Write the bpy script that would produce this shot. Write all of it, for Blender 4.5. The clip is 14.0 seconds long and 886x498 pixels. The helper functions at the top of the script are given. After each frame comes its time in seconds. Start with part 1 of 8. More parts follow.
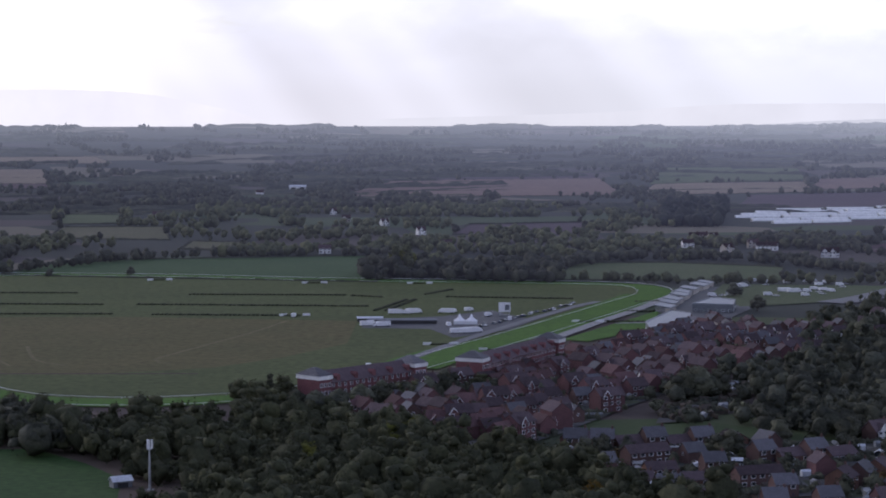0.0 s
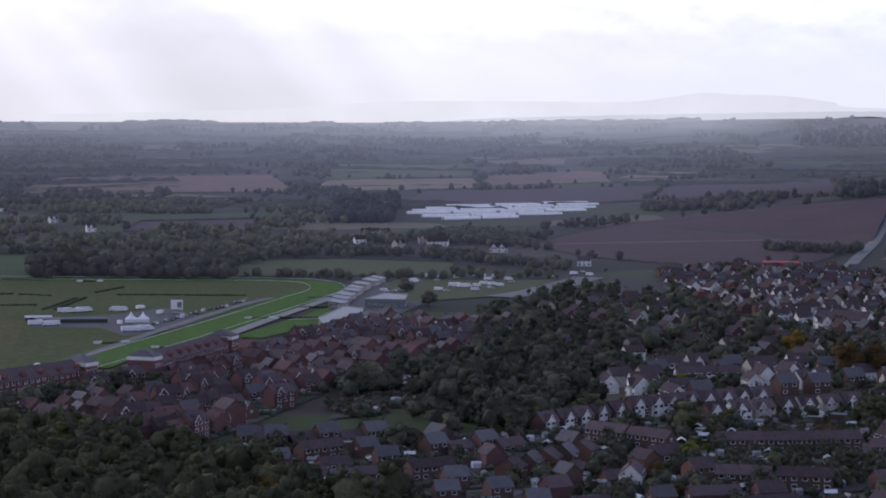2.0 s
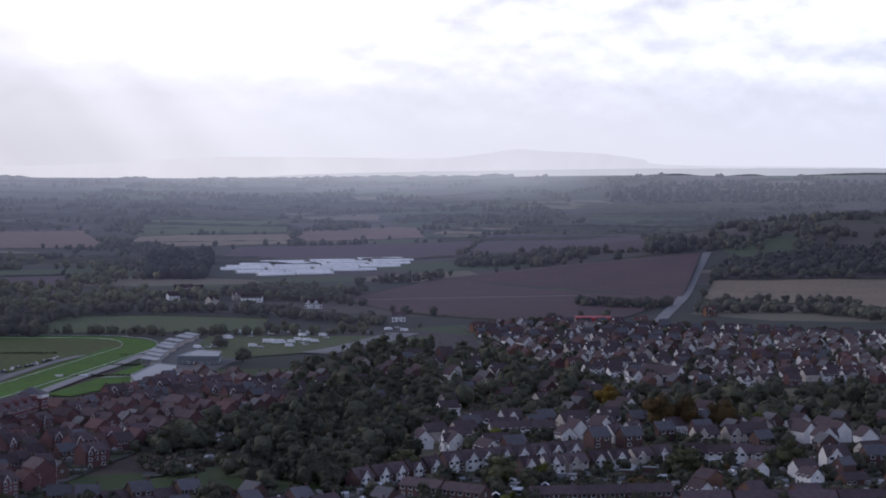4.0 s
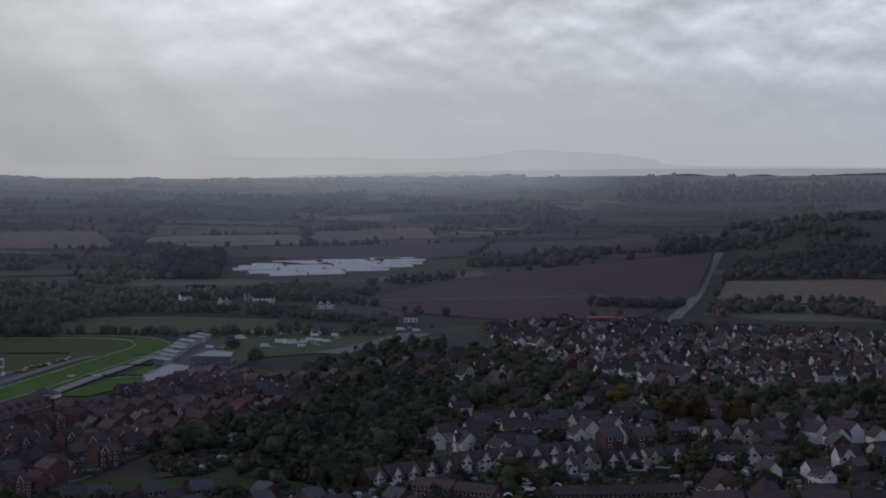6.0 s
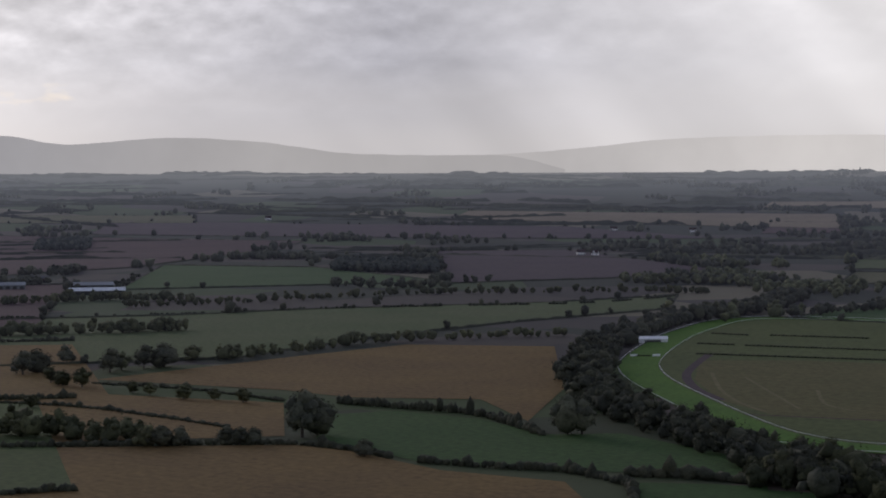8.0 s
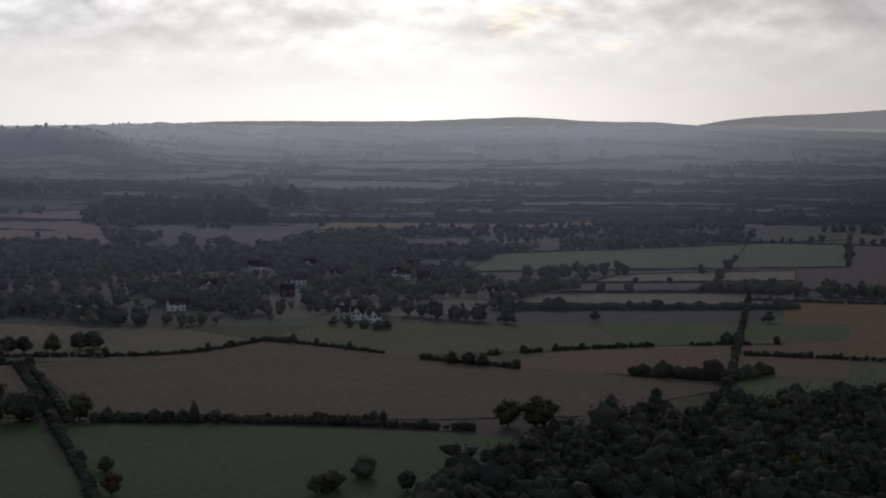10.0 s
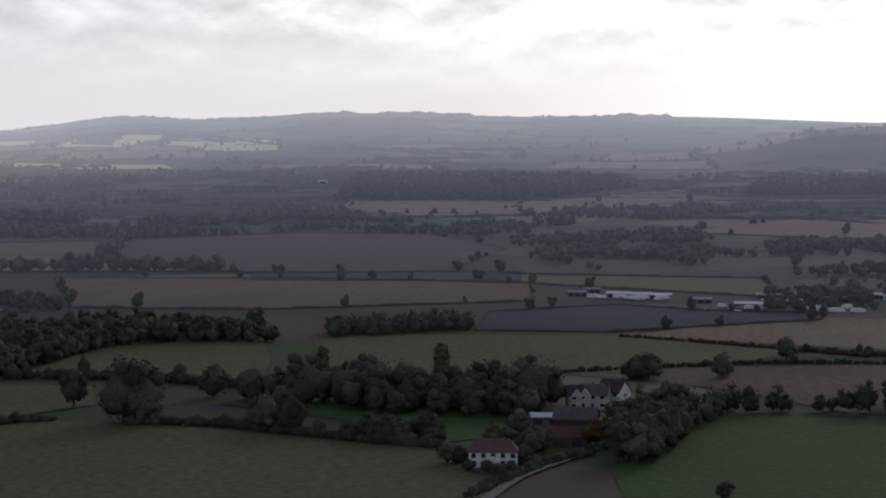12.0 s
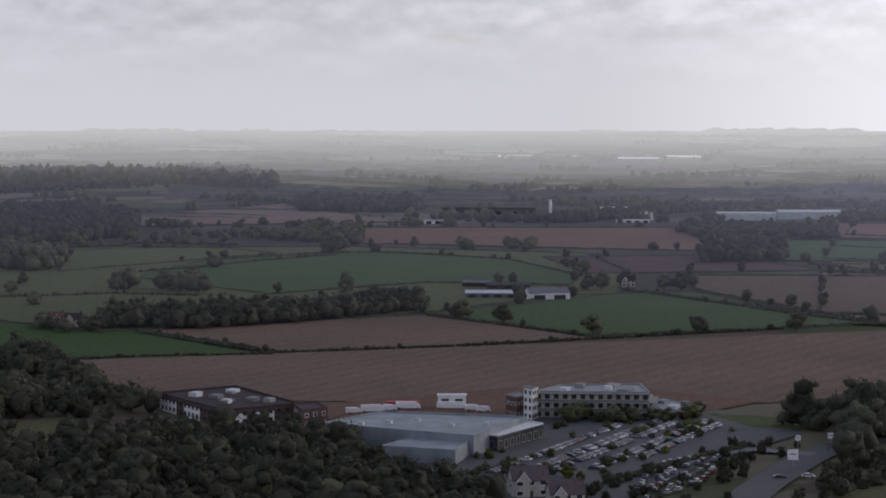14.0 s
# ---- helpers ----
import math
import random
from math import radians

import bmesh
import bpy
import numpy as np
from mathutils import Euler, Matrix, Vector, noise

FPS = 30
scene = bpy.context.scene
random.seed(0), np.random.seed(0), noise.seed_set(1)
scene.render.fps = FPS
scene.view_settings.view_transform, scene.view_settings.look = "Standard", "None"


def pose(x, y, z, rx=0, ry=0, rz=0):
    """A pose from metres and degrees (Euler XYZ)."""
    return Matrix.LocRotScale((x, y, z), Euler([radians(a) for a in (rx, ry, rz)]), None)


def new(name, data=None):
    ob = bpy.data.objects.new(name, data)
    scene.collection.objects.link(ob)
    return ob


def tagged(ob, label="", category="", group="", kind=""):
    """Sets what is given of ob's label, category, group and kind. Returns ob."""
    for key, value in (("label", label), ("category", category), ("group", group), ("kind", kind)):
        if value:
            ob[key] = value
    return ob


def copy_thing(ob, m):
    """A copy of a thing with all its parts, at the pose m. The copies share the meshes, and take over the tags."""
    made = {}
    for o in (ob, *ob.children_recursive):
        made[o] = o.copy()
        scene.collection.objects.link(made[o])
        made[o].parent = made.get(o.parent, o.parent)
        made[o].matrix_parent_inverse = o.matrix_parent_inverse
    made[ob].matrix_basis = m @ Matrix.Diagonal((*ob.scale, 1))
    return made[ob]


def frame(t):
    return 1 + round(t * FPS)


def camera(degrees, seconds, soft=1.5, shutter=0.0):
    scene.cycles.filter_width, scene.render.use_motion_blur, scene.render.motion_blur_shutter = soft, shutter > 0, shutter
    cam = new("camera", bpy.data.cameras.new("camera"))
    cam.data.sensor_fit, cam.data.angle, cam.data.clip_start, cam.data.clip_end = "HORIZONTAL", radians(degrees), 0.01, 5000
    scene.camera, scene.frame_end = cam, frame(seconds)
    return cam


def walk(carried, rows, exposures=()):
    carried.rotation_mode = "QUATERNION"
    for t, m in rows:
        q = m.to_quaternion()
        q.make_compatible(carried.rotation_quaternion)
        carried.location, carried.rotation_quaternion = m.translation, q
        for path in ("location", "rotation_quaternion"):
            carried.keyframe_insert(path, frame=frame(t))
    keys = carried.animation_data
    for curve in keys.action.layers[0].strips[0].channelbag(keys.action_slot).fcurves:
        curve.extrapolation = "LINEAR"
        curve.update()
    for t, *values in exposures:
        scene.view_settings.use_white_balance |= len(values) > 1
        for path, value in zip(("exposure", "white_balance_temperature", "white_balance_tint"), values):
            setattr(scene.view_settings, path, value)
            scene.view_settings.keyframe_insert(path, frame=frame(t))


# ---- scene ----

EYE = 110.0


def aim(yaw, pitch, roll):
    """The camera's pose from its heading (left positive), tilt and lean."""
    return Matrix.Translation((0, 0, EYE)) @ pose(0, 0, 0, 0, 0, yaw) @ pose(0, 0, 0, 90 + pitch) @ pose(0, 0, 0, 0, 0, roll)


cam = camera(25.0, 14.0, soft=1.9, shutter=0.0)
PATH = [
    (0.0, aim(0.000, -3.561, -0.087)),
    (0.4, aim(0.032, -3.561, -0.087)),
    (0.5, aim(-2.354, -3.582, 0.097)),
    (0.6, aim(-6.999, -3.561, -0.087)),
    (0.7, aim(-9.103, -3.563, 0.201)),
    (0.8, aim(-9.478, -3.615, 0.183)),
    (1.0, aim(-9.511, -3.591, 0.183)),
    (1.5, aim(-9.430, -3.615, 0.183)),
    (2.0, aim(-9.381, -3.656, 0.183)),
    (2.2, aim(-9.511, -3.656, 0.183)),
    (2.3, aim(-12.364, -3.644, 0.298)),
    (2.4, aim(-14.373, -3.644, 0.298)),
    (2.5, aim(-15.021, -3.644, 0.298)),
    (3.0, aim(-14.960, -3.645, 0.291)),
    (3.3, aim(-14.895, -3.580, 0.291)),
    (3.5, aim(-14.831, -3.207, 0.291)),
    (3.7, aim(-14.789, -2.301, 0.275)),
    (5.8, aim(-14.365, -1.572, 0.370)),
    (6.0, aim(-14.345, -2.020, 0.310)),
    (6.1, aim(-14.313, -2.020, 0.310)),
    (6.2, aim(-13.729, -2.020, 0.310)),
    (6.3, aim(-8.934, -2.101, 0.310)),
    (6.4, aim(-2.848, -2.259, -0.079)),
    (6.5, aim(0.797, -2.259, -0.079)),
    (6.6, aim(1.802, -2.259, -0.079)),
    (6.9, aim(1.931, -2.259, -0.079)),
    (7.0, aim(4.314, -2.251, -0.208)),
    (7.1, aim(8.567, -2.242, -0.375)),
    (7.2, aim(11.450, -2.242, -0.375)),
    (7.5, aim(12.293, -2.242, -0.375)),
    (7.7, aim(12.325, -2.242, -0.375)),
    (7.8, aim(14.237, -2.242, -0.375)),
    (7.9, aim(19.097, -2.242, -0.375)),
    (8.0, aim(22.452, -2.219, -0.245)),
    (8.2, aim(23.442, -2.214, -0.306)),
    (10.3, aim(55.845, -3.339, 0.201)),
    (10.5, aim(56.122, -3.339, 0.274)),
    (10.6, aim(61.257, -3.394, 0.481)),
    (10.7, aim(65.550, -3.394, 0.481)),
    (10.8, aim(67.624, -3.394, 0.481)),
    (11.0, aim(68.223, -3.394, 0.481)),
    (11.3, aim(69.179, -3.362, 0.481)),
    (11.4, aim(73.743, -3.405, 0.061)),
    (11.5, aim(77.988, -3.405, 0.061)),
    (11.6, aim(79.673, -3.405, 0.061)),
    (11.8, aim(79.997, -3.405, 0.061)),
    (12.0, aim(80.911, -3.383, 0.034)),
    (12.1, aim(85.979, -3.390, -0.028)),
    (12.2, aim(89.868, -3.390, -0.028)),
    (12.5, aim(91.699, -3.388, 0.007)),
    (12.6, aim(91.731, -3.388, 0.007)),
    (12.8, aim(99.001, -3.392, 0.386)),
    (13.0, aim(103.829, -3.392, 0.386)),
    (13.2, aim(104.154, -3.392, 0.386)),
    (13.4, aim(108.361, -3.419, -0.040)),
    (13.5, aim(113.221, -3.419, -0.040)),
    (13.6, aim(115.715, -3.425, 0.028)),
    (13.7, aim(116.444, -3.425, 0.028)),
    (14.0, aim(116.542, -3.425, 0.028)),
]
walk(cam, PATH, exposures=[
    (0.0, 0.0, 5900, 20), (0.5, -0.12, 5900, 20), (0.9, -0.02, 5950, 20), (3.3, 0.03, 5950, 20), (3.7, 0.0, 5950, 20), (5.8, -0.98, 6150, 12), (6.1, -0.90, 6200, 12), (6.5, -0.44, 6500, 12), (7.5, -0.54, 6500, 13),
    (8.2, -0.66, 6500, 13), (10.3, -1.4, 6550, 10), (11.0, -1.2, 6600, 10), (12.0, -0.8, 6650, 11), (12.5, -0.72, 6700, 11), (13.0, -0.5, 6700, 12), (14.0, -0.25, 6750, 13)])

# ---- sky and sun ----
SUN_YAW, SUN_EL = 55.0, 17.0


class Nodes:
    """A short way to write node trees."""

    def __init__(self, tree):
        self.tree = tree
        tree.nodes.clear()

    def add(self, kind, links=None, operation=None, use_clamp=False, data_type=None, blend_type=None, noise_dimensions=None, bands_direction=None):
        node = self.tree.nodes.new(kind)
        if operation:
            node.operation = operation
            if use_clamp:
                node.use_clamp = True
        if data_type:
            node.data_type, node.blend_type = data_type, blend_type
        if noise_dimensions:
            node.noise_dimensions = noise_dimensions
        if bands_direction:
            node.bands_direction = bands_direction
        for k, v in (links or {}).items():
            sock = node.inputs[k]
            if isinstance(v, bpy.types.NodeSocket):
                self.tree.links.new(v, sock)
            else:
                sock.default_value = v
        return node

    def math(self, op, a, b=0.0, c=0.0, clamp=False):
        return self.add("ShaderNodeMath", {0: a, 1: b, 2: c}, operation=op, use_clamp=clamp).outputs[0]

    def ramp(self, fac, stops, mode="LINEAR"):
        node = self.add("ShaderNodeValToRGB", {0: fac})
        node.color_ramp.interpolation = mode
        els = node.color_ramp.elements
        while len(els) < len(stops):
            els.new(0.5)
        for e, (p, c) in zip(els, stops):
            e.position = p
            e.color = (*c, 1) if len(c) == 3 else c
        return node.outputs[0]

    def mix(self, fac, a, b, blend="MIX"):
        node = self.add("ShaderNodeMix", data_type="RGBA", blend_type=blend)
        for i, v in ((0, fac), (6, a), (7, b)):
            if isinstance(v, bpy.types.NodeSocket):
                self.tree.links.new(v, node.inputs[i])
            else:
                node.inputs[i].default_value = v if i == 0 else (*v, 1)
        return node.outputs[2]

    def noise(self, vec, scale, detail=4.0, rough=0.55, dims="3D"):
        return self.add("ShaderNodeTexNoise", {"Vector": vec, "Scale": scale, "Detail": detail, "Roughness": rough}, noise_dimensions=dims).outputs[0]

    def xyz(self, x, y, z=0.0):
        return self.add("ShaderNodeCombineXYZ", {0: x, 1: y, 2: z}).outputs[0]


def grey(v):
    return (v, v, v)


def make_world():
    world = bpy.data.worlds.new("overcast_sky")
    world.use_nodes = True
    scene.world = world
    n = Nodes(world.node_tree)
    d = n.add("ShaderNodeTexCoord").outputs["Generated"]
    s = n.add("ShaderNodeSeparateXYZ", {0: d})
    x, y, z = s.outputs
    az = n.math("ARCTAN2", n.math("MULTIPLY", x, -1.0), y)          # heading, left positive
    el = n.math("ARCSINE", z)
    azn = n.math("ADD", n.math("DIVIDE", az, 2 * math.pi), 0.5)
    # clouds: broad banks and small tufts, flattened towards the horizon
    wide = n.noise(n.xyz(n.math("MULTIPLY", az, 7.5), n.math("MULTIPLY", el, 25.0), 1.7), 1.0, 5.0, 0.55)
    tuft = n.noise(n.xyz(n.math("MULTIPLY", az, 21.0), n.math("MULTIPLY", el, 54.0), 5.2), 1.0, 6.0, 0.55)
    low_side = n.noise(n.xyz(n.math("MULTIPLY", az, 38.0), n.math("MULTIPLY", el, 62.0), 9.1), 1.0, 4.0, 0.5)
    up_side = n.noise(n.xyz(n.math("MULTIPLY", az, 38.0), n.math("MULTIPLY", n.math("ADD", el, 0.0055), 62.0), 9.1), 1.0, 4.0, 0.5)
    lump = n.math("ADD", n.math("MULTIPLY", wide, 0.38), n.math("MULTIPLY", tuft, 0.62))
    cloud = n.ramp(lump, [(0.38, grey(0.72)), (0.45, grey(0.86)), (0.50, grey(0.97)), (0.54, grey(1.12)), (0.62, grey(1.2))])
    relief = n.math("ADD", 1.0, n.math("MULTIPLY", n.math("SUBTRACT", low_side, up_side), 1.5))
    cloud = n.mix(1.0, cloud, relief, "MULTIPLY")
    # clouds show less in the murk near the horizon
    murk = n.ramp(n.math("MULTIPLY", el, 1 / 0.12), [(0.10, grey(0.0)), (0.26, grey(0.45)), (0.48, grey(1.0))], "EASE")
    low = n.ramp(azn, [((a + 180) / 360, c) for a, c in (
        (-60, (0.70, 0.72, 0.74)), (-22, (0.76, 0.76, 0.715)), (-8, (0.79, 0.775, 0.705)), (4, (0.79, 0.755, 0.685)), (16, (0.80, 0.765, 0.705)),
        (30, (0.80, 0.76, 0.71)), (44, (1.6, 1.48, 1.30)), (54, (2.6, 2.45, 2.16)), (66, (2.0, 1.9, 1.72)), (80, (1.32, 1.24, 1.18)),
        (95, (1.16, 1.16, 1.15)), (112, (0.66, 0.67, 0.685)), (150, (0.62, 0.64, 0.68)))])
    hue = n.ramp(azn, [((a + 180) / 360, c) for a, c in (
        (-60, (0.84, 0.88, 0.93)), (-24, (0.80, 0.81, 0.785)), (-14, (0.84, 0.835, 0.78)), (-4, (0.92, 0.90, 0.825)), (10, (0.96, 0.93, 0.865)), (24, (0.66, 0.65, 0.655)),
        (40, (1.28, 1.23, 1.15)), (54, (2.25, 2.13, 1.92)), (66, (1.78, 1.73, 1.63)), (76, (1.68, 1.64, 1.56)), (90, (1.26, 1.26, 1.26)), (112, (0.66, 0.67, 0.69)), (122, (0.60, 0.615, 0.64)), (160, (0.7, 0.74, 0.8)))])
    # the banks stand out more higher up and towards the sun
    near = n.ramp(azn, [((a + 180) / 360, grey(v)) for a, v in ((-24, 0.75), (-13, 0.55), (-3, 0.2), (10, 0.12), (17, 0.2), (25, 0.5), (34, 0.6), (52, 1.0), (80, 1.0), (92, 0.6), (120, 0.55))])
    stand = n.math("MULTIPLY", n.ramp(n.math("MULTIPLY", el, 1 / 0.12), [(0.2, grey(0.25)), (0.75, grey(1.0))]), near)
    cloud = n.mix(stand, grey(0.98), cloud)
    sky = n.mix(murk, low, n.mix(1.0, hue, cloud, "MULTIPLY"))
    # slanting curtains of light and rain
    slant = n.math("SUBTRACT", az, n.math("MULTIPLY", el, 0.84))
    shaft = n.noise(n.xyz(n.math("MULTIPLY", slant, 11.0), n.math("MULTIPLY", el, 2.0), 0.4), 1.0, 2.0, 0.5)
    where = n.ramp(azn, [((a + 180) / 360, grey(v)) for a, v in ((-14, 0.0), (-5, 0.7), (18, 1.0), (30, 0.0))])
    beam = n.math("MULTIPLY", n.math("SUBTRACT", shaft, 0.5), n.math("MULTIPLY", where, 1.2))
    sky = n.mix(1.0, sky, n.math("ADD", 1.0, beam), "MULTIPLY")
    # sky brightened higher up away from the sun, to suit the up-tilted view
    side = n.ramp(azn, [((a + 180) / 360, grey(v)) for a, v in ((-40, 0.0), (-30, 0.3), (-10, 0.3), (0, 0.12), (6, 0.0))])
    thin = n.ramp(n.math("MULTIPLY", el, 10.0), [(0.42, grey(0.0)), (0.72, grey(1.0))])
    sky = n.mix(1.0, sky, n.math("ADD", 1.0, n.math("MULTIPLY", side, thin)), "MULTIPLY")
    # heavier cloud overhead, out of view, added to dim and blue the land's light
    high = n.ramp(n.math("MULTIPLY", el, 1 / 0.8), [(0.12, grey(1.0)), (0.45, (0.48, 0.51, 0.62)), (1.0, (0.40, 0.43, 0.55))], "EASE")
    sky = n.mix(1.0, sky, high, "MULTIPLY")
    sky = n.mix(1.0, sky, (0.965, 0.985, 1.06), "MULTIPLY")
    # blue seen through the rents, from the clear sky above
    blue = n.add("ShaderNodeTexSky")
    blue.sky_type, blue.sun_disc, blue.sun_elevation, blue.sun_rotation = "NISHITA", False, radians(SUN_EL), radians(-SUN_YAW)
    rent = n.ramp(n.math("ADD", wide, n.math("MULTIPLY", el, 0.25)), [(0.66, grey(0.0)), (0.74, grey(0.55))])
    back = n.add("ShaderNodeBackground", {0: n.mix(n.math("MULTIPLY", rent, murk), sky, n.mix(1.0, blue.outputs[0], grey(0.10), "MULTIPLY")), 1: 1.15})
    n.add("ShaderNodeOutputWorld", {0: back.outputs[0]})


make_world()
sun = new("sun", bpy.data.lights.new("sun", "SUN"))
sun.data.energy, sun.data.angle, sun.data.color = 0.7, radians(14), (1.0, 0.93, 0.82)
sun.matrix_world = pose(0, 0, 400, 90 - SUN_EL, 0, SUN_YAW + 180)


# ---- materials ----
def surface(name, c1, c2, scale=0.1, fine=2.0, rough=0.9, rand=0.0, metal=0.0, bump=0.0, contrast=(0.35, 0.65), stripes=None, island=0.0, cells=None, far=False):
    """A two-scale surface in world metres: patches of two colours, fine grain, and a little change from piece to piece.
    stripes: (heading of the rows in degrees, spacing, strength)."""
    m = bpy.data.materials.new(name)
    m.use_nodes = True
    n = Nodes(m.node_tree)
    pos = n.add("ShaderNodeNewGeometry")
    p = pos.outputs["Position"]
    col = n.mix(n.ramp(n.noise(p, scale, 5.0, 0.6), [(contrast[0], grey(0.0)), (contrast[1], grey(1.0))]), c1, c2)
    grain = n.noise(p, fine, 3.0, 0.6)
    col = n.mix(1.0, col, n.ramp(grain, [(0.3, grey(0.72)), (0.7, grey(1.25))]), "MULTIPLY")
    if cells:
        size, tones = cells
        v = n.add("ShaderNodeTexVoronoi", {"Vector": p, "Scale": 1.0 / size, "Randomness": 0.8})
        pick = n.add("ShaderNodeSeparateColor", {0: v.outputs["Color"]}).outputs[0]
        col = n.mix(0.75, col, n.ramp(pick, [(i / len(tones), c) for i, c in enumerate(tones)], "CONSTANT"))
    if stripes:
        head, space, power = stripes
        power *= 0.45
        q = n.add("ShaderNodeMapping", {"Vector": p, "Rotation": (0, 0, radians(-head))}).outputs[0]
        wave = n.add("ShaderNodeTexWave", {"Vector": q, "Scale": 2 * math.pi / (20 * space), "Distortion": 1.2, "Detail": 2.0, "Detail Scale": 0.6}, bands_direction="X").outputs[1]
        col = n.mix(1.0, col, n.ramp(wave, [(0.2, grey(1 - power)), (0.8, grey(1 + power))]), "MULTIPLY")
    if rand:
        r = n.add("ShaderNodeObjectInfo").outputs["Random"]
        col = n.mix(1.0, col, n.ramp(r, [(0.0, grey(1 - rand)), (1.0, grey(1 + rand))]), "MULTIPLY")
    if island:
        col = n.mix(1.0, col, n.ramp(pos.outputs["Random Per Island"], [(0.0, (1 - island, 1 - island, 1 - island)), (0.6, grey(1.0)), (1.0, (1 + island * 0.9, 1 + island * 0.8, 1 + island * 0.3))]), "MULTIPLY")
    shader = n.add("ShaderNodeBsdfPrincipled", {"Base Color": col, "Roughness": rough, "Metallic": metal, "Specular IOR Level": 0.5 if rough < 0.8 else 0.12})
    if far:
        # the backdrop of distance: haze put in as emission, growing with the way
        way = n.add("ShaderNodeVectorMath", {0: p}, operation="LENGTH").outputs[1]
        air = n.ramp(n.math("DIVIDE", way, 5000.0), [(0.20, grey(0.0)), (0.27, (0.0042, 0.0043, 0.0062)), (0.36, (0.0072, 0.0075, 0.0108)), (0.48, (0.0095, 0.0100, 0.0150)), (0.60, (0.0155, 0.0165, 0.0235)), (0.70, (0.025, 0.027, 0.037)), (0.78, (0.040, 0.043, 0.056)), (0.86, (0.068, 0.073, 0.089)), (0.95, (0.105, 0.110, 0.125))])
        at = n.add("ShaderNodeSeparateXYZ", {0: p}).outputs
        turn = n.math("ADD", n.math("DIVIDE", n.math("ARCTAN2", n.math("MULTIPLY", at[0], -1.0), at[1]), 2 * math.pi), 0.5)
        haze_rate = n.ramp(turn, [((a + 180) / 360, grey(v)) for a, v in ((-30, 0.45), (-20, 0.55), (-12, 0.9), (-2, 0.75), (10, 0.5), (22, 0.34), (38, 0.45), (48, 1.9), (66, 2.0), (78, 1.85), (86, 1.95), (92, 2.3), (103, 2.1), (112, 1.25), (135, 0.95))])
        air = n.mix(1.0, air, haze_rate, "MULTIPLY")
        # showery haze over the far plain, painted into the same glow
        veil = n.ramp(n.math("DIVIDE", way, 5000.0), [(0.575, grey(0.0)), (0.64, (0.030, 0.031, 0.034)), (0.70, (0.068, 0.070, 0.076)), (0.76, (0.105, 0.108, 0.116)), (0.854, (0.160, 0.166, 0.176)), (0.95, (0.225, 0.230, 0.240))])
        haze_span = n.ramp(turn, [((a + 180) / 360, grey(v)) for a, v in ((87, 0.0), (93, 0.75), (98, 1.0), (104, 1.0), (114, 0.95), (120, 0.9), (131, 0.9))], "EASE")
        air = n.mix(haze_span, air, n.mix(1.0, veil, air, "LIGHTEN"))
        # rainy haze where the plain meets the sky, also painted as glow
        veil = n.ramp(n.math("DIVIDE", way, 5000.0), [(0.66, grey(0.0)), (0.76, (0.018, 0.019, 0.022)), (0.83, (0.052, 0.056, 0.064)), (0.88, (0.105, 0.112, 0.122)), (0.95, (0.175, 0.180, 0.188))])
        haze_span = n.ramp(turn, [((a + 180) / 360, grey(v)) for a, v in ((-33, 0.0), (-20, 0.05), (-17, 0.6), (-9, 0.45), (-4, 0.15), (6, 0.1), (16, 0.25), (24, 0.3), (40, 0.3), (47, 0.0))], "EASE")
        air = n.mix(haze_span, air, n.mix(1.0, veil, air, "LIGHTEN"))
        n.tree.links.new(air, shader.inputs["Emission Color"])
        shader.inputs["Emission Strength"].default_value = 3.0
    if bump:
        n.tree.links.new(n.add("ShaderNodeBump", {"Height": grain, "Strength": 0.6, "Distance": bump}).outputs[0], shader.inputs["Normal"])
    n.add("ShaderNodeOutputMaterial", {0: shader.outputs[0]})
    return m


class Palette(dict):
    """Materials by name; "far_" before a name gives the same surface with distance haze added as glow."""

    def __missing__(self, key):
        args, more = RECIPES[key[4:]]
        self[key] = surface("hazed_" + args[0], *args[1:], **more, far=True)
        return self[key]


RECIPES = {}
M = Palette()


def recipe(key, *args, **more):
    RECIPES[key] = (args, more)
    M[key] = surface(*args, **more)


# land
recipe("land", "farmland", (0.075, 0.07, 0.045), (0.06, 0.075, 0.035), 0.012, 0.35, cells=(150, ((0.06, 0.075, 0.035), (0.10, 0.07, 0.06), (0.035, 0.045, 0.025), (0.15, 0.13, 0.09), (0.07, 0.05, 0.05), (0.045, 0.07, 0.025))))
recipe("turf", "mown_turf", (0.075, 0.150, 0.024), (0.062, 0.128, 0.022), 0.03, 0.4)
recipe("infield", "rough_grass", (0.084, 0.100, 0.036), (0.072, 0.088, 0.032), 0.012, 0.25, stripes=(80, 14, 0.06))
recipe("dry_grass", "dry_grass", (0.112, 0.098, 0.040), (0.096, 0.090, 0.036), 0.02, 0.25, stripes=(80, 14, 0.04))
recipe("meadow", "meadow_grass", (0.066, 0.088, 0.033), (0.080, 0.096, 0.040), 0.012, 0.3)
recipe("pasture", "pasture_grass", (0.036, 0.074, 0.021), (0.045, 0.082, 0.025), 0.014, 0.3, stripes=(60, 9, 0.02))
recipe("dull", "tired_grass", (0.085, 0.085, 0.04), (0.10, 0.095, 0.05), 0.012, 0.3)
recipe("stubble", "stubble", (0.165, 0.105, 0.04), (0.135, 0.085, 0.036), 0.014, 0.3, stripes=(75, 8, 0.08))
recipe("stubble_pale", "pale_stubble", (0.19, 0.15, 0.10), (0.16, 0.125, 0.085), 0.014, 0.3, stripes=(70, 10, 0.06))
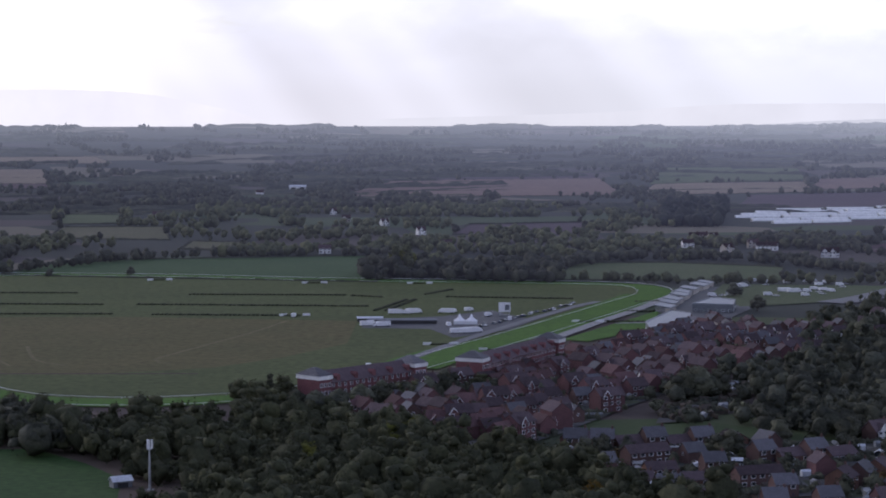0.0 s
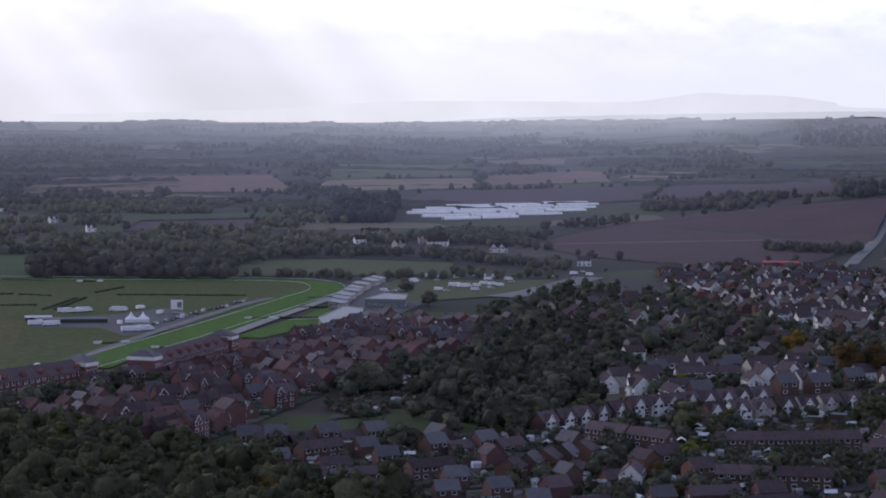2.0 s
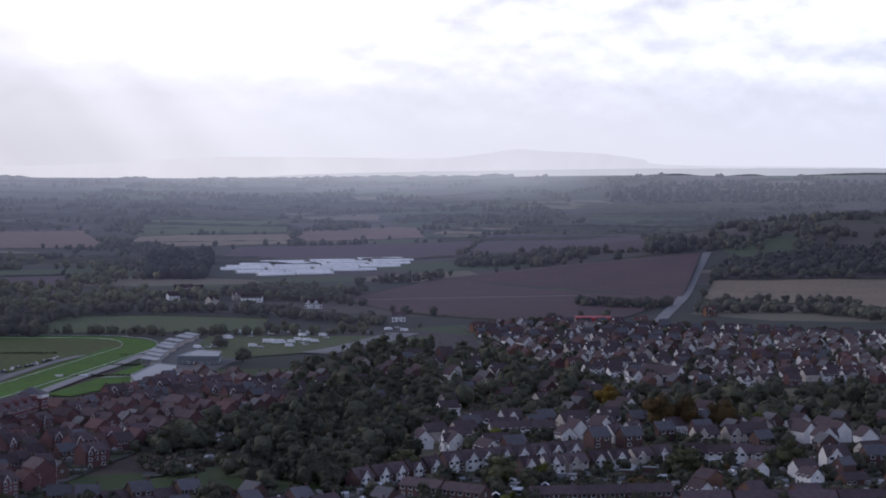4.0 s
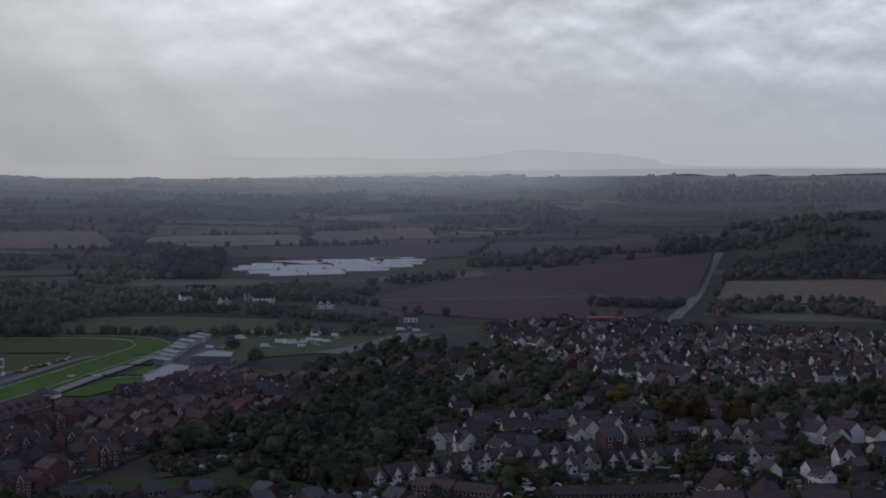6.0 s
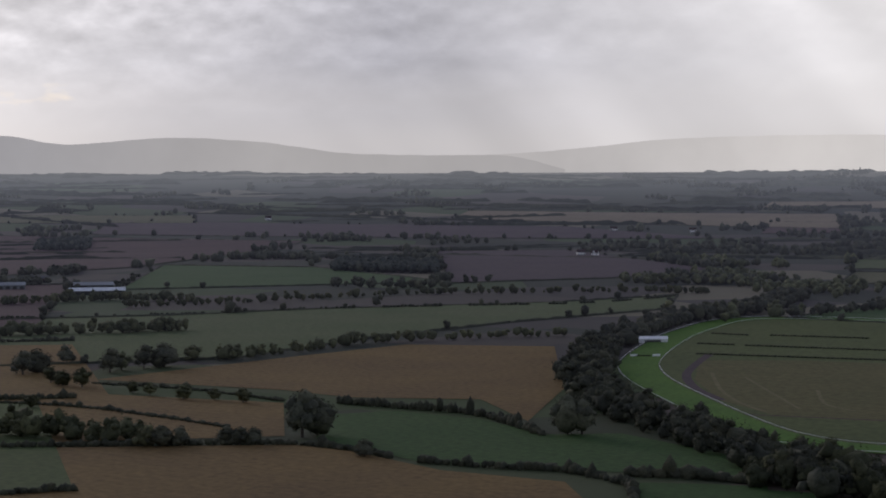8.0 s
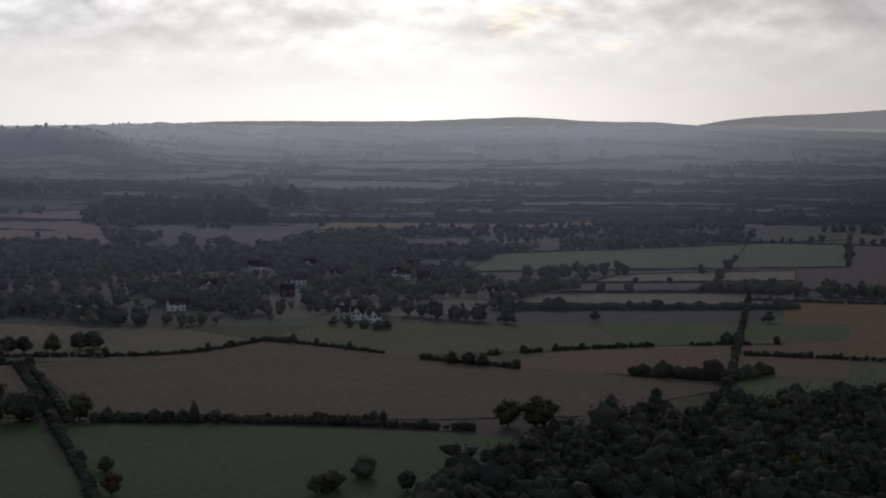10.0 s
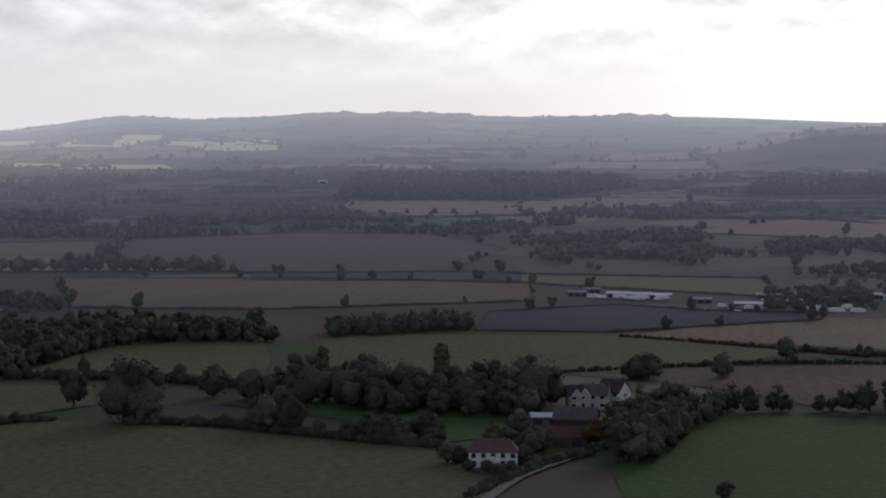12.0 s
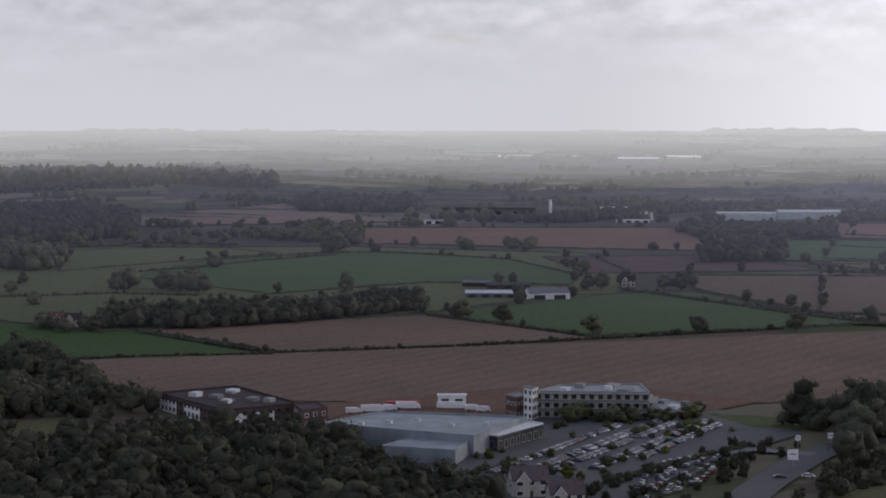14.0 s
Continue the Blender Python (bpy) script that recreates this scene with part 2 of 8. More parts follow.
recipe("fallow", "worn_stubble", (0.112, 0.079, 0.054), (0.092, 0.067, 0.048), 0.014, 0.3, stripes=(75, 8, 0.06))
recipe("roof_pale", "weathered_roof_sheet", (0.25, 0.265, 0.28), (0.21, 0.222, 0.235), 0.15, 1.5, rough=0.5)
recipe("soil", "ploughed_soil", (0.078, 0.046, 0.047), (0.064, 0.039, 0.041), 0.014, 0.4, stripes=(78, 6, 0.07))
recipe("soil_pink", "pale_soil", (0.17, 0.115, 0.09), (0.14, 0.095, 0.075), 0.012, 0.4, stripes=(84, 12, 0.12))
recipe("soil_red", "red_soil", (0.13, 0.075, 0.055), (0.155, 0.09, 0.065), 0.012, 0.4, stripes=(84, 7, 0.06))
recipe("soil_dark", "dark_soil", (0.062, 0.044, 0.052), (0.073, 0.052, 0.058), 0.014, 0.4)
recipe("fleece", "crop_cover", (0.028, 0.033, 0.047), (0.036, 0.042, 0.058), 0.02, 0.5, rough=0.95)
recipe("tan", "worn_grass", (0.150, 0.128, 0.062), (0.128, 0.112, 0.052), 0.04, 0.5)
recipe("asphalt", "asphalt", (0.050, 0.050, 0.056), (0.066, 0.068, 0.070), 0.05, 1.0, rough=0.75)
recipe("asphalt_pale", "worn_asphalt", (0.105, 0.105, 0.11), (0.135, 0.135, 0.14), 0.05, 1.0, rough=0.7)
recipe("gravel", "gravel", (0.22, 0.20, 0.18), (0.17, 0.155, 0.14), 0.06, 1.0)
recipe("garden", "gardens_and_yards", (0.05, 0.055, 0.035), (0.06, 0.058, 0.05), 0.06, 0.8, cells=(8, ((0.060, 0.070, 0.038), (0.075, 0.075, 0.080), (0.16, 0.155, 0.15), (0.050, 0.060, 0.032), (0.085, 0.080, 0.072), (0.055, 0.058, 0.054))))
recipe("country", "far_country", (0.04, 0.045, 0.032), (0.05, 0.055, 0.036), 0.008, 0.2, cells=(170, ((0.032, 0.038, 0.028), (0.075, 0.06, 0.055), (0.03, 0.034, 0.028), (0.15, 0.13, 0.09), (0.036, 0.04, 0.03), (0.05, 0.075, 0.03), (0.03, 0.036, 0.03), (0.06, 0.05, 0.05))))
# bright base colour that stands for sunlight on the far hill
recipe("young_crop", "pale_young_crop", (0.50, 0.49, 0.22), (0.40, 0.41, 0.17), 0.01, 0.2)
# growth
recipe("leaf", "leaves", (0.062, 0.068, 0.039), (0.090, 0.092, 0.050), 0.07, 0.9, rand=0.35, bump=0.5, island=0.28)
recipe("leaf_dark", "dark_leaves", (0.058, 0.062, 0.047), (0.086, 0.087, 0.060), 0.07, 0.9, rand=0.3, bump=0.5, island=0.28)
recipe("leaf_deep", "deep_green_leaves", (0.040, 0.046, 0.040), (0.056, 0.061, 0.050), 0.07, 0.9, rand=0.3, bump=0.5, island=0.25)
recipe("leaf_gold", "autumn_leaves", (0.17, 0.10, 0.02), (0.12, 0.085, 0.02), 0.4, 1.3, rand=0.25, bump=0.5, island=0.2)
recipe("leaf_lime", "yellow_green_leaves", (0.10, 0.10, 0.02), (0.075, 0.085, 0.022), 0.3, 1.3, rand=0.25, bump=0.5, island=0.2)
recipe("leaf_rust", "rusty_leaves", (0.085, 0.05, 0.022), (0.06, 0.045, 0.02), 0.3, 1.3, rand=0.25, bump=0.5, island=0.2)
recipe("bark", "bark", (0.06, 0.05, 0.04), (0.09, 0.075, 0.06), 1.0, 6.0)
recipe("hedge", "hedge_leaves", (0.048, 0.052, 0.036), (0.066, 0.066, 0.044), 0.2, 1.5, bump=0.4, island=0.25)
recipe("hedge_brown", "autumn_hedge", (0.07, 0.045, 0.025), (0.05, 0.04, 0.022), 0.2, 1.5, bump=0.4, island=0.2)
# buildings
recipe("brick", "red_brick", (0.160, 0.086, 0.086), (0.130, 0.072, 0.074), 0.3, 4.0, rand=0.25)
recipe("brick_red", "bright_red_brick", (0.185, 0.083, 0.084), (0.155, 0.072, 0.074), 0.3, 4.0, rand=0.15)
recipe("brick_brown", "brown_brick", (0.125, 0.078, 0.07), (0.10, 0.066, 0.06), 0.3, 4.0, rand=0.25)
recipe("brick_orange", "orange_brick", (0.185, 0.105, 0.076), (0.15, 0.086, 0.066), 0.3, 4.0, rand=0.2)
recipe("render", "white_render", (0.78, 0.77, 0.74), (0.66, 0.65, 0.63), 0.4, 3.0, rand=0.1, rough=0.7)
recipe("render_cream", "cream_render", (0.50, 0.46, 0.40), (0.44, 0.40, 0.36), 0.4, 3.0, rand=0.12)
recipe("tile", "brown_roof_tiles", (0.108, 0.080, 0.084), (0.082, 0.062, 0.067), 0.5, 3.0, rand=0.35, rough=0.85)
recipe("tile_red", "red_roof_tiles", (0.125, 0.074, 0.072), (0.100, 0.060, 0.060), 0.5, 3.0, rand=0.3, rough=0.85)
recipe("slate", "grey_slate", (0.100, 0.096, 0.106), (0.078, 0.075, 0.084), 0.5, 3.0, rand=0.3, rough=0.7)
recipe("sheet", "pale_roof_sheet", (0.62, 0.64, 0.66), (0.52, 0.54, 0.57), 0.2, 2.0, rough=0.45, rand=0.08)
recipe("sheet_blue", "blue_grey_roof_sheet", (0.235, 0.26, 0.285), (0.20, 0.225, 0.25), 0.05, 0.12, rough=0.5)
recipe("sheet_grey", "grey_cladding", (0.16, 0.17, 0.18), (0.13, 0.14, 0.15), 0.2, 2.0, rough=0.5)
recipe("white", "white_paint", (0.80, 0.80, 0.80), (0.72, 0.72, 0.73), 0.6, 4.0, rough=0.45)
recipe("glass", "window_glass", (0.03, 0.035, 0.04), (0.045, 0.05, 0.055), 1.0, 3.0, rough=0.08)
recipe("frame_dark", "dark_frame", (0.03, 0.03, 0.033), (0.04, 0.04, 0.043), 1.0, 3.0, rough=0.4)
recipe("door", "door_paint", (0.10, 0.03, 0.03), (0.05, 0.05, 0.08), 0.05, 3.0, rough=0.4)
recipe("concrete", "concrete", (0.32, 0.31, 0.30), (0.25, 0.245, 0.24), 0.3, 2.0)
recipe("steel", "galvanised_steel", (0.42, 0.43, 0.45), (0.35, 0.36, 0.38), 0.5, 4.0, rough=0.4, metal=0.6)
recipe("poly", "polythene", (0.88, 0.87, 0.83), (0.78, 0.77, 0.74), 0.06, 0.6, rough=0.5)
recipe("red_paint", "red_cladding", (0.42, 0.05, 0.06), (0.34, 0.045, 0.05), 0.2, 2.0, rough=0.5)
recipe("black", "black_rubber", (0.015, 0.015, 0.016), (0.022, 0.022, 0.022), 1.0, 4.0)
for i, c in enumerate([(0.34, 0.34, 0.36), (0.03, 0.03, 0.035), (0.14, 0.15, 0.17), (0.66, 0.66, 0.66), (0.045, 0.06, 0.11), (0.17, 0.035, 0.035)]):
    M["car%d" % i] = surface("car_paint", c, tuple(v * 0.85 for v in c), 0.5, 3.0, rough=0.25)


# ---- building blocks ----
class Shape:
    """Vertices and faces, gathered into one mesh."""

    def __init__(self):
        self.v, self.f, self.m = [], [], []

    def add(self, verts, faces, slot=0):
        k = len(self.v)
        self.v.extend(verts)
        self.f.extend(tuple(i + k for i in f) for f in faces)
        self.m.extend([slot] * len(faces))
        return self

    def box(self, x0, y0, z0, x1, y1, z1, slot=0):
        return self.add([(x0, y0, z0), (x1, y0, z0), (x1, y1, z0), (x0, y1, z0), (x0, y0, z1), (x1, y0, z1), (x1, y1, z1), (x0, y1, z1)],
                        [(3, 2, 1, 0), (4, 5, 6, 7), (0, 1, 5, 4), (1, 2, 6, 5), (2, 3, 7, 6), (3, 0, 4, 7)], slot)

    def prism(self, x0, x1, y0, y1, z0, z1, over=0.0, slot=0, along="x"):
        """A solid gable: ridge along x or y."""
        if along == "x":
            ym = (y0 + y1) / 2
            vs = [(x0, y0, z0), (x1, y0, z0), (x1, y1, z0), (x0, y1, z0), (x0, ym, z1), (x1, ym, z1)]
            return self.add(vs, [(3, 2, 1, 0), (0, 1, 5, 4), (2, 3, 4, 5), (0, 4, 3), (1, 2, 5)], slot)
        xm = (x0 + x1) / 2
        vs = [(x0, y0, z0), (x1, y0, z0), (x1, y1, z0), (x0, y1, z0), (xm, y0, z1), (xm, y1, z1)]
        return self.add(vs, [(3, 2, 1, 0), (3, 0, 4, 5), (1, 2, 5, 4), (0, 1, 4), (2, 3, 5)], slot)

    def pitched(self, x0, x1, y0, y1, z0, z1, t=0.25, over=0.35, along="x", hip=0.0, slot=0):
        """Two roof slabs of thickness t that overhang the walls."""
        if along == "y":
            k = Shape().pitched(y0, y1, x0, x1, z0, z1, t, over, "x", hip)
            return self.add([(b, a, c) for a, b, c in k.v], [tuple(reversed(f)) for f in k.f], slot)
        ym, s = (y0 + y1) / 2, (z1 - z0) / ((y1 - y0) / 2)
        a0, a1, b0, b1, zl = x0 - over, x1 + over, y0 - over, y1 + over, z0 - over * s
        top = [(a0, b0, zl), (a1, b0, zl), (a1, b1, zl), (a0, b1, zl), (a0 + hip, ym, z1), (a1 - hip, ym, z1)]
        up = [(p[0], p[1], p[2] + t) for p in top]
        fs = [(0, 1, 5, 4), (2, 3, 4, 5)] + [(0, 4, 3), (1, 2, 5)] * (hip > 0)
        self.add(top, [tuple(reversed(f)) for f in fs], slot)
        self.add(up, fs, slot)
        rim = [0, 1, 2, 5, 4, 3] if not hip else [0, 1, 2, 3]
        ring = [(0, 1), (1, 5), (5, 2), (2, 3), (3, 4), (4, 0)] if not hip else [(0, 1), (1, 2), (2, 3), (3, 0)]
        vs, fz = [], []
        for i, j in ring:
            k = len(vs)
            vs += [top[i], top[j], up[j], up[i]]
            fz.append((k, k + 1, k + 2, k + 3))
        return self.add(vs, fz, slot)

    def tube(self, x, y, z0, z1, r0, r1, n=8, slot=0):
        vs = []
        for z, r in ((z0, r0), (z1, r1)):
            vs += [(x + r * math.cos(2 * math.pi * i / n), y + r * math.sin(2 * math.pi * i / n), z) for i in range(n)]
        fs = [(i, (i + 1) % n, n + (i + 1) % n, n + i) for i in range(n)] + [tuple(range(n, 2 * n)), tuple(reversed(range(n)))]
        return self.add(vs, fs, slot)

    def mesh(self, name, *mats, smooth=False):
        me = bpy.data.meshes.new(name)
        me.from_pydata(self.v, [], self.f)
        for mt in mats:
            me.materials.append(mt)
        if len(mats) > 1:
            me.polygons.foreach_set("material_index", self.m)
        if smooth:
            me.polygons.foreach_set("use_smooth", [True] * len(me.polygons))
        me.update()
        return me


def part(name, shape, material, parent, label="", at=None):
    me = shape if isinstance(shape, bpy.types.Mesh) else shape.mesh(name, *(material if isinstance(material, (list, tuple)) else (material,)))
    ob = new(name, me)
    ob.parent = parent
    if at is not None:
        ob.matrix_basis = at
    if label:
        tagged(ob, label)
    return ob


HILLS = []   # heading, distance, spread in heading (degrees), spread in distance, height


def terrain(x, y):
    """The height of the land: a flat valley, raised far off into low hills to meet the camera's horizon."""
    d = math.hypot(x, y)
    z = 0.0
    if d > 2800:
        k = min(1.0, (d - 2800) / 1800)
        drop = 139.0 + (3.0 - 139.0) * k
        z = EYE - drop * d / 3536.5
    if d > 1200:
        head = math.degrees(math.atan2(-x, y))
        for h, r, sh, sr, top in HILLS:
            q = ((head - h) / sh) ** 2 + ((d - r) / sr) ** 2
            if q < 9:
                z += top * math.exp(-q)
    return z


def polar(head, dist):
    return -dist * math.sin(radians(head)), dist * math.cos(radians(head))

# ---- the lie of the land ----
HILLS += [
    (-27, 2600, 8, 420, 62), (-20, 4500, 5.5, 420, 12), (-30, 4500, 6, 420, 20),
    (75, 4600, 7, 520, 36), (84, 4600, 4.5, 480, 36), (62, 4650, 6, 360, 22), (49, 4650, 9, 360, 26), (90, 4500, 2.4, 420, 26),
    (69, 4000, 3.2, 260, 48), (64.5, 4000, 2.6, 260, 56), (78, 3300, 12, 380, 14), (64, 3100, 5, 260, 18), (126, 3300, 8, 420, 16)]

ICO1 = bmesh.new()
bmesh.ops.create_icosphere(ICO1, subdivisions=2, radius=1.0)
IV = np.array([v.co[:] for v in ICO1.verts])
IF = np.array([[v.index for v in f.verts] for f in ICO1.faces])
ICO1.free()
ICO0 = bmesh.new()
bmesh.ops.create_icosphere(ICO0, subdivisions=1, radius=1.0)
JV = np.array([v.co[:] for v in ICO0.verts])
JF = np.array([[v.index for v in f.verts] for f in ICO0.faces])
ICO0.free()
RNG = np.random.default_rng(7)


class Lumps:
    """Many rough lumps of foliage in one mesh."""

    def __init__(self):
        self.v, self.f, self.k = [], [], 0

    def lump(self, c, r, squash=1.0, coarse=False, rough=0.22):
        v, f = (JV, JF) if coarse else (IV, IF)
        a = RNG.uniform(0, 6.3)
        rot = np.array([[math.cos(a), -math.sin(a), 0], [math.sin(a), math.cos(a), 0], [0, 0, 1]])
        w = (v @ rot.T) * (1 + RNG.normal(0, rough, (len(v), 1)))
        self.v.append(w * np.array([r, r, r * squash]) + np.array(c))
        self.f.append(f + self.k)
        self.k += len(v)

    def leaves(self, c, r, n, size, squash=1.0):
        """n small leaf sprays scattered in the outer shell of a ball."""
        d = RNG.normal(0, 1, (n, 3))
        d /= np.linalg.norm(d, axis=1)[:, None]
        p = np.array(c) + d * (r * RNG.uniform(0.72, 1.12, (n, 1))) * np.array([1, 1, squash])
        a, b = RNG.normal(0, 1, (n, 3)), RNG.normal(0, 1, (n, 3))
        a *= (size * RNG.uniform(0.6, 1.3, (n, 1))) / np.linalg.norm(a, axis=1)[:, None]
        b *= (size * RNG.uniform(0.5, 1.1, (n, 1))) / np.linalg.norm(b, axis=1)[:, None]
        self.v.append(np.stack([p - a, p + b, p + a * 0.8 - b * 0.5], 1).reshape(-1, 3))
        self.f.append(np.arange(3 * n).reshape(-1, 3) + self.k)
        self.k += 3 * n

    def mesh(self, name, material):
        v, f = np.concatenate(self.v), np.concatenate(self.f)
        me = bpy.data.meshes.new(name)
        me.vertices.add(len(v))
        me.vertices.foreach_set("co", v.astype(np.float32).ravel())
        me.loops.add(f.size)
        me.loops.foreach_set("vertex_index", f.astype(np.int32).ravel())
        me.polygons.add(len(f))
        me.polygons.foreach_set("loop_start", np.arange(0, f.size, 3, dtype=np.int32))
        me.polygons.foreach_set("use_smooth", np.ones(len(f), dtype=bool))
        me.materials.append(material)
        me.update(calc_edges=True)
        me.validate()
        return me


def ground():
    s = Shape()
    rings = [0.5] + list(range(200, 2800, 200)) + list(range(2800, 4860, 60))
    heads = list(range(0, 360))
    for r in rings:
        for h in heads:
            x, y = polar(h if h <= 180 else h - 360, r)
            s.v.append((x, y, terrain(x, y) - min(4.0, max(0.0, (r - 1200) * 0.02))))
    n = len(heads)
    for i in range(len(rings) - 1):
        for j in range(n):
            a, b = i * n + j, i * n + (j + 1) % n
            s.f.append((a, b, b + n, a + n))
            s.m.append(0)
    tagged(new("ground", s.mesh("ground", M["land"], smooth=True)), "wide valley farmland in muted greens and browns", "ground", kind="structure")


ground()


def smooth_line(pts, step, closed=False):
    """Points at even steps along a smooth curve through pts."""
    p = [Vector(q) for q in pts]
    n = len(p)
    out = []
    for i in range(n if closed else n - 1):
        a, b, c, d = (p[(i + k) % n] if closed else p[min(max(i + k, 0), n - 1)] for k in (-1, 0, 1, 2))
        m = max(1, int((c - b).length / step))
        for j in range(m):
            t = j / m
            out.append(0.5 * (2 * b + (c - a) * t + (2 * a - 5 * b + 4 * c - d) * t * t + (3 * b - a - 3 * c + d) * t ** 3))
    if not closed:
        out.append(p[-1])
    return out


def distance():
    """The backdrop of far country, out to the skyline, its haze put in as glow."""
    s = Shape()
    rings = list(range(1150, 2800, 50)) + list(range(2800, 4851, 50))
    n = 240
    for r in rings:
        for j in range(n + 1):
            x, y = polar(-60 + 220 * j / n, r)
            s.v.append((x, y, terrain(x, y) + (0.02 if r < 2700 else 0.3)))
    for i in range(len(rings) - 1):
        for j in range(n):
            a = i * (n + 1) + j
            s.f.append((a + 1, a, a + n + 1, a + n + 2))
            s.m.append(0)
    tagged(new("backdrop", s.mesh("backdrop", M["far_country"], smooth=True)), "patchwork of far fields with haze as glow, rising to the skyline", "backdrop", kind="structure")


distance()


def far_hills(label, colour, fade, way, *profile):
    """A flat glowing strip for pale hills on the skyline, haze painted in: heading and height in degrees along the
    ridge.
    """
    m = bpy.data.materials.new("haze_painted_hills")
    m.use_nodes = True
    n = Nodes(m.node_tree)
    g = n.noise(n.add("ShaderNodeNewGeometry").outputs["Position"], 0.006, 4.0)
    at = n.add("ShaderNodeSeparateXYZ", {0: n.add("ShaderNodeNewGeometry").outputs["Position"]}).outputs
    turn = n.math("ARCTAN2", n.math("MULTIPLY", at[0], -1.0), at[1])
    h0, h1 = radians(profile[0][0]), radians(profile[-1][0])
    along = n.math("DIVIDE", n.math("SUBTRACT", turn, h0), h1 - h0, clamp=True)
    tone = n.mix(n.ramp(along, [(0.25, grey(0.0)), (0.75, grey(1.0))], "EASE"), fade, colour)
    # the strip glows, its tone standing for haze in the air
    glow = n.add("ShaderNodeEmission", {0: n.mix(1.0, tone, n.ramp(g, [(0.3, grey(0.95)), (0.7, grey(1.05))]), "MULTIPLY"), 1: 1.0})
    n.add("ShaderNodeOutputMaterial", {0: glow.outputs[0]})
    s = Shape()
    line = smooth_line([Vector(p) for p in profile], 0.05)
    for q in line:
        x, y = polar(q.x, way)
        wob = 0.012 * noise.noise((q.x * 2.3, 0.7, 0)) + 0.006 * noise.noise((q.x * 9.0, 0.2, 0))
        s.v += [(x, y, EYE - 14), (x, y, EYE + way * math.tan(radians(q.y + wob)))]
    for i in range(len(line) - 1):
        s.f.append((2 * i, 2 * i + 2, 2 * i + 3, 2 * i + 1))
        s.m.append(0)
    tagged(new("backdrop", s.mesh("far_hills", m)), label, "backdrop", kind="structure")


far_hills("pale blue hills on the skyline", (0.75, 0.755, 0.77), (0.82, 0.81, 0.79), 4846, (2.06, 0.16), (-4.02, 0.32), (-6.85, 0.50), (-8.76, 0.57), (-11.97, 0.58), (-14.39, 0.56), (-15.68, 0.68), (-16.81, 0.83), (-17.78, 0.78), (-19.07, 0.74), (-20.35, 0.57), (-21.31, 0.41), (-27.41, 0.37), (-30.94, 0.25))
far_hills("pale glowing strip for the hazy plain beyond the ridge", (0.50, 0.52, 0.545), (0.66, 0.665, 0.67), 4800, (-9.0, -0.02), (-11.0, 0.10), (-14.0, 0.18), (-17.0, 0.24), (-20.0, 0.30), (-24.0, 0.33), (-28.0, 0.35), (-34.0, 0.33))
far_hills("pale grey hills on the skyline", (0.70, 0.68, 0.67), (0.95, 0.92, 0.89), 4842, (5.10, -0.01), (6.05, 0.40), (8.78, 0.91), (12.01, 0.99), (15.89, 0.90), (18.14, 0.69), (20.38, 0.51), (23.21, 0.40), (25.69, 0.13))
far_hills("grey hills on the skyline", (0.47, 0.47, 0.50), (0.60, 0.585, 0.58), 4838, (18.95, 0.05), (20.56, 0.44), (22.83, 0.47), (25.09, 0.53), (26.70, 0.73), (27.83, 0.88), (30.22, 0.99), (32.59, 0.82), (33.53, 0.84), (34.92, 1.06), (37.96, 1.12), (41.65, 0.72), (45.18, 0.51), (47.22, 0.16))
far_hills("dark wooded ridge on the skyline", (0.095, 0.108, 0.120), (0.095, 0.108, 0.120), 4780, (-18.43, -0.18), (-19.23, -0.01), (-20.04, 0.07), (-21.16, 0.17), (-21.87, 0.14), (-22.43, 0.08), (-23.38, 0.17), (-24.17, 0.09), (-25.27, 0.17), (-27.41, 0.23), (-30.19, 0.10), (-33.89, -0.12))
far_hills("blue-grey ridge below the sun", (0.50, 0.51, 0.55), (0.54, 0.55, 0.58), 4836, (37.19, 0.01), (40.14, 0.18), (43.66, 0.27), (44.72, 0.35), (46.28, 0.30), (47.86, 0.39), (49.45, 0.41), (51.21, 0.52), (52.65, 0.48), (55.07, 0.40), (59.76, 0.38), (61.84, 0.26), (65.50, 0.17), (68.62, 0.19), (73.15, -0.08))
LAYER = [0.06]


def inside(poly, x, y):
    hit = False
    for (x0, y0), (x1, y1) in zip(poly, poly[1:] + poly[:1]):
        if (y0 > y) != (y1 > y) and x < (x1 - x0) * (y - y0) / (y1 - y0) + x0:
            hit = not hit
    return hit


FIELDS = []


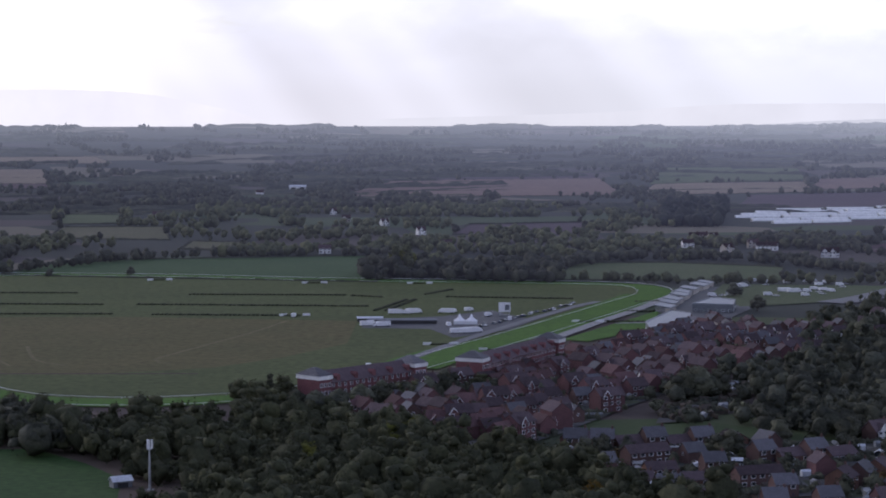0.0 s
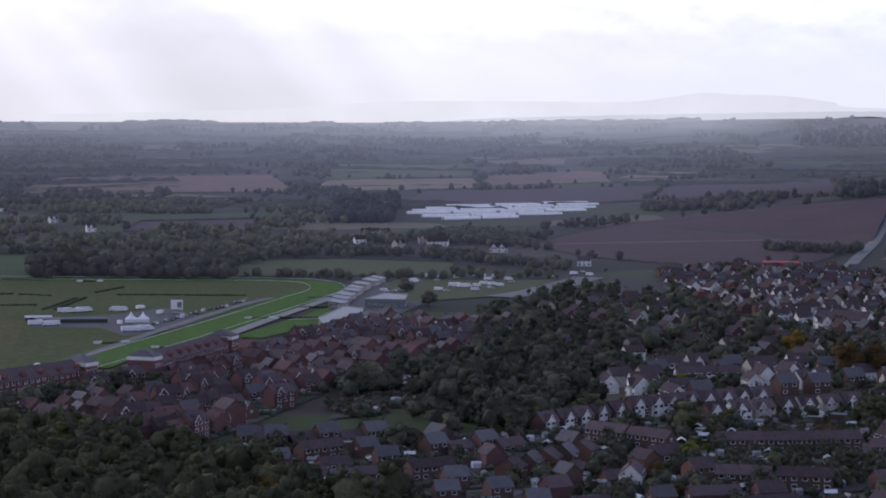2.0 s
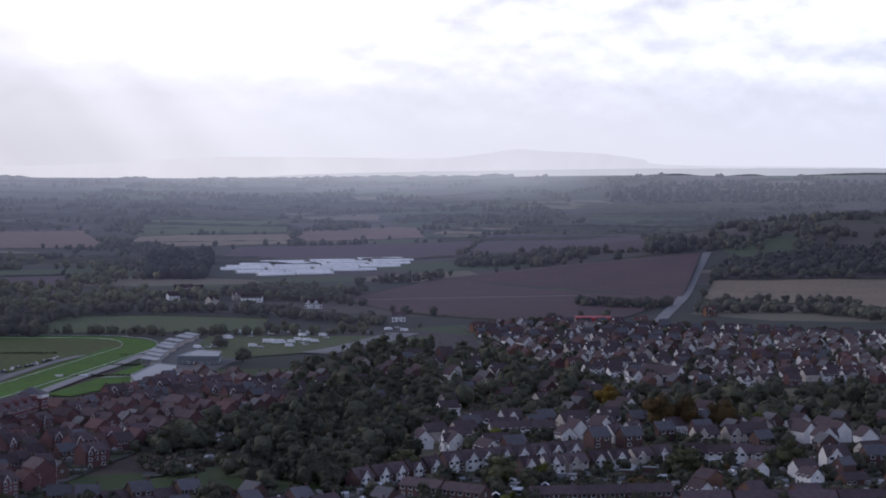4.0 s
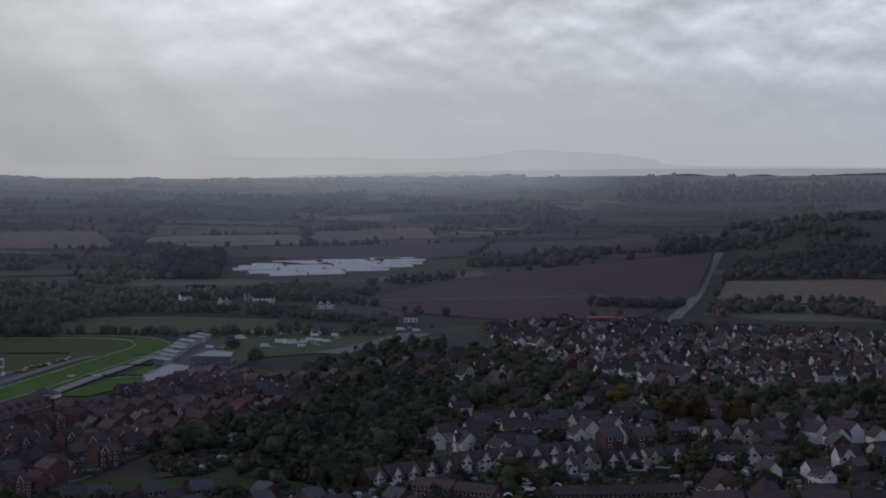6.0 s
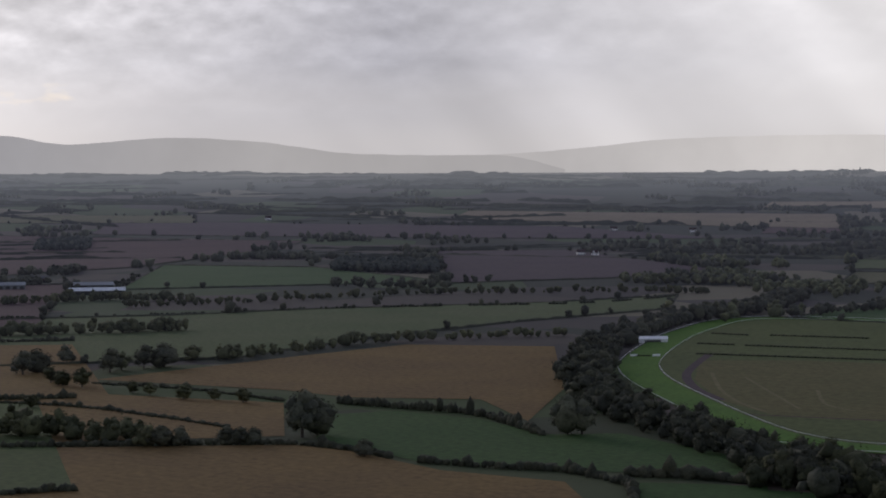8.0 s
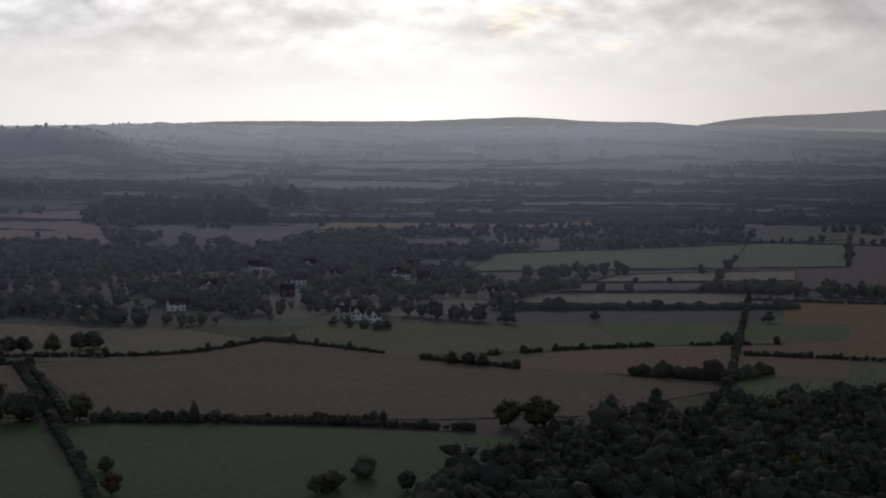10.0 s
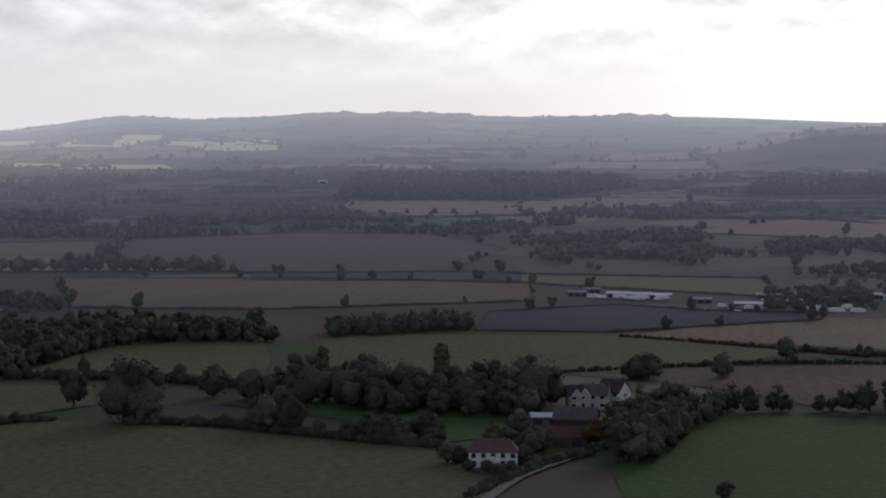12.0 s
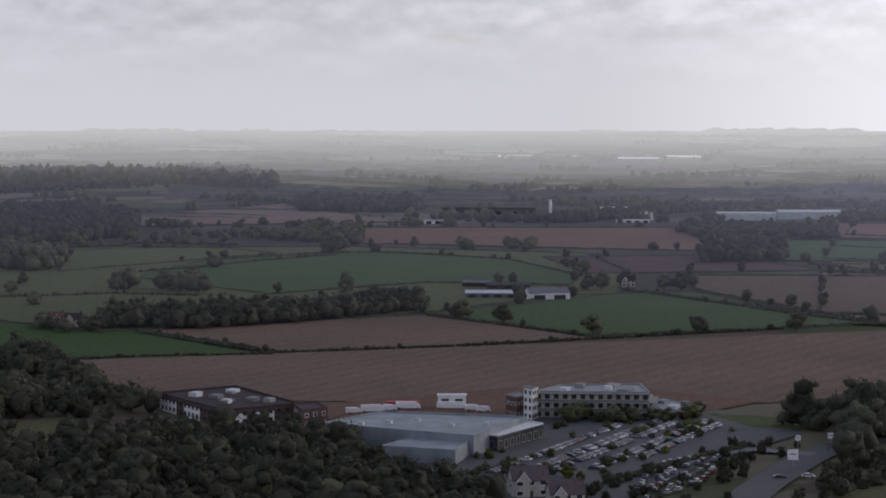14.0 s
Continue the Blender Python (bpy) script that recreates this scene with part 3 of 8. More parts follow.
def field(label, material, *pts, name="field"):
    """A field laid on the land: any outline on the flat, four corners on the slopes."""
    LAYER[0] += 0.003
    FIELDS.append([tuple(p) for p in pts])
    s = Shape()
    if len(pts) == 4:
        a, b, c, d = [Vector(p) for p in pts]
        n = 14 if max(v.length for v in (a, b, c, d)) > 2700 else 2
        lift = LAYER[0] + (0.9 if n > 2 else 0)
        for i in range(n + 1):
            for j in range(n + 1):
                p = a.lerp(b, j / n).lerp(d.lerp(c, j / n), i / n)
                s.v.append((p.x, p.y, terrain(p.x, p.y) + lift))
        for i in range(n):
            for j in range(n):
                k = i * (n + 1) + j
                s.f.append((k, k + 1, k + n + 2, k + n + 1))
                s.m.append(0)
    else:
        bm = bmesh.new()
        vs = [bm.verts.new((x, y, terrain(x, y) + LAYER[0])) for x, y in pts]
        bm.faces.new(vs)
        bmesh.ops.triangulate(bm, faces=bm.faces[:])
        bmesh.ops.recalc_face_normals(bm, faces=bm.faces[:])
        s.v = [v.co[:] for v in bm.verts]
        s.f = [tuple(v.index for v in f.verts) for f in bm.faces] if not bm.verts.index_update() else []
        s.m = [0] * len(s.f)
        bm.free()
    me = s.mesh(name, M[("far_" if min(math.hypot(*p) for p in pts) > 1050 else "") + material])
    if me.polygons[0].normal.z < 0:
        me.flip_normals()
    return tagged(new(name, me), label, name, kind="structure")


def ribbon(line, off0, off1, z, closed=False):
    s = Shape()
    n = len(line)
    for i, q in enumerate(line):
        a, b = (line[i - 1], line[(i + 1) % n]) if closed else (line[max(i - 1, 0)], line[min(i + 1, n - 1)])
        t = (b - a).normalized()
        nx = Vector((t.y, -t.x))
        for o in (off0, off1):
            p = q + nx * o
            s.v.append((p.x, p.y, terrain(p.x, p.y) + z))
    for i in range(n if closed else n - 1):
        j = (i + 1) % n
        s.f.append((2 * i, 2 * i + 1, 2 * j + 1, 2 * j))
        s.m.append(0)
    return s


def road(label, material, width, *pts, name="road"):
    LAYER[0] += 0.003
    me = ribbon(smooth_line(pts, 12), -width / 2, width / 2, LAYER[0] + 0.25).mesh(name, M[material])
    if me.polygons[0].normal.z < 0:
        me.flip_normals()
    return tagged(new(name, me), label, name, kind="structure")


def hedge(*pts, h=2.2, w=2.4, gap=0.0, material="hedge", label="clipped dark field hedge along a field edge"):
    """A hedge of rough clumps along a line."""
    line = smooth_line(pts, 2.2 + 0.0006 * Vector(pts[0]).length)
    if len(line) < 2:
        return
    far = Vector(pts[0]).length > 620
    l = Lumps()
    skip = 0
    for q in line:
        if skip > 0:
            skip -= 1
            continue
        if gap and RNG.uniform() < gap * 0.2:
            skip = int(RNG.integers(2, 8))
        k = RNG.uniform(0.75, 1.25) * (1.0 + 0.9 * (RNG.uniform() < 0.07))
        l.lump((q.x + RNG.uniform(-0.5, 0.5), q.y + RNG.uniform(-0.5, 0.5), terrain(q.x, q.y) + h * k * 0.42), w * 0.75 * RNG.uniform(0.85, 1.3), h * k * 0.6 / (w * 0.75), coarse=far)
    tagged(new("hedge", l.mesh("hedge", M[("far_" if Vector(pts[0]).length > 1050 else "") + material])), label, "hedge", "field hedges", kind="stuff")


def wood(label, *pts, space=9.0, h=(9, 14), material="leaf", keep=1.0, name="wood"):
    """A wood: rough crowns packed into an outline."""
    xs, ys = [p[0] for p in pts], [p[1] for p in pts]
    poly = list(pts)
    l = Lumps()
    d0 = math.hypot(sum(xs) / len(xs), sum(ys) / len(ys))
    x = min(xs)
    while x < max(xs):
        y = min(ys)
        while y < max(ys):
            px, py = x + RNG.uniform(-0.45, 0.45) * space, y + RNG.uniform(-0.45, 0.45) * space
            if inside(poly, px, py) and RNG.uniform() < keep:
                crown(l, px, py, terrain(px, py), RNG.triangular(h[0] * 0.6, h[0], h[1] * 1.12), d0)
            y += space
        x += space
    if l.v:
        return tagged(new(name, l.mesh(name, M[("far_" if d0 > 1050 else "") + material])), label, "wood", kind="stuff")


KEEP = [[(495, 1318), (511, 1316), (678, 1680), (889, 2130), (869, 2160), (663, 1699)], [(283, 2065), (399, 2796), (745, 2740), (581, 2159), (388, 1938), (301, 1953)],
        [(78, 728), (99, 737), (125, 805), (136, 847), (125, 842), (100, 797), (84, 760)], [(-537, -437), (-588, -478), (-612, -465), (-603, -434), (-563, -421), (-542, -426)]]   # left open for road and tunnels
CLEAR = []


def crown(l, x, y, z, h, d):
    """One crown of a wood: full near the camera, coarse far off."""
    if any(inside(k, x, y) for k in KEEP) or any((x - a) ** 2 + (y - b) ** 2 < c for a, b, c in CLEAR):
        return
    r = h * RNG.uniform(0.34, 0.46)
    if d > 2300:
        l.lump((x, y, z + h * 0.45), r * 1.1, 1.15, coarse=True, rough=0.25)
        return
    if d > 1250:
        l.lump((x, y, z + h * 0.45), r * 0.95, 1.05, coarse=True, rough=0.22)
        for _ in range(2):
            a = RNG.uniform(0, 6.3)
            l.lump((x + r * 0.6 * math.cos(a), y + r * 0.6 * math.sin(a), z + h * RNG.uniform(0.45, 0.8)), r * RNG.uniform(0.45, 0.65), 0.9, coarse=True, rough=0.24)
        return
    # lobes of different size round an uneven core, ragged with leaf sprays
    wide = RNG.uniform(0.85, 1.25)
    l.lump((x, y, z + h * 0.42), r * 0.76 * wide, 1.1 / wide, rough=0.24)
    for _ in range(6 if d < 950 else 4):
        a, q = RNG.uniform(0, 6.3), r * wide * RNG.uniform(0.35, 0.95)
        up = RNG.uniform(0.22, 0.86)
        k = r * RNG.uniform(0.28, 0.56)
        c = (x + q * math.cos(a) * (1.15 - 0.4 * up), y + q * math.sin(a) * (1.15 - 0.4 * up), z + h * up)
        l.lump(c, k * 0.84, RNG.uniform(0.75, 1.1), coarse=True, rough=0.3)
        l.leaves(c, k * 1.02, 24 if d < 800 else (15 if d < 950 else 7), 0.6 if d < 950 else 0.9)
    l.leaves((x, y, z + h * 0.5), r * 1.0 * wide, 64 if d < 800 else (40 if d < 950 else 18), 0.6 if d < 950 else 0.9, 1.2 / wide)


def belt(label, *pts, width=10.0, h=(8, 13), space=7.0, material="leaf", keep=0.9):
    """A belt or line of trees along a line."""
    l = Lumps()
    line = smooth_line(pts, space * 0.6)
    for q in line:
        for _ in range(max(1, round(width / space * 0.7))):
            if RNG.uniform() < keep:
                x, y = q.x + RNG.uniform(-0.5, 0.5) * width, q.y + RNG.uniform(-0.5, 0.5) * width
                crown(l, x, y, terrain(x, y), RNG.triangular(h[0] * 0.5, h[0] * 1.1, h[1]), q.length)
    if l.v:
        tagged(new("tree_belt", l.mesh("tree_belt", M[("far_" if Vector(pts[0]).length > 1050 else "") + material])), label, "trees", kind="stuff")


# ---- fields round the racecourse ----
field("green meadow behind the racecourse", "pasture", (-330, 1463), (-313, 1577), (-253, 1633), (-52, 1679), (-47, 1391), (-222, 1431))
field("green paddock beyond the trees", "meadow", (79, 1406), (103, 1585), (179, 1586), (262, 1534), (239, 1400))
field("bright green field beside the wood", "pasture", (-158, 674), (-139, 674), (-117, 646), (-100, 616), (-92, 548), (-128, 545))
field("pale ploughed field among hedges", "soil_pink", (-161, 2940), (-79, 3335), (263, 3374), (269, 2964))
field("dark ploughed strip", "soil_dark", (-135, 3309), (-81, 3415), (253, 3487), (262, 3350))
field("dark ploughed field among trees", "soil_dark", (9, 1996), (29, 2200), (163, 2246), (139, 1995))
field("green field among hedges", "meadow", (349, 3278), (392, 3498), (600, 3501), (585, 3276))
field("pale stubble field", "stubble_pale", (290, 2962), (344, 3238), (589, 3251), (559, 3013))
field("green strip field", "meadow", (370, 3525), (395, 3619), (519, 3627), (514, 3523))
field("green field among trees", "meadow", (-434, 2214), (-469, 2496), (-404, 2512), (-357, 2223))
field("tired green field among trees", "dull", (-384, 1938), (-411, 2153), (-302, 2163), (-261, 1906))
field("tired green field among trees", "dull", (-233, 1769), (-238, 1889), (-182, 1867), (-179, 1735))
field("brown field far off", "soil", (-733, 3074), (-780, 3350), (-659, 3360), (-616, 3116))
field("pale field far off", "stubble_pale", (-868, 3642), (-885, 3802), (-667, 3847), (-611, 3702))
# the sun patch on the hill is painted with light-toned fields
field("hill field with sunlight painted into its colour", "young_crop", (-4103, 76), (-4206, 114), (-4216, 262), (-4095, 266))
field("hill field with sunlight painted into its colour", "young_crop", (-4060, 173), (-4196, 190), (-4188, 319), (-4044, 318))
field("hill field in bright turf colour standing for sun", "turf", (-4228, 180), (-4330, 221), (-4315, 329), (-4211, 327))
field("hill-foot field with sunlight painted into its colour", "young_crop", (-4226, -345), (-4349, -306), (-4308, -181), (-4204, -189))
field("hill-foot field in pale stubble tone standing for sun", "stubble_pale", (-3911, -364), (-4027, -329), (-4051, -194), (-3930, -210))
field("hill-foot field with sunlight painted into its colour", "young_crop", (-4158, -140), (-4247, -107), (-4192, 48), (-4088, 13))
field("pale strip under the hill", "stubble_pale", (-3778, 1105), (-3845, 1160), (-3793, 1344), (-3729, 1309))
field("pale strip under the hill", "stubble_pale", (-3667, 394), (-3776, 427), (-3721, 592), (-3612, 564))
field("pale field on the hillside", "meadow", (-4010, 754), (-4107, 796), (-4065, 956), (-3969, 946))
field("pale field under the plantation", "stubble_pale", (-2626, 275), (-2941, 333), (-2913, 480), (-2831, 683), (-2568, 559))
field("pale field on the hillside", "stubble_pale", (-3741, 902), (-3844, 950), (-3835, 1110), (-3719, 1077))
field("hill-foot field in pale stubble tone standing for sun", "stubble_pale", (-3949, -166), (-4046, -113), (-4037, 160), (-3932, 167))
field("pale field on the hill foot", "stubble_pale", (-4142, -386), (-4269, -301), (-4181, -152), (-4068, -171))
field("pale field on the hillside", "meadow", (-4138, 562), (-4223, 646), (-4194, 812), (-4088, 768))
field("pale field on the hillside", "stubble_pale", (-3579, 746), (-3740, 835), (-3665, 1092), (-3493, 1051))
field("pale field on the hillside", "meadow", (-4070, 778), (-4154, 889), (-4098, 1056), (-3983, 991))
field("pale strip on the plain", "stubble_pale", (-3579, -1656), (-3686, -1693), (-3823, -1331), (-3725, -1297))
field("pale strip on the plain", "stubble_pale", (-3374, -1948), (-3456, -1982), (-3616, -1710), (-3524, -1679))
field("dark heath on the plain", "soil_dark", (-3350, -1561), (-3511, -1613), (-3612, -1326), (-3499, -1262))
# further toned fields that paint the same patch of sun
field("hill field toned to stand for a patch of sun", "young_crop", (-4054, 161), (-4035, 314), (-4132, 304), (-4141, 170))
field("hill field toned to stand for a patch of sun", "stubble_pale", (-3912, -109), (-3938, 134), (-4034, 126), (-4036, -102))
field("hill field toned to stand for a patch of sun", "young_crop", (-4147, 83), (-4159, 165), (-4235, 180), (-4215, 102))
field("hill field toned to stand for a patch of sun", "turf", (-4193, 178), (-4171, 248), (-4247, 246), (-4261, 187))
field("hill field toned to stand for a patch of sun", "young_crop", (-4156, 235), (-4145, 316), (-4208, 297), (-4224, 233))
field("hill field toned to stand for a patch of sun", "young_crop", (-4211, -11), (-4193, 72), (-4292, 86), (-4273, 1))
field("hill field toned to stand for a patch of sun", "meadow", (-4188, -105), (-4134, -22), (-4243, -11), (-4266, -89))
field("hill field toned to stand for a patch of sun", "stubble_pale", (-4080, -230), (-3999, -112), (-4112, -103), (-4184, -200))
field("hill field toned to stand for a patch of sun", "young_crop", (-3713, -93), (-3699, 95), (-3805, 76), (-3816, -85))
field("hill field toned to stand for a patch of sun", "stubble_pale", (-3905, -364), (-3854, -217), (-3955, -211), (-4012, -328))
field("hill field toned to stand for a patch of sun", "young_crop", (-3774, -202), (-3714, -104), (-3844, -118), (-3879, -207))
field("hill field toned to stand for a patch of sun", "meadow", (-4321, 135), (-4339, 258), (-4436, 251), (-4417, 150))
field("hill field toned to stand for a patch of sun", "stubble_pale", (-4048, -10), (-4052, 127), (-4122, 140), (-4129, 1))
# towards the hill road
field("ploughed brown hillside field", "soil", (363, 1759), (538, 2071), (679, 2177), (794, 2175), (867, 2139), (675, 1712), (526, 1464), (442, 1459), (379, 1567))
field("tan stubble field beside the hill road", "stubble_pale", (681, 1679), (779, 1890), (1014, 1793), (849, 1500))
field("dark ploughed field beside the polytunnels", "soil_dark", (367, 2546), (454, 2949), (848, 3019), (678, 2522))
field("dark ploughed field", "soil_dark", (705, 2594), (907, 3160), (1164, 3135), (832, 2221))
field("green field among hedges", "meadow", (333, 3215), (385, 3539), (632, 3569), (600, 3306))
field("pale ploughed field", "soil_pink", (558, 3053), (623, 3302), (833, 3362), (789, 3118))
field("pale stubble field", "stubble_pale", (819, 3209), (913, 3358), (1010, 3305), (934, 3186))
# left of the racecourse
field("orange-brown stubble field", "stubble", (-576, 909), (-536, 1064), (-506, 1163), (-413, 1182), (-328, 953), (-300, 823), (-350, 894), (-413, 880), (-459, 898))
field("orange-brown stubble field", "stubble", (-668, 853), (-433, 848), (-378, 741), (-513, 655))
field("brown stubble field", "stubble", (-508, 649), (-362, 718), (-333, 710), (-281, 676), (-229, 666), (-188, 591), (-400, 510))
field("green pasture with a hedge", "pasture", (-394, 813), (-370, 838), (-319, 820), (-279, 784), (-249, 798), (-203, 761), (-174, 736), (-168, 700), (-238, 692), (-295, 692), (-314, 705), (-363, 740))
field("green corner pasture", "pasture", (-206, 673), (-160, 682), (-142, 608), (-180, 593))
field("long green field", "meadow", (-944, 1207), (-780, 1337), (-705, 1441), (-546, 1589), (-480, 1702), (-440, 1530), (-509, 1356), (-549, 1187), (-566, 1035), (-630, 983), (-718, 917))
field("bright green field", "pasture", (-998, 1617), (-1213, 2066), (-1015, 2073), (-750, 1837))
field("dark ploughed field", "soil_dark", (-742, 1818), (-1056, 2528), (-899, 2618), (-510, 2074))
field("brown ploughed field", "soil", (-1284, 1642), (-1976, 2598), (-1341, 2701), (-1217, 2008))
field("dark ploughed field far off", "soil_dark", (-1726, 2714), (-1861, 2998), (-1083, 3155), (-743, 2948))
field("pale field far off", "stubble_pale", (-1332, 3267), (-1373, 3449), (-709, 3546), (-635, 3218))
field("pale field far off", "dull", (-2172, 2780), (-2237, 2942), (-1794, 3158), (-1699, 3010))
# the unseen turn between the two
field("green field with hedges", "meadow", polar(33, 700), polar(46, 690), polar(45, 1000), polar(34, 980))
field("brown stubble field", "stubble", polar(32, 1000), polar(44, 1020), polar(44, 1350), polar(33, 1300))
field("dark ploughed field", "soil", polar(34, 1450), polar(46, 1450), polar(45, 2100), polar(33, 2000))
# below the sun
field("dark green pasture", "pasture", (-682, 326), (-660, 369), (-595, 433), (-562, 450), (-500, 410), (-460, 340), (-450, 270), (-502, 248), (-590, 288))
field("dark green pasture", "pasture", (-470, 150), (-536, 140), (-645, 159), (-704, 201), (-745, 231), (-701, 322), (-618, 290), (-501, 252), (-450, 262))
field("brown stubble field", "fallow", (-880, 403), (-894, 474), (-910, 551), (-825, 572), (-763, 589), (-638, 618), (-623, 610), (-596, 503), (-621, 452), (-649, 418), (-706, 349), (-772, 369))
field("brown stubble field", "fallow", (-884, 191), (-894, 277), (-884, 395), (-715, 332), (-742, 277), (-818, 253))
field("tired pale field", "dull", (-928, 568), (-972, 626), (-881, 755), (-783, 690), (-798, 616), (-810, 572))
field("green field beyond a hedge", "meadow", (-887, 760), (-800, 883), (-730, 806), (-781, 692))
field("pale stubble field", "stubble_pale", (-1042, 269), (-1095, 332), (-1125, 405), (-1091, 471), (-1018, 513), (-969, 458), (-943, 398), (-977, 345))
field("red ploughed field", "soil_red", (-753, 582), (-783, 648), (-722, 797), (-623, 688), (-682, 611))
field("green field beside the village", "meadow", (-1282, 964), (-1463, 1136), (-1446, 1594), (-1147, 1265))
field("pale stubble strip", "stubble_pale", (-1140, 975), (-1189, 1047), (-1144, 1198), (-1063, 1114))
field("dark ploughed strip", "soil_dark", (-1082, 895), (-1138, 958), (-1055, 1105), (-994, 1042))
field("pale stubble strip", "stubble_pale", (-1023, 796), (-1077, 876), (-979, 1023), (-903, 946))
field("pale ploughed slope", "soil_pink", (-2095, 590), (-2468, 902), (-2497, 1231), (-1762, 894))
field("pale ploughed slope", "soil_pink", (-1893, 704), (-2559, 968), (-2448, 1196), (-1981, 1002))
field("pale hillside field", "stubble_pale", (-2476, 376), (-2854, 618), (-3007, 860), (-2820, 816))
field("stubble strip far off", "stubble", (-1957, 1253), (-2154, 1405), (-2000, 1711), (-1813, 1560))
field("dark crop cover on a field", "fleece", (-1079, 191), (-1192, 219), (-1227, 305), (-1175, 356), (-1149, 421), (-1107, 398), (-1060, 264))
field("tired green field", "dull", (-1067, 101), (-1043, 266), (-988, 299), (-957, 329), (-920, 302), (-895, 196), (-860, 82))
field("green field beyond the yard", "meadow", (-1437, 258), (-1505, 287), (-1429, 469), (-1261, 429))
field("small green pasture", "pasture", (-788, 111), (-761, 152), (-706, 144), (-685, 96))
field("wide tired olive field", "dull", (-594, -162), (-690, -142), (-721, -101), (-767, -30), (-756, 3), (-708, 71), (-684, 107), (-631, 109), (-557, 109), (-552, -150))
field("tired field among trees", "dull", (-735, -114), (-846, -101), (-885, -73), (-868, -14), (-808, -12), (-770, -54))
field("tired field among trees", "dull", (-911, -49), (-1028, -11), (-1043, 33), (-1046, 72), (-953, 69), (-866, 58), (-892, 3))
field("green pasture among trees", "pasture", (-803, 37), (-822, 61), (-780, 157), (-706, 142), (-699, 111), (-756, 78))
field("brown field beyond the crop strips", "soil", (-1692, -14), (-2048, 7), (-2141, 176), (-2100, 320), (-1830, 353), (-1616, 278), (-1531, 229), (-1545, 92))
field("dull pasture beyond the stubble", "dull", (-1628, -259), (-1956, -283), (-2016, -28), (-1660, -18), (-1631, -134))
field("pale stubble field", "stubble_pale", (-1501, -424), (-1505, -179), (-1300, -107), (-1235, -59), (-1193, -166), (-1166, -330))
field("brown stubble field", "fallow", (-1511, -51), (-1486, 131), (-1406, 290), (-1261, 260), (-1225, 80), (-1256, -32))
field("green field among trees", "pasture", (-1172, -170), (-1218, -65), (-1140, -90), (-1047, -134))
field("green field", "pasture", (-1663, -469), (-1854, -513), (-1823, -410), (-1674, -359))
field("green strip field", "meadow", (-1517, -428), (-1646, -455), (-1653, -277), (-1525, -184))
field("brown field far off", "soil", (-2050, -555), (-2366, -626), (-2318, -375), (-1992, -334))
field("pale crop strip", "stubble_pale", (-1590, -144), (-1686, -138), (-1676, -14), (-1562, 71))
field("blue-green crop strip", "fleece", (-1469, 88), (-1545, 101), (-1530, 306), (-1432, 287))
field("pale hillside field", "stubble_pale", (-2499, 258), (-2885, 334), (-2910, 581), (-2561, 512))
# behind the supermarket
field("wide pinkish ploughed field", "soil_pink", (-760, -587), (-839, -507), (-965, -378), (-1083, -270), (-1079, -190), (-973, -171), (-819, -205), (-771, -241), (-767, -301), (-763, -350), (-710, -376), (-694, -406), (-673, -489), (-731, -546))
field("pale ploughed field with lines", "soil_pink", (-901, -638), (-955, -600), (-1048, -533), (-974, -398), (-839, -514))
field("green pasture before the farm", "pasture", (-1058, -541), (-1215, -516), (-1283, -450), (-1181, -352), (-1112, -284), (-982, -398))
field("green pasture", "pasture", (-1005, -862), (-1031, -731), (-923, -669), (-889, -627), (-829, -514), (-760, -587), (-741, -636))
field("dull green pasture round the farms", "meadow", (-920, -789), (-1370, -1162), (-1525, -1079), (-1631, -911), (-1638, -675), (-1443, -561), (-1242, -491), (-1063, -540), (-952, -605), (-880, -646))
field("green field with hedges", "pasture", (-1221, -865), (-1422, -932), (-1571, -855), (-1534, -704), (-1382, -574), (-1294, -546), (-1273, -647), (-1136, -695), (-1189, -813))
field("green field with hedges", "meadow", (-1245, -953), (-1498, -1130), (-1583, -1043), (-1511, -919))
field("red ploughed field", "soil_red", (-1685, -929), (-1954, -1078), (-2115, -762), (-1721, -580))
field("dark red ploughed field", "soil", (-1575, -691), (-1660, -572), (-1527, -422), (-1405, -579))
field("brown stubble field", "fallow", (-1302, -456), (-1425, -506), (-1497, -343), (-1526, -179), (-1262, -79), (-1198, -183), (-1125, -285))
field("green field", "pasture", (-1616, -488), (-1926, -582), (-1971, -458), (-1667, -355))
field("red ploughed field", "soil_red", (-1985, -551), (-2303, -632), (-2346, -377), (-2001, -330))
field("green strip field", "meadow", (-1591, -461), (-1669, -275), (-1537, -181), (-1497, -343))
field("pale field far off", "soil_pink", (-1861, -1317), (-2094, -1473), (-2431, -1468), (-2095, -1094))
field("pale field far off", "dull", (-2380, -1826), (-2525, -1926), (-2611, -1794), (-2464, -1683))

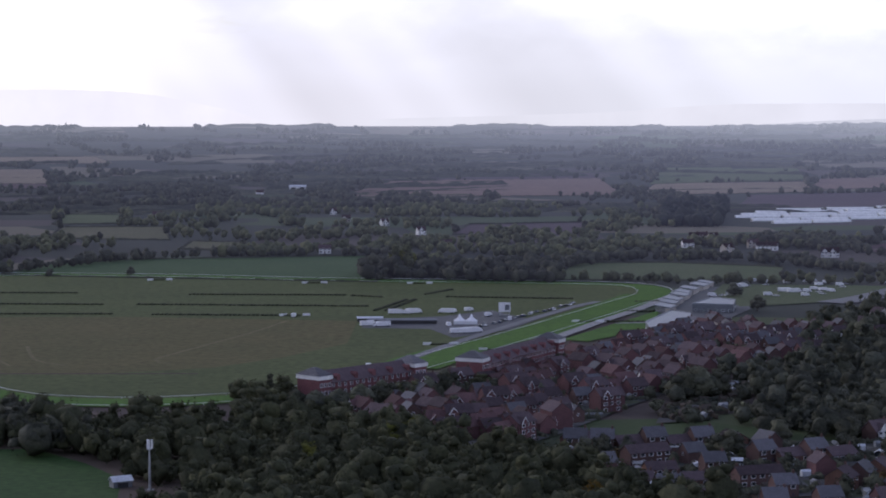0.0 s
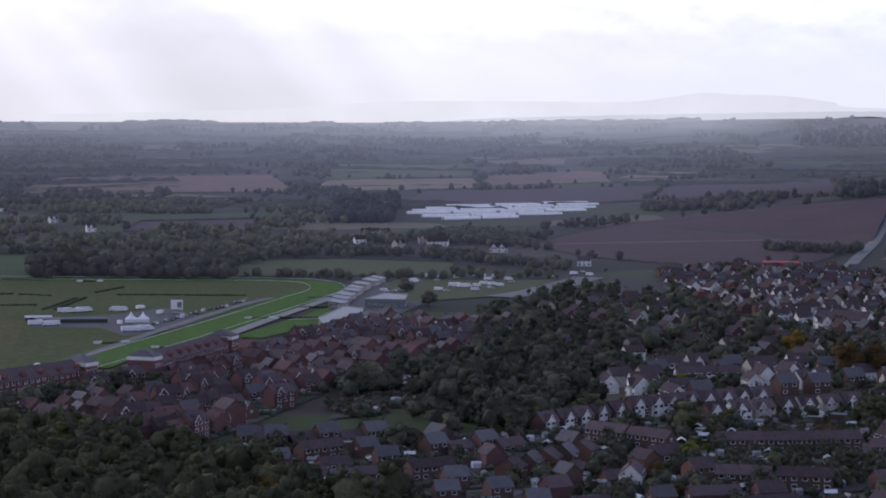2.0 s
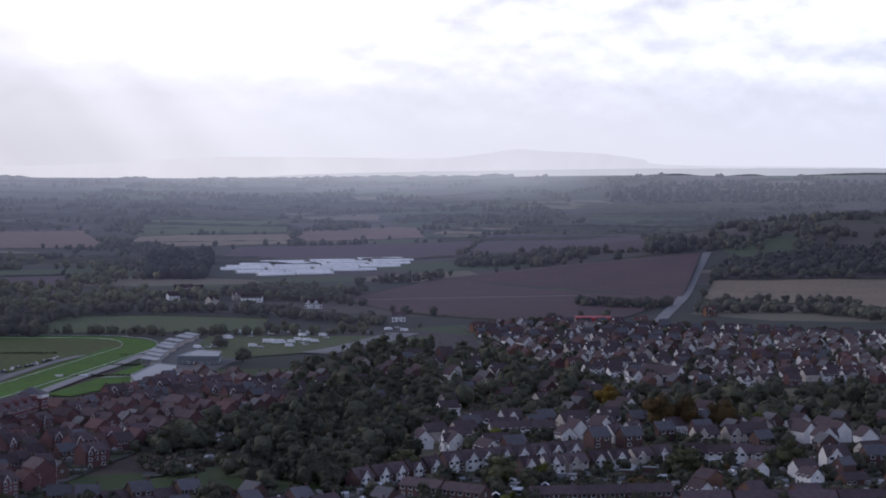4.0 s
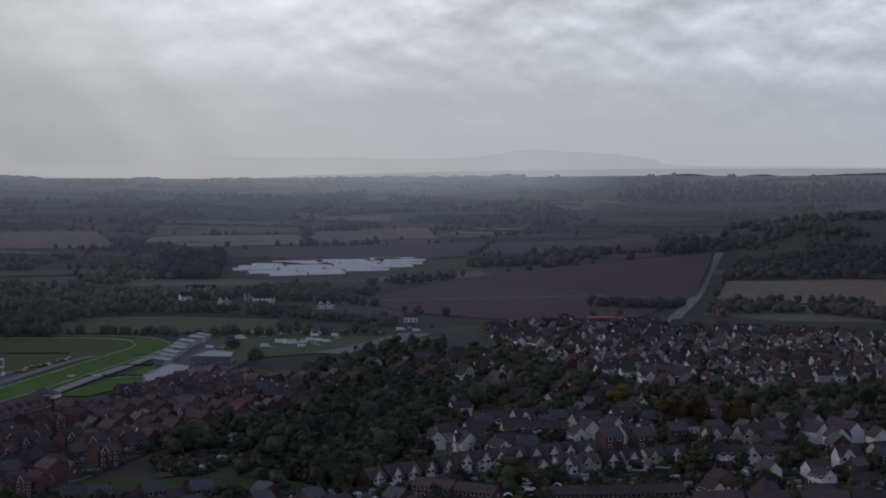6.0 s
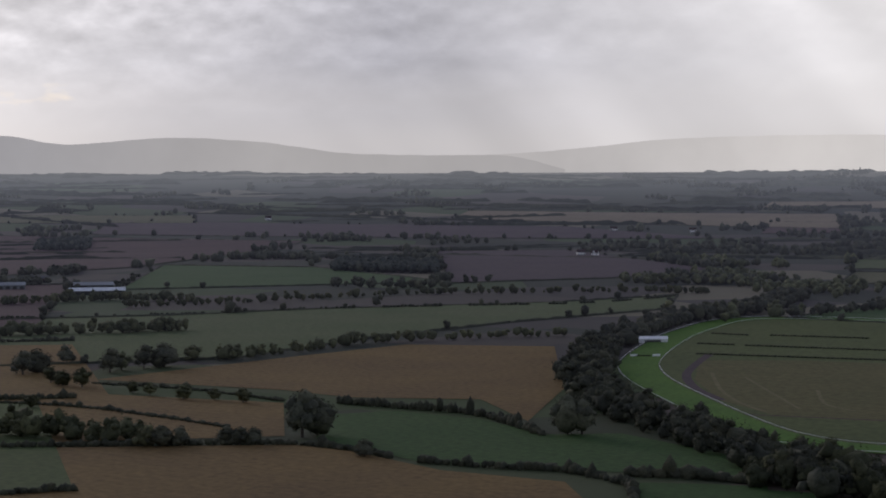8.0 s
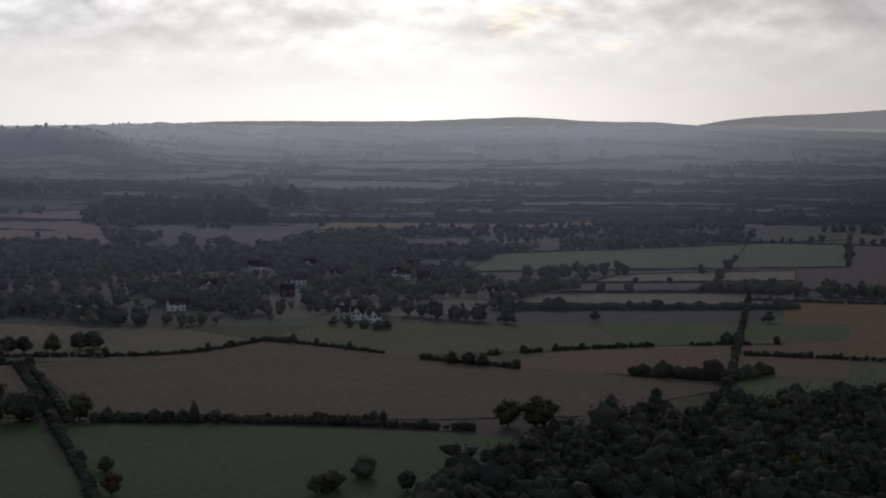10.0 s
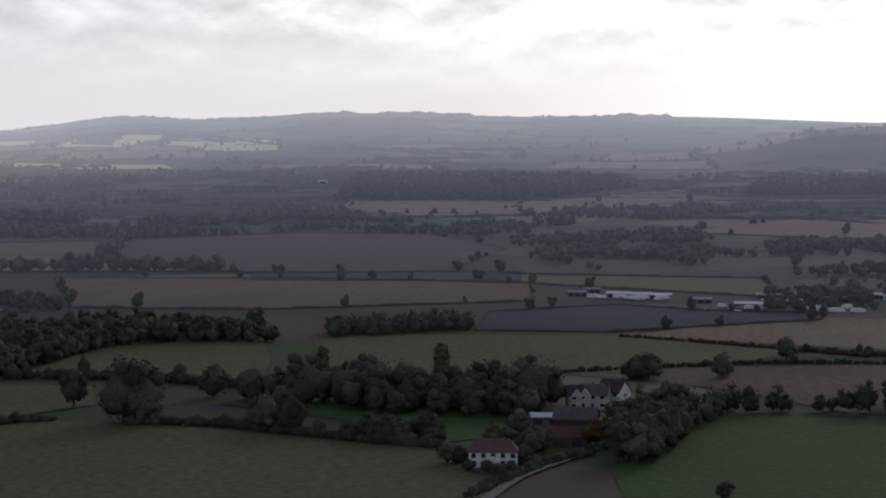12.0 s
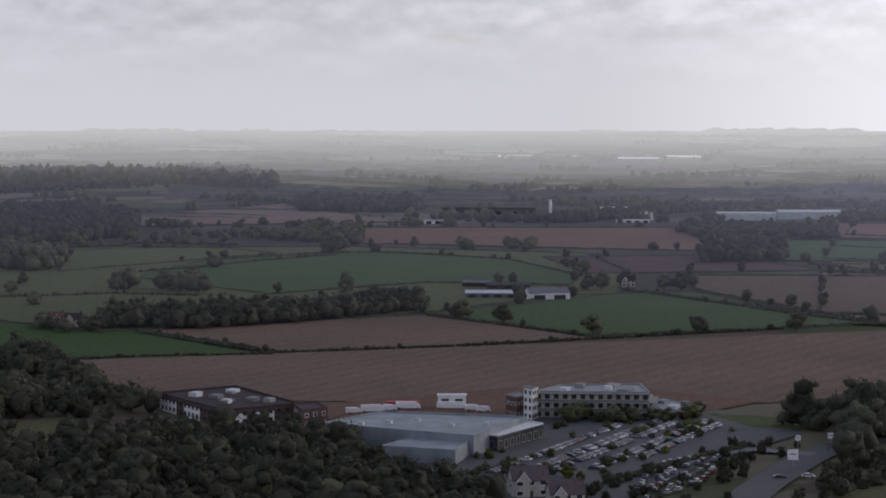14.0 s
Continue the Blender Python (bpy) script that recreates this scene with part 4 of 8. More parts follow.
# ---- country houses and the ground kept open before them ----
COUNTRY = (((317.0, 1649.8), "white_gable", 0), ((323.0, 1648.6), "white_gable", 5), ((218.6, 1782.6), "white_cottage", 20), ((247.0, 1904.0), "white_cottage", -10), ((254.9, 1882.8), "cream", 30), ((236.6, 1885.2), "white_gable", 0), ((275.7, 1774.7), "cream", 10),
           ((279.1, 1741.8), "white_cottage", 5), ((286.9, 1740.5), "white_cottage", -10), ((244.3, 1714.7), "cream", 40), ((355.0, 1486.2), "white_cottage", 0), ((-108.1, 2041.1), "white_cottage", 10), ((-101.2, 1709.0), "white_cottage", 0), ((-22.1, 1999.9), "white_gable", 20),
           ((-134.8, 2456.3), "white_gable", 0), ((-274.4, 2995.5), "white_cottage", 10), ((-109.8, 2269.3), "cream", 0), ((-64.1, 2179.1), "white_gable", 30), ((-339.6, 2371.8), "white_cottage", 0), ((3.0, 1776.0), "cream", 0),
           ((-975.0, 3081.4), "white_cottage", 0), ((-845.4, 3086.3), "white_cottage", 0), ((-828.7, 2477.1), "white_cottage", 10), ((-803.9, 2460.0), "white_gable", -10), ((-1625.9, 3131.0), "white_cottage", 0),
           ((-1102.2, 602.2), "white_cottage", 20), ((-1381.6, 830.5), "white_cottage", 0), ((-1227.3, 698.2), "white_gable", 0), ((-1239.6, 778.9), "white_cottage", 10), ((-1259.2, 879.6), "white_gable", 0), ((-1246.1, 877.4), "white_cottage", 0), ((-1339.7, 952.9), "white_cottage", 10),
           ((-986.6, 661.8), "white_gable", 0), ((-998.9, 657.8), "cream", 0), ((-965.3, 657.5), "white_gable", 20), ((-1067.1, 823.7), "cream", 40), ((-1177.9, 480.2), "white_gable", 0), ((-1240.7, 495.6), "white_cottage", 0),
           ((-1393.8, 886.9), "cream", 0), ((-1276.4, 832.7), "cream", 40), ((-1159.0, 719.2), "estate", 10), ((-1214.6, 873.3), "estate", 0), ((-1028.1, 678.8), "white_gable", 0), ((-1397.0, 835.9), "white_cottage", 0),
           ((-1755.1, -341.6), "white_gable", 0), ((-1725.2, -327.4), "white_cottage", 10), ((-1718.9, -317.4), "white_cottage", 0),
           ((-1308.7, -508.3), "cream", 0), ((-900.9, -692.0), "red", 20), ((-900.1, -679.8), "cream", 0))
for (x, y), _k, _a in COUNTRY:
    d = math.hypot(x, y)
    for back in (4, 16, 28, 42, 56):
        CLEAR.append((x * (1 - back / d), y * (1 - back / d), 13.0 ** 2))

CLEAR.extend((-98.3 * (1 - b / 560), 603.2 * (1 - b / 560), 6.5 ** 2) for b in (0, 8, 16, 24))
CLEAR.extend((-88.6 * (1 - b / 604), 597.5 * (1 - b / 604), 6.5 ** 2) for b in (0, 8, 16, 24, 32, 40))

# ---- the racecourse ----
COURSE = [(-18, 896), (45, 1047), (107, 1207), (138, 1297), (126, 1362), (46, 1387), (-90, 1413), (-206, 1449), (-345, 1456), (-365, 1335), (-342, 1146), (-311, 1034), (-250, 914), (-189, 814), (-145, 787), (-98, 790), (-53, 822)]
field("olive rough grass inside the racecourse", "infield", *[tuple(p) for p in smooth_line(COURSE, 60, True)], name="infield")
field("dry brownish grass in the middle of the course", "dry_grass", (-303, 1121), (-245, 1140), (-172, 1139), (-48, 1114), (-48, 999), (-77, 936), (-105, 898), (-158, 875), (-202, 877), (-241, 929), (-277, 1015), name="infield")
TRACK = smooth_line(COURSE, 14, True)
LAYER[0] += 0.02
_t = ribbon(TRACK, -11, 11, LAYER[0], True).mesh("turf_track", M["turf"])
if _t.polygons[0].normal.z < 0:
    _t.flip_normals()
tagged(new("turf_track", _t), "bright green mown racing turf", "track", kind="structure")

road("bright green turf of the home straight", "turf", 33, (-18, 896), (4, 956), (39, 1023), (68, 1102), (104, 1199), (133, 1281), name="turf_track")


def running_rail(off):
    rail = new("running_rail")
    tagged(rail, "white plastic running rail along the turf", "rail", "running rails")
    s = Shape()
    line = ribbon(TRACK, off - 0.07, off + 0.07, 1.25, True)
    low = ribbon(TRACK, off - 0.07, off + 0.07, 1.10, True)
    n = len(line.v)
    s.add(line.v + low.v, line.f + [tuple(i + n for i in reversed(f)) for f in line.f] + [(2 * i, 2 * i + n, (2 * i + 2) % n + n, (2 * i + 2) % n) for i in range(n // 2)]
          + [(2 * i + 1, (2 * i + 3) % n, (2 * i + 3) % n + n, 2 * i + 1 + n) for i in range(n // 2)])
    part("rail", s, M["white"], rail)
    p = Shape()
    for i in range(0, n, 2):
        x, y = (line.v[i][0] + line.v[i + 1][0]) / 2, (line.v[i][1] + line.v[i + 1][1]) / 2
        p.tube(x, y, 0, 1.12, 0.06, 0.06, 6)
    tagged(part("posts", p, M["white"], rail), kind="stuff")


running_rail(-11.5)
running_rail(11.5)


def low_hedge(a, b):
    """A clipped dark hedge line inside the course."""
    a, b = Vector(a), Vector(b)
    l = Lumps()
    n = max(2, int((b - a).length / 2.6))
    for i in range(n + 1):
        p = a.lerp(b, i / n)
        l.lump((p.x, p.y + RNG.uniform(-0.3, 0.3), 0.5), 1.7, 0.55, coarse=True, rough=0.12)
    tagged(new("low_hedge", l.mesh("low_hedge", M["hedge"])), "long low clipped dark hedge on the infield grass", "hedge", "infield hedges")


for a, b in (((-344.1, 1307.5), (-319.7, 1301.3)), ((-303.5, 1305.2), (-240.3, 1302.0)), ((-163.6, 1289.7), (-63.7, 1282.4)), ((-332.3, 1227.8), (-310.1, 1225.4)), ((-300.6, 1223.6), (-209.0, 1218.2)),
             ((-186.1, 1217.9), (-46.2, 1203.1)), ((-314.2, 1158.1), (-193.3, 1155.9)), ((-167.7, 1151.9), (-87.9, 1144.6)), ((-58.1, 1278.7), (-39.6, 1267.4)), ((-40.1, 1175.3), (-23.1, 1247.8)),
             ((-33.4, 1175.5), (-17.8, 1247.9)), ((-11.1, 1288.0), (5.4, 1324.0)), ((3.3, 1268.0), (80.6, 1253.4))):
    low_hedge(a, b)


def wear(width, *pts, material="tan", label="worn straw-coloured wheel track in the grass"):
    field_line = ribbon(smooth_line(pts, 8), -width / 2, width / 2, LAYER[0] + 0.03)
    LAYER[0] += 0.003
    me = field_line.mesh("worn_track", M[material])
    if me.polygons[0].normal.z < 0:
        me.flip_normals()
    tagged(new("worn_track", me), label, "track", kind="structure")


wear(2, (-278.7, 1055.8), (-252.9, 975.8), (-230.5, 923.7), (-210.5, 891.5))
wear(1.6, (-255.6, 1037.0), (-222.8, 962.5), (-197.8, 906.7))
wear(2.2, (-87.2, 1116.6), (-102.4, 1047.0), (-119.2, 988.8), (-134.8, 930.3), (-125.6, 915.4))
wear(2, (-206.4, 986.6), (-190.2, 928.7), (-172.5, 907.7))
wear(2.5, (-216.4, 877.7), (-161.6, 877.2), (-108.3, 877.3), material="soil", label="bare brown strip across the infield grass")
wear(5, (-307.5, 1159.9), (-296.6, 1084.1), (-285.4, 1029.2), (-264.5, 972.7), (-240.4, 929.4), material="soil_dark", label="grey sand track inside the rail")

# ---- trees ----
TREES = {}


def tree_proto(kind, k, far):
    """A tree ten metres high: a tapered trunk with limbs, and a crown of leaf sprays round rough clumps."""
    leaf = {"oak": "leaf", "dark": "leaf_dark", "gold": "leaf_gold", "lime": "leaf_lime", "rust": "leaf_rust", "poplar": "leaf", "fir": "leaf_dark"}[kind]
    tree = new("tree")
    s = Shape().tube(0, 0, -0.3, 4.2, 0.36, 0.2, 7)
    for i in range(4):
        a = 1.6 * i + RNG.uniform(0, 1)
        c, d = math.cos(a), math.sin(a)
        s.add([(0.15 * d, -0.15 * c, 2.4 + 0.5 * i), (-0.15 * d, 0.15 * c, 2.4 + 0.5 * i), (0, 0, 2.8 + 0.5 * i), (2.1 * c, 2.1 * d, 5.2 + 0.4 * i)], [(0, 1, 3), (1, 2, 3), (2, 0, 3)])
    part("trunk", s, M[("far_" if far else "") + "bark"], tree)
    l = Lumps()
    if kind in ("poplar", "fir"):
        for i in range(8):
            z = 1.6 + i * 1.02
            r = (1.55 - 0.13 * i) if kind == "fir" else 1.35 - 0.12 * abs(i - 3)
            l.lump((RNG.uniform(-0.3, 0.3), RNG.uniform(-0.3, 0.3), z), r, 0.9, coarse=True)
            l.leaves((0, 0, z), r * 1.15, 70, 0.42)
    else:
        n = 6
        wide = RNG.uniform(0.9, 1.25)
        l.lump((0, 0, 4.4), 2.7 * wide, 1.05)
        for i in range(n):
            a, q = 6.28 * i / n + RNG.uniform(-0.4, 0.4), RNG.uniform(1.5, 2.6) * wide
            c = (q * math.cos(a), q * math.sin(a), RNG.uniform(2.4, 7.0))
            r = RNG.uniform(1.3, 2.0)
            l.lump(c, r, 0.9, coarse=True)
            l.leaves(c, r * 1.12, 75, 0.42)
        l.lump((RNG.uniform(-0.6, 0.6), RNG.uniform(-0.6, 0.6), 7.9), 1.7, 0.9, coarse=True)
        l.leaves((0, 0, 8.0), 1.9, 90, 0.42)
        l.leaves((0, 0, 4.8), 3.5 * wide, 130, 0.45, 1.0)
    part("crown", l.mesh("crown", M[("far_" if far else "") + leaf]), None, tree)
    return tree


LABELS = {"oak": "spreading broadleaf tree in dull green leaf", "dark": "dark broadleaf tree with a dense crown", "gold": "autumn tree with golden orange leaves",
          "lime": "tree with yellow-green turning leaves", "rust": "tree with rusty brown autumn leaves", "poplar": "tall narrow poplar tree", "fir": "dark conifer with a pointed crown"}


def tree(kind, h, *pts, group="field trees"):
    for x, y in pts:
        key = (kind, int(RNG.integers(0, 3)), math.hypot(x, y) > 1050)
        k = h * RNG.uniform(0.88, 1.12) / 10
        w = k * (RNG.uniform(0.95, 1.15) if kind in ("poplar", "fir") else RNG.uniform(1.15, 1.55) if h < 15 else RNG.uniform(0.95, 1.2))
        m = Matrix.Translation((x, y, terrain(x, y))) @ pose(0, 0, 0, 0, 0, RNG.uniform(0, 360)) @ Matrix.Diagonal((w, w, k, 1))
        if key not in TREES:
            TREES[key] = tree_proto(*key)
            TREES[key].matrix_basis = m
            tagged(TREES[key], LABELS[kind], "tree", group)
        else:
            ob = copy_thing(TREES[key], Matrix.Identity(4))
            ob.matrix_basis = m


def in_field(x, y, pad=0):
    return any(inside(f, x, y) for f in FIELDS)


def scatter_trees(label, h0, h1, d0, d1, n, high, thresh=0.5, size=170.0, material="leaf_dark", clear=True):
    """Loose woodland over a sector of the valley, thick and thin by turns, leaving the fields open."""
    l = Lumps()
    run = 0
    for _ in range(n):
        if run <= 0:
            # a new hedgerow or clump
            q = Vector(polar(RNG.uniform(h0, h1), 1 / RNG.uniform(1 / d1, 1 / d0)))
            a = RNG.uniform(0, 3.14)
            step = Vector((math.cos(a), math.sin(a))) * RNG.uniform(6, 11)
            run = int(RNG.integers(4, 26))
        q = q + step
        run -= 1
        x, y = q.x + RNG.uniform(-5, 5), q.y + RNG.uniform(-5, 5)
        d = math.hypot(x, y)
        if d > min(4780, d1 + 60):
            continue
        v = noise.noise((x / size, y / size, 3.1)) * 0.5 + 0.5
        if v < thresh or (clear and in_field(x, y)):
            continue
        crown(l, x, y, terrain(x, y), RNG.uniform(*high), d)
    if l.v:
        tagged(new("woodland", l.mesh("woodland", M[material])), label, "woodland", kind="stuff")


# hedgerows round the distant fields
def hedgerows():
    l, s = Lumps(), Shape()
    for f in FIELDS:
        d = min(math.hypot(*p) for p in f)
        if d < 1050 or len(f) > 12:
            continue
        for a, b in zip(f, f[1:] + f[:1]):
            a, b = Vector(a), Vector(b)
            n = max(2, int((b - a).length / 5))
            side = Vector((b.y - a.y, a.x - b.x)).normalized() * 1.4
            tall, k = RNG.uniform(1.0, 1.8), len(s.v)
            for i in range(n + 1):
                p = a.lerp(b, i / n) + Vector((RNG.uniform(-0.8, 0.8), RNG.uniform(-0.8, 0.8)))
                z = terrain(p.x, p.y)
                shut = p.length > 4700 or any(inside(q, p.x, p.y) for q in KEEP)
                top = -0.8 if shut else tall * RNG.uniform(0.65, 1.3)
                s.v += [(p.x - side.x, p.y - side.y, z - 1), (p.x, p.y, z + top), (p.x + side.x, p.y + side.y, z - 1)]
                if not shut and RNG.uniform() < 0.055:
                    crown(l, p.x, p.y, z, RNG.uniform(5, 11), max(p.length, 1300))
            for i in range(n):
                j = k + 3 * i
                s.f += [(j, j + 3, j + 4, j + 1), (j + 1, j + 4, j + 5, j + 2)]
                s.m += [0, 0]
    tagged(new("hedgerow", s.mesh("hedgerow", M["far_hedge"], smooth=True)), "dark clipped hedges between distant fields", "hedge", kind="stuff")
    tagged(new("hedgerow_trees", l.mesh("hedgerow_trees", M["far_leaf_dark"])), "dark trees standing in distant hedges", "trees", kind="stuff")


hedgerows()

# woods round the racecourse
wood("dense mixed wood beside the racecourse in dull green", (-175, 711), (-128, 709), (-94, 730), (-56, 746), (-29, 715), (-9, 696), (3, 664), (39, 635), (54, 598), (86, 565), (80, 522), (-80, 526), (-90, 585), (-104, 631), (-131, 671), (-167, 676), space=8.5, h=(8, 15), name="wood")
tree("lime", 11, (-18.0, 667.8), (-9.6, 679.9), (-42.6, 622.5), group="wood edge trees")
tree("gold", 9, (43.0, 566.4))
tree("oak", 11, (-161.7, 742.6), (-149.7, 741.0), (-69.5, 776.9), (-73.9, 776.5), (-80.6, 787.9), (-63.6, 785.4), group="racecourse trees")
tree("fir", 14, (-67.8, 777.0))
belt("dense belt of trees beside the racecourse bend", (-376, 1687), (-366, 1504), (-388, 1424), (-394, 1302), (-360, 1098), (-310, 942), (-259, 845), (-209, 785), (-174, 732), (-144, 693), (-123, 669), width=26, h=(9, 15), space=7.8, material="leaf_dark")
wood("dark wood behind the far rail", (-56, 1379), (-34, 1420), (30, 1380), (83, 1382), (90, 1513), (-62, 1515), space=10, h=(11, 17), material="leaf_dark")
tree("poplar", 24, (-34.2, 1435.6), (-25.3, 1435.8), group="tall trees")
tree("lime", 20, (-29.6, 1447.7))
belt("belt of trees behind the racecourse", (82, 1410), (133, 1394), (182, 1376), (240, 1371), (306, 1374), width=14, h=(7, 12))
belt("belt of trees behind the paddock", (90, 1537), (160, 1640), (266, 1582), (300, 1498), (346, 1431), width=20, h=(8, 13), material="leaf_dark")
belt("line of trees beyond the meadow", (-332, 1475), (-252, 1625), (-163, 1664), (-47, 1679), width=12, h=(8, 14), material="leaf_dark")
tree("dark", 8, (-228.2, 1454.2))
scatter_trees("loose woodland and hedgerow trees beyond the racecourse", -9, 15, 1450, 2700, 3300, (6, 13), 0.48, material="far_leaf")
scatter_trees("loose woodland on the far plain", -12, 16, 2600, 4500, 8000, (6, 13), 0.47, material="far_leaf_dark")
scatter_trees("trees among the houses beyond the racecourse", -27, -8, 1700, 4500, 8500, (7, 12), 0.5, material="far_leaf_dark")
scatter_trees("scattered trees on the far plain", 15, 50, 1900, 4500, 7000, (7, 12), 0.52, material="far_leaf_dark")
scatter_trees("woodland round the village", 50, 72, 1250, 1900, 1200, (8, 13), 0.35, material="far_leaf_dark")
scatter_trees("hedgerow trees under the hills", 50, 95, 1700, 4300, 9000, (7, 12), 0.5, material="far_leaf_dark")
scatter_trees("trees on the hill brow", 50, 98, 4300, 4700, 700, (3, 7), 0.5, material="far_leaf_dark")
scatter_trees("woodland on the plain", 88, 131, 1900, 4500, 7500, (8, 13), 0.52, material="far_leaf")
# the wooded hill beside the road, and woods by the polytunnels
wood("dark wooded hill beside the road", (837, 2009), (944, 2040), (1136, 2009), (1026, 1814), (820, 1907), space=11, h=(10, 15), material="leaf_deep", keep=0.8)
wood("dark trees beside the hill road", (849, 2266), (883, 2197), (859, 2138), (824, 2181), space=12, h=(12, 18), material="leaf_deep")
wood("dark trees beside the polytunnels", (234, 2151), (297, 2663), (380, 2613), (308, 2138), space=10, h=(12, 19), material="leaf_deep")
belt("hedge with trees beside the hillside field", (582, 2291), (728, 2333), (837, 2232), width=8, h=(4, 8))
belt("trees beside the road at the town's edge", (562, 1651), (570, 1614), (603, 1607), (640, 1631), width=20, h=(8, 12), material="leaf_dark")
belt("trees along the tan field", (609, 1531), (677, 1538), (724, 1507), (735, 1412), width=26, h=(8, 14), material="leaf_dark")
# left of the racecourse
tree("dark", 20, (-369.7, 740.9), group="great field trees")
tree("dark", 15, (-365.8, 747.3), group="great field trees")
tree("dark", 8, (-321.4, 697.5), (-414.5, 693.6), (-403.8, 699.9), (-389.9, 712.2), (-378.0, 714.1), (-410.6, 695.9), (-383.0, 711.4))
tree("oak", 7, (-536.4, 791.3), (-524.0, 861.1), (-510.7, 855.1), (-486.4, 846.2), (-469.5, 846.5), (-451.9, 842.5))
tree("dark", 16, (-269.3, 787.2), (-263.7, 789.1))
tree("dark", 13, (-628.4, 931.9), (-577.6, 982.8), (-585.1, 973.8), (-590.6, 946.9), (-628.0, 917.7), (-641.1, 981.1))
tree("oak", 10, (-575.3, 876.0), (-562.5, 874.7), (-588.9, 886.2), (-579.6, 1018.6), (-591.6, 960.4))
belt("hedgerow trees across the fields", (-564, 1032), (-549, 1089), (-535, 1158), (-505, 1198), (-464, 1236), (-431, 1256), width=8, h=(6, 11))
belt("hedgerow trees beside the long field", (-864, 1408), (-810, 1463), (-762, 1556), (-704, 1644), (-631, 1681), (-540, 1730), (-464, 1739), width=8, h=(6, 11), keep=0.8)
hedge((-959, 1225), (-790, 1336), (-705, 1441), (-617, 1511), (-523, 1580), (-477, 1694), gap=0.5)
hedge((-408, 856), (-369, 847), (-327, 834), (-278, 780), h=3.5)
hedge((-295, 692), (-263, 688), (-237, 688), (-206, 665), (-190, 620), h=3)
hedge((-508, 649), (-419, 695), (-362, 718), (-327, 708), (-311, 698), h=2.4)
hedge((-580, 800), (-518, 799), (-473, 784), (-415, 758), h=1.6)
hedge((-211, 688), (-188, 691), (-162, 685), h=3.5, w=4)
hedge((-565, 892), (-507, 885), (-437, 855), h=1.4)
wood("dark square plantation", (-965, 2004), (-1038, 2182), (-904, 2163), (-821, 1976), space=7, h=(10, 12), material="leaf_deep")
wood("wood by the farm barns", (-1598, 2367), (-1699, 2531), (-1627, 2558), (-1525, 2396), space=9, h=(9, 13), material="leaf_deep")
belt("trees round the barns", (-988, 1364), (-956, 1449), (-908, 1489), (-850, 1486), width=18, h=(7, 12))
# the turn below the sun
for a, b in (((33, 700), (46, 690)), ((33, 990), (45, 1010)), ((33, 1330), (45, 1350)), ((46, 690), (45, 1350)), ((34, 2000), (46, 2100))):
    hedge(polar(*a), polar(*b), h=2.4)
belt("belt of trees across the valley", polar(31, 820), polar(36, 850), polar(42, 780), polar(47, 720), width=22, h=(8, 14))
belt("belt of trees across the valley", polar(30, 1400), polar(38, 1380), polar(46, 1420), width=18, h=(8, 13))
wood("dark wood on a rise", (-2248, 1102), (-2506, 1267), (-2453, 1447), (-2110, 1280), space=9, h=(16, 22), material="leaf_deep")
wood("clump of tall trees on the rise", (-2478, 1514), (-2565, 1571), (-2558, 1612), (-2462, 1555), space=9, h=(17, 24), material="leaf_deep")
wood("village trees", (-1518, 555), (-1623, 722), (-1667, 903), (-1658, 1068), (-1339, 974), (-1114, 835), (-1000, 685), (-1007, 552), (-1032, 511), (-1202, 439), space=15, h=(6, 11), material="leaf_dark", keep=0.38)
wood("village trees in dull leaf", (-1518, 555), (-1623, 722), (-1667, 903), (-1658, 1068), (-1339, 974), (-1114, 835), (-1000, 685), (-1007, 552), (-1032, 511), (-1202, 439), space=15, h=(5, 10), material="leaf", keep=0.3)
wood("dense dark wood below the fields", (-473, 343), (-504, 381), (-537, 430), (-560, 514), (-563, 596), (-540, 633), (-360, 423), (-435, 313), space=10, h=(9, 16), material="leaf_dark")
tree("lime", 13, (-430.0, 457.7), group="wood edge trees")
tree("dark", 7, (-527.1, 355.9), (-515.8, 336.7), (-512.0, 328.0), (-499.7, 353.3), group="pasture trees")
tree("rust", 7, (-511.0, 329.4), (-546.3, 275.9), group="pasture trees")
tree("dark", 9, (-935.7, 405.9), (-928.5, 412.5), (-928.9, 421.3), (-926.6, 435.8), (-931.6, 453.1), (-932.0, 461.4))
tree("dark", 13, (-760.2, 317.8), (-760.4, 307.0), (-742.0, 319.8))
tree("oak", 11, (-701.5, 341.0), (-591.1, 464.8), (-585.6, 478.1), (-581.4, 470.6))
tree("dark", 5, (-663.0, 379.6), (-675.5, 365.5), (-681.5, 362.6), (-672.9, 370.2), (-654.2, 310.2), (-608.0, 295.5), (-586.3, 294.2), (-687.8, 323.3))
tree("dark", 7, (-771.3, 571.6), (-763.2, 575.7), (-755.9, 578.7), (-765.9, 750.1), (-761.7, 754.3), (-834.4, 851.2), (-901.3, 774.0))
tree("dark", 6, (-953.1, 632.7), (-941.4, 635.8), (-930.5, 637.7), (-964.8, 629.5), (-1013.9, 563.6), (-1034.2, 559.8), (-931.0, 643.9), group="village trees")
hedge((-914, 553), (-874, 563), (-827, 569), h=2.2)
hedge((-792, 570), (-766, 578), (-737, 584), h=2.6)
hedge((-791, 611), (-780, 688), (-747, 769), h=2.2, gap=0.3)
hedge((-686, 613), (-667, 622), (-646, 633), (-653, 665), h=5, w=5)
hedge((-692, 342), (-660, 384), (-633, 413), (-601, 438), (-584, 454), h=3, gap=0.2)
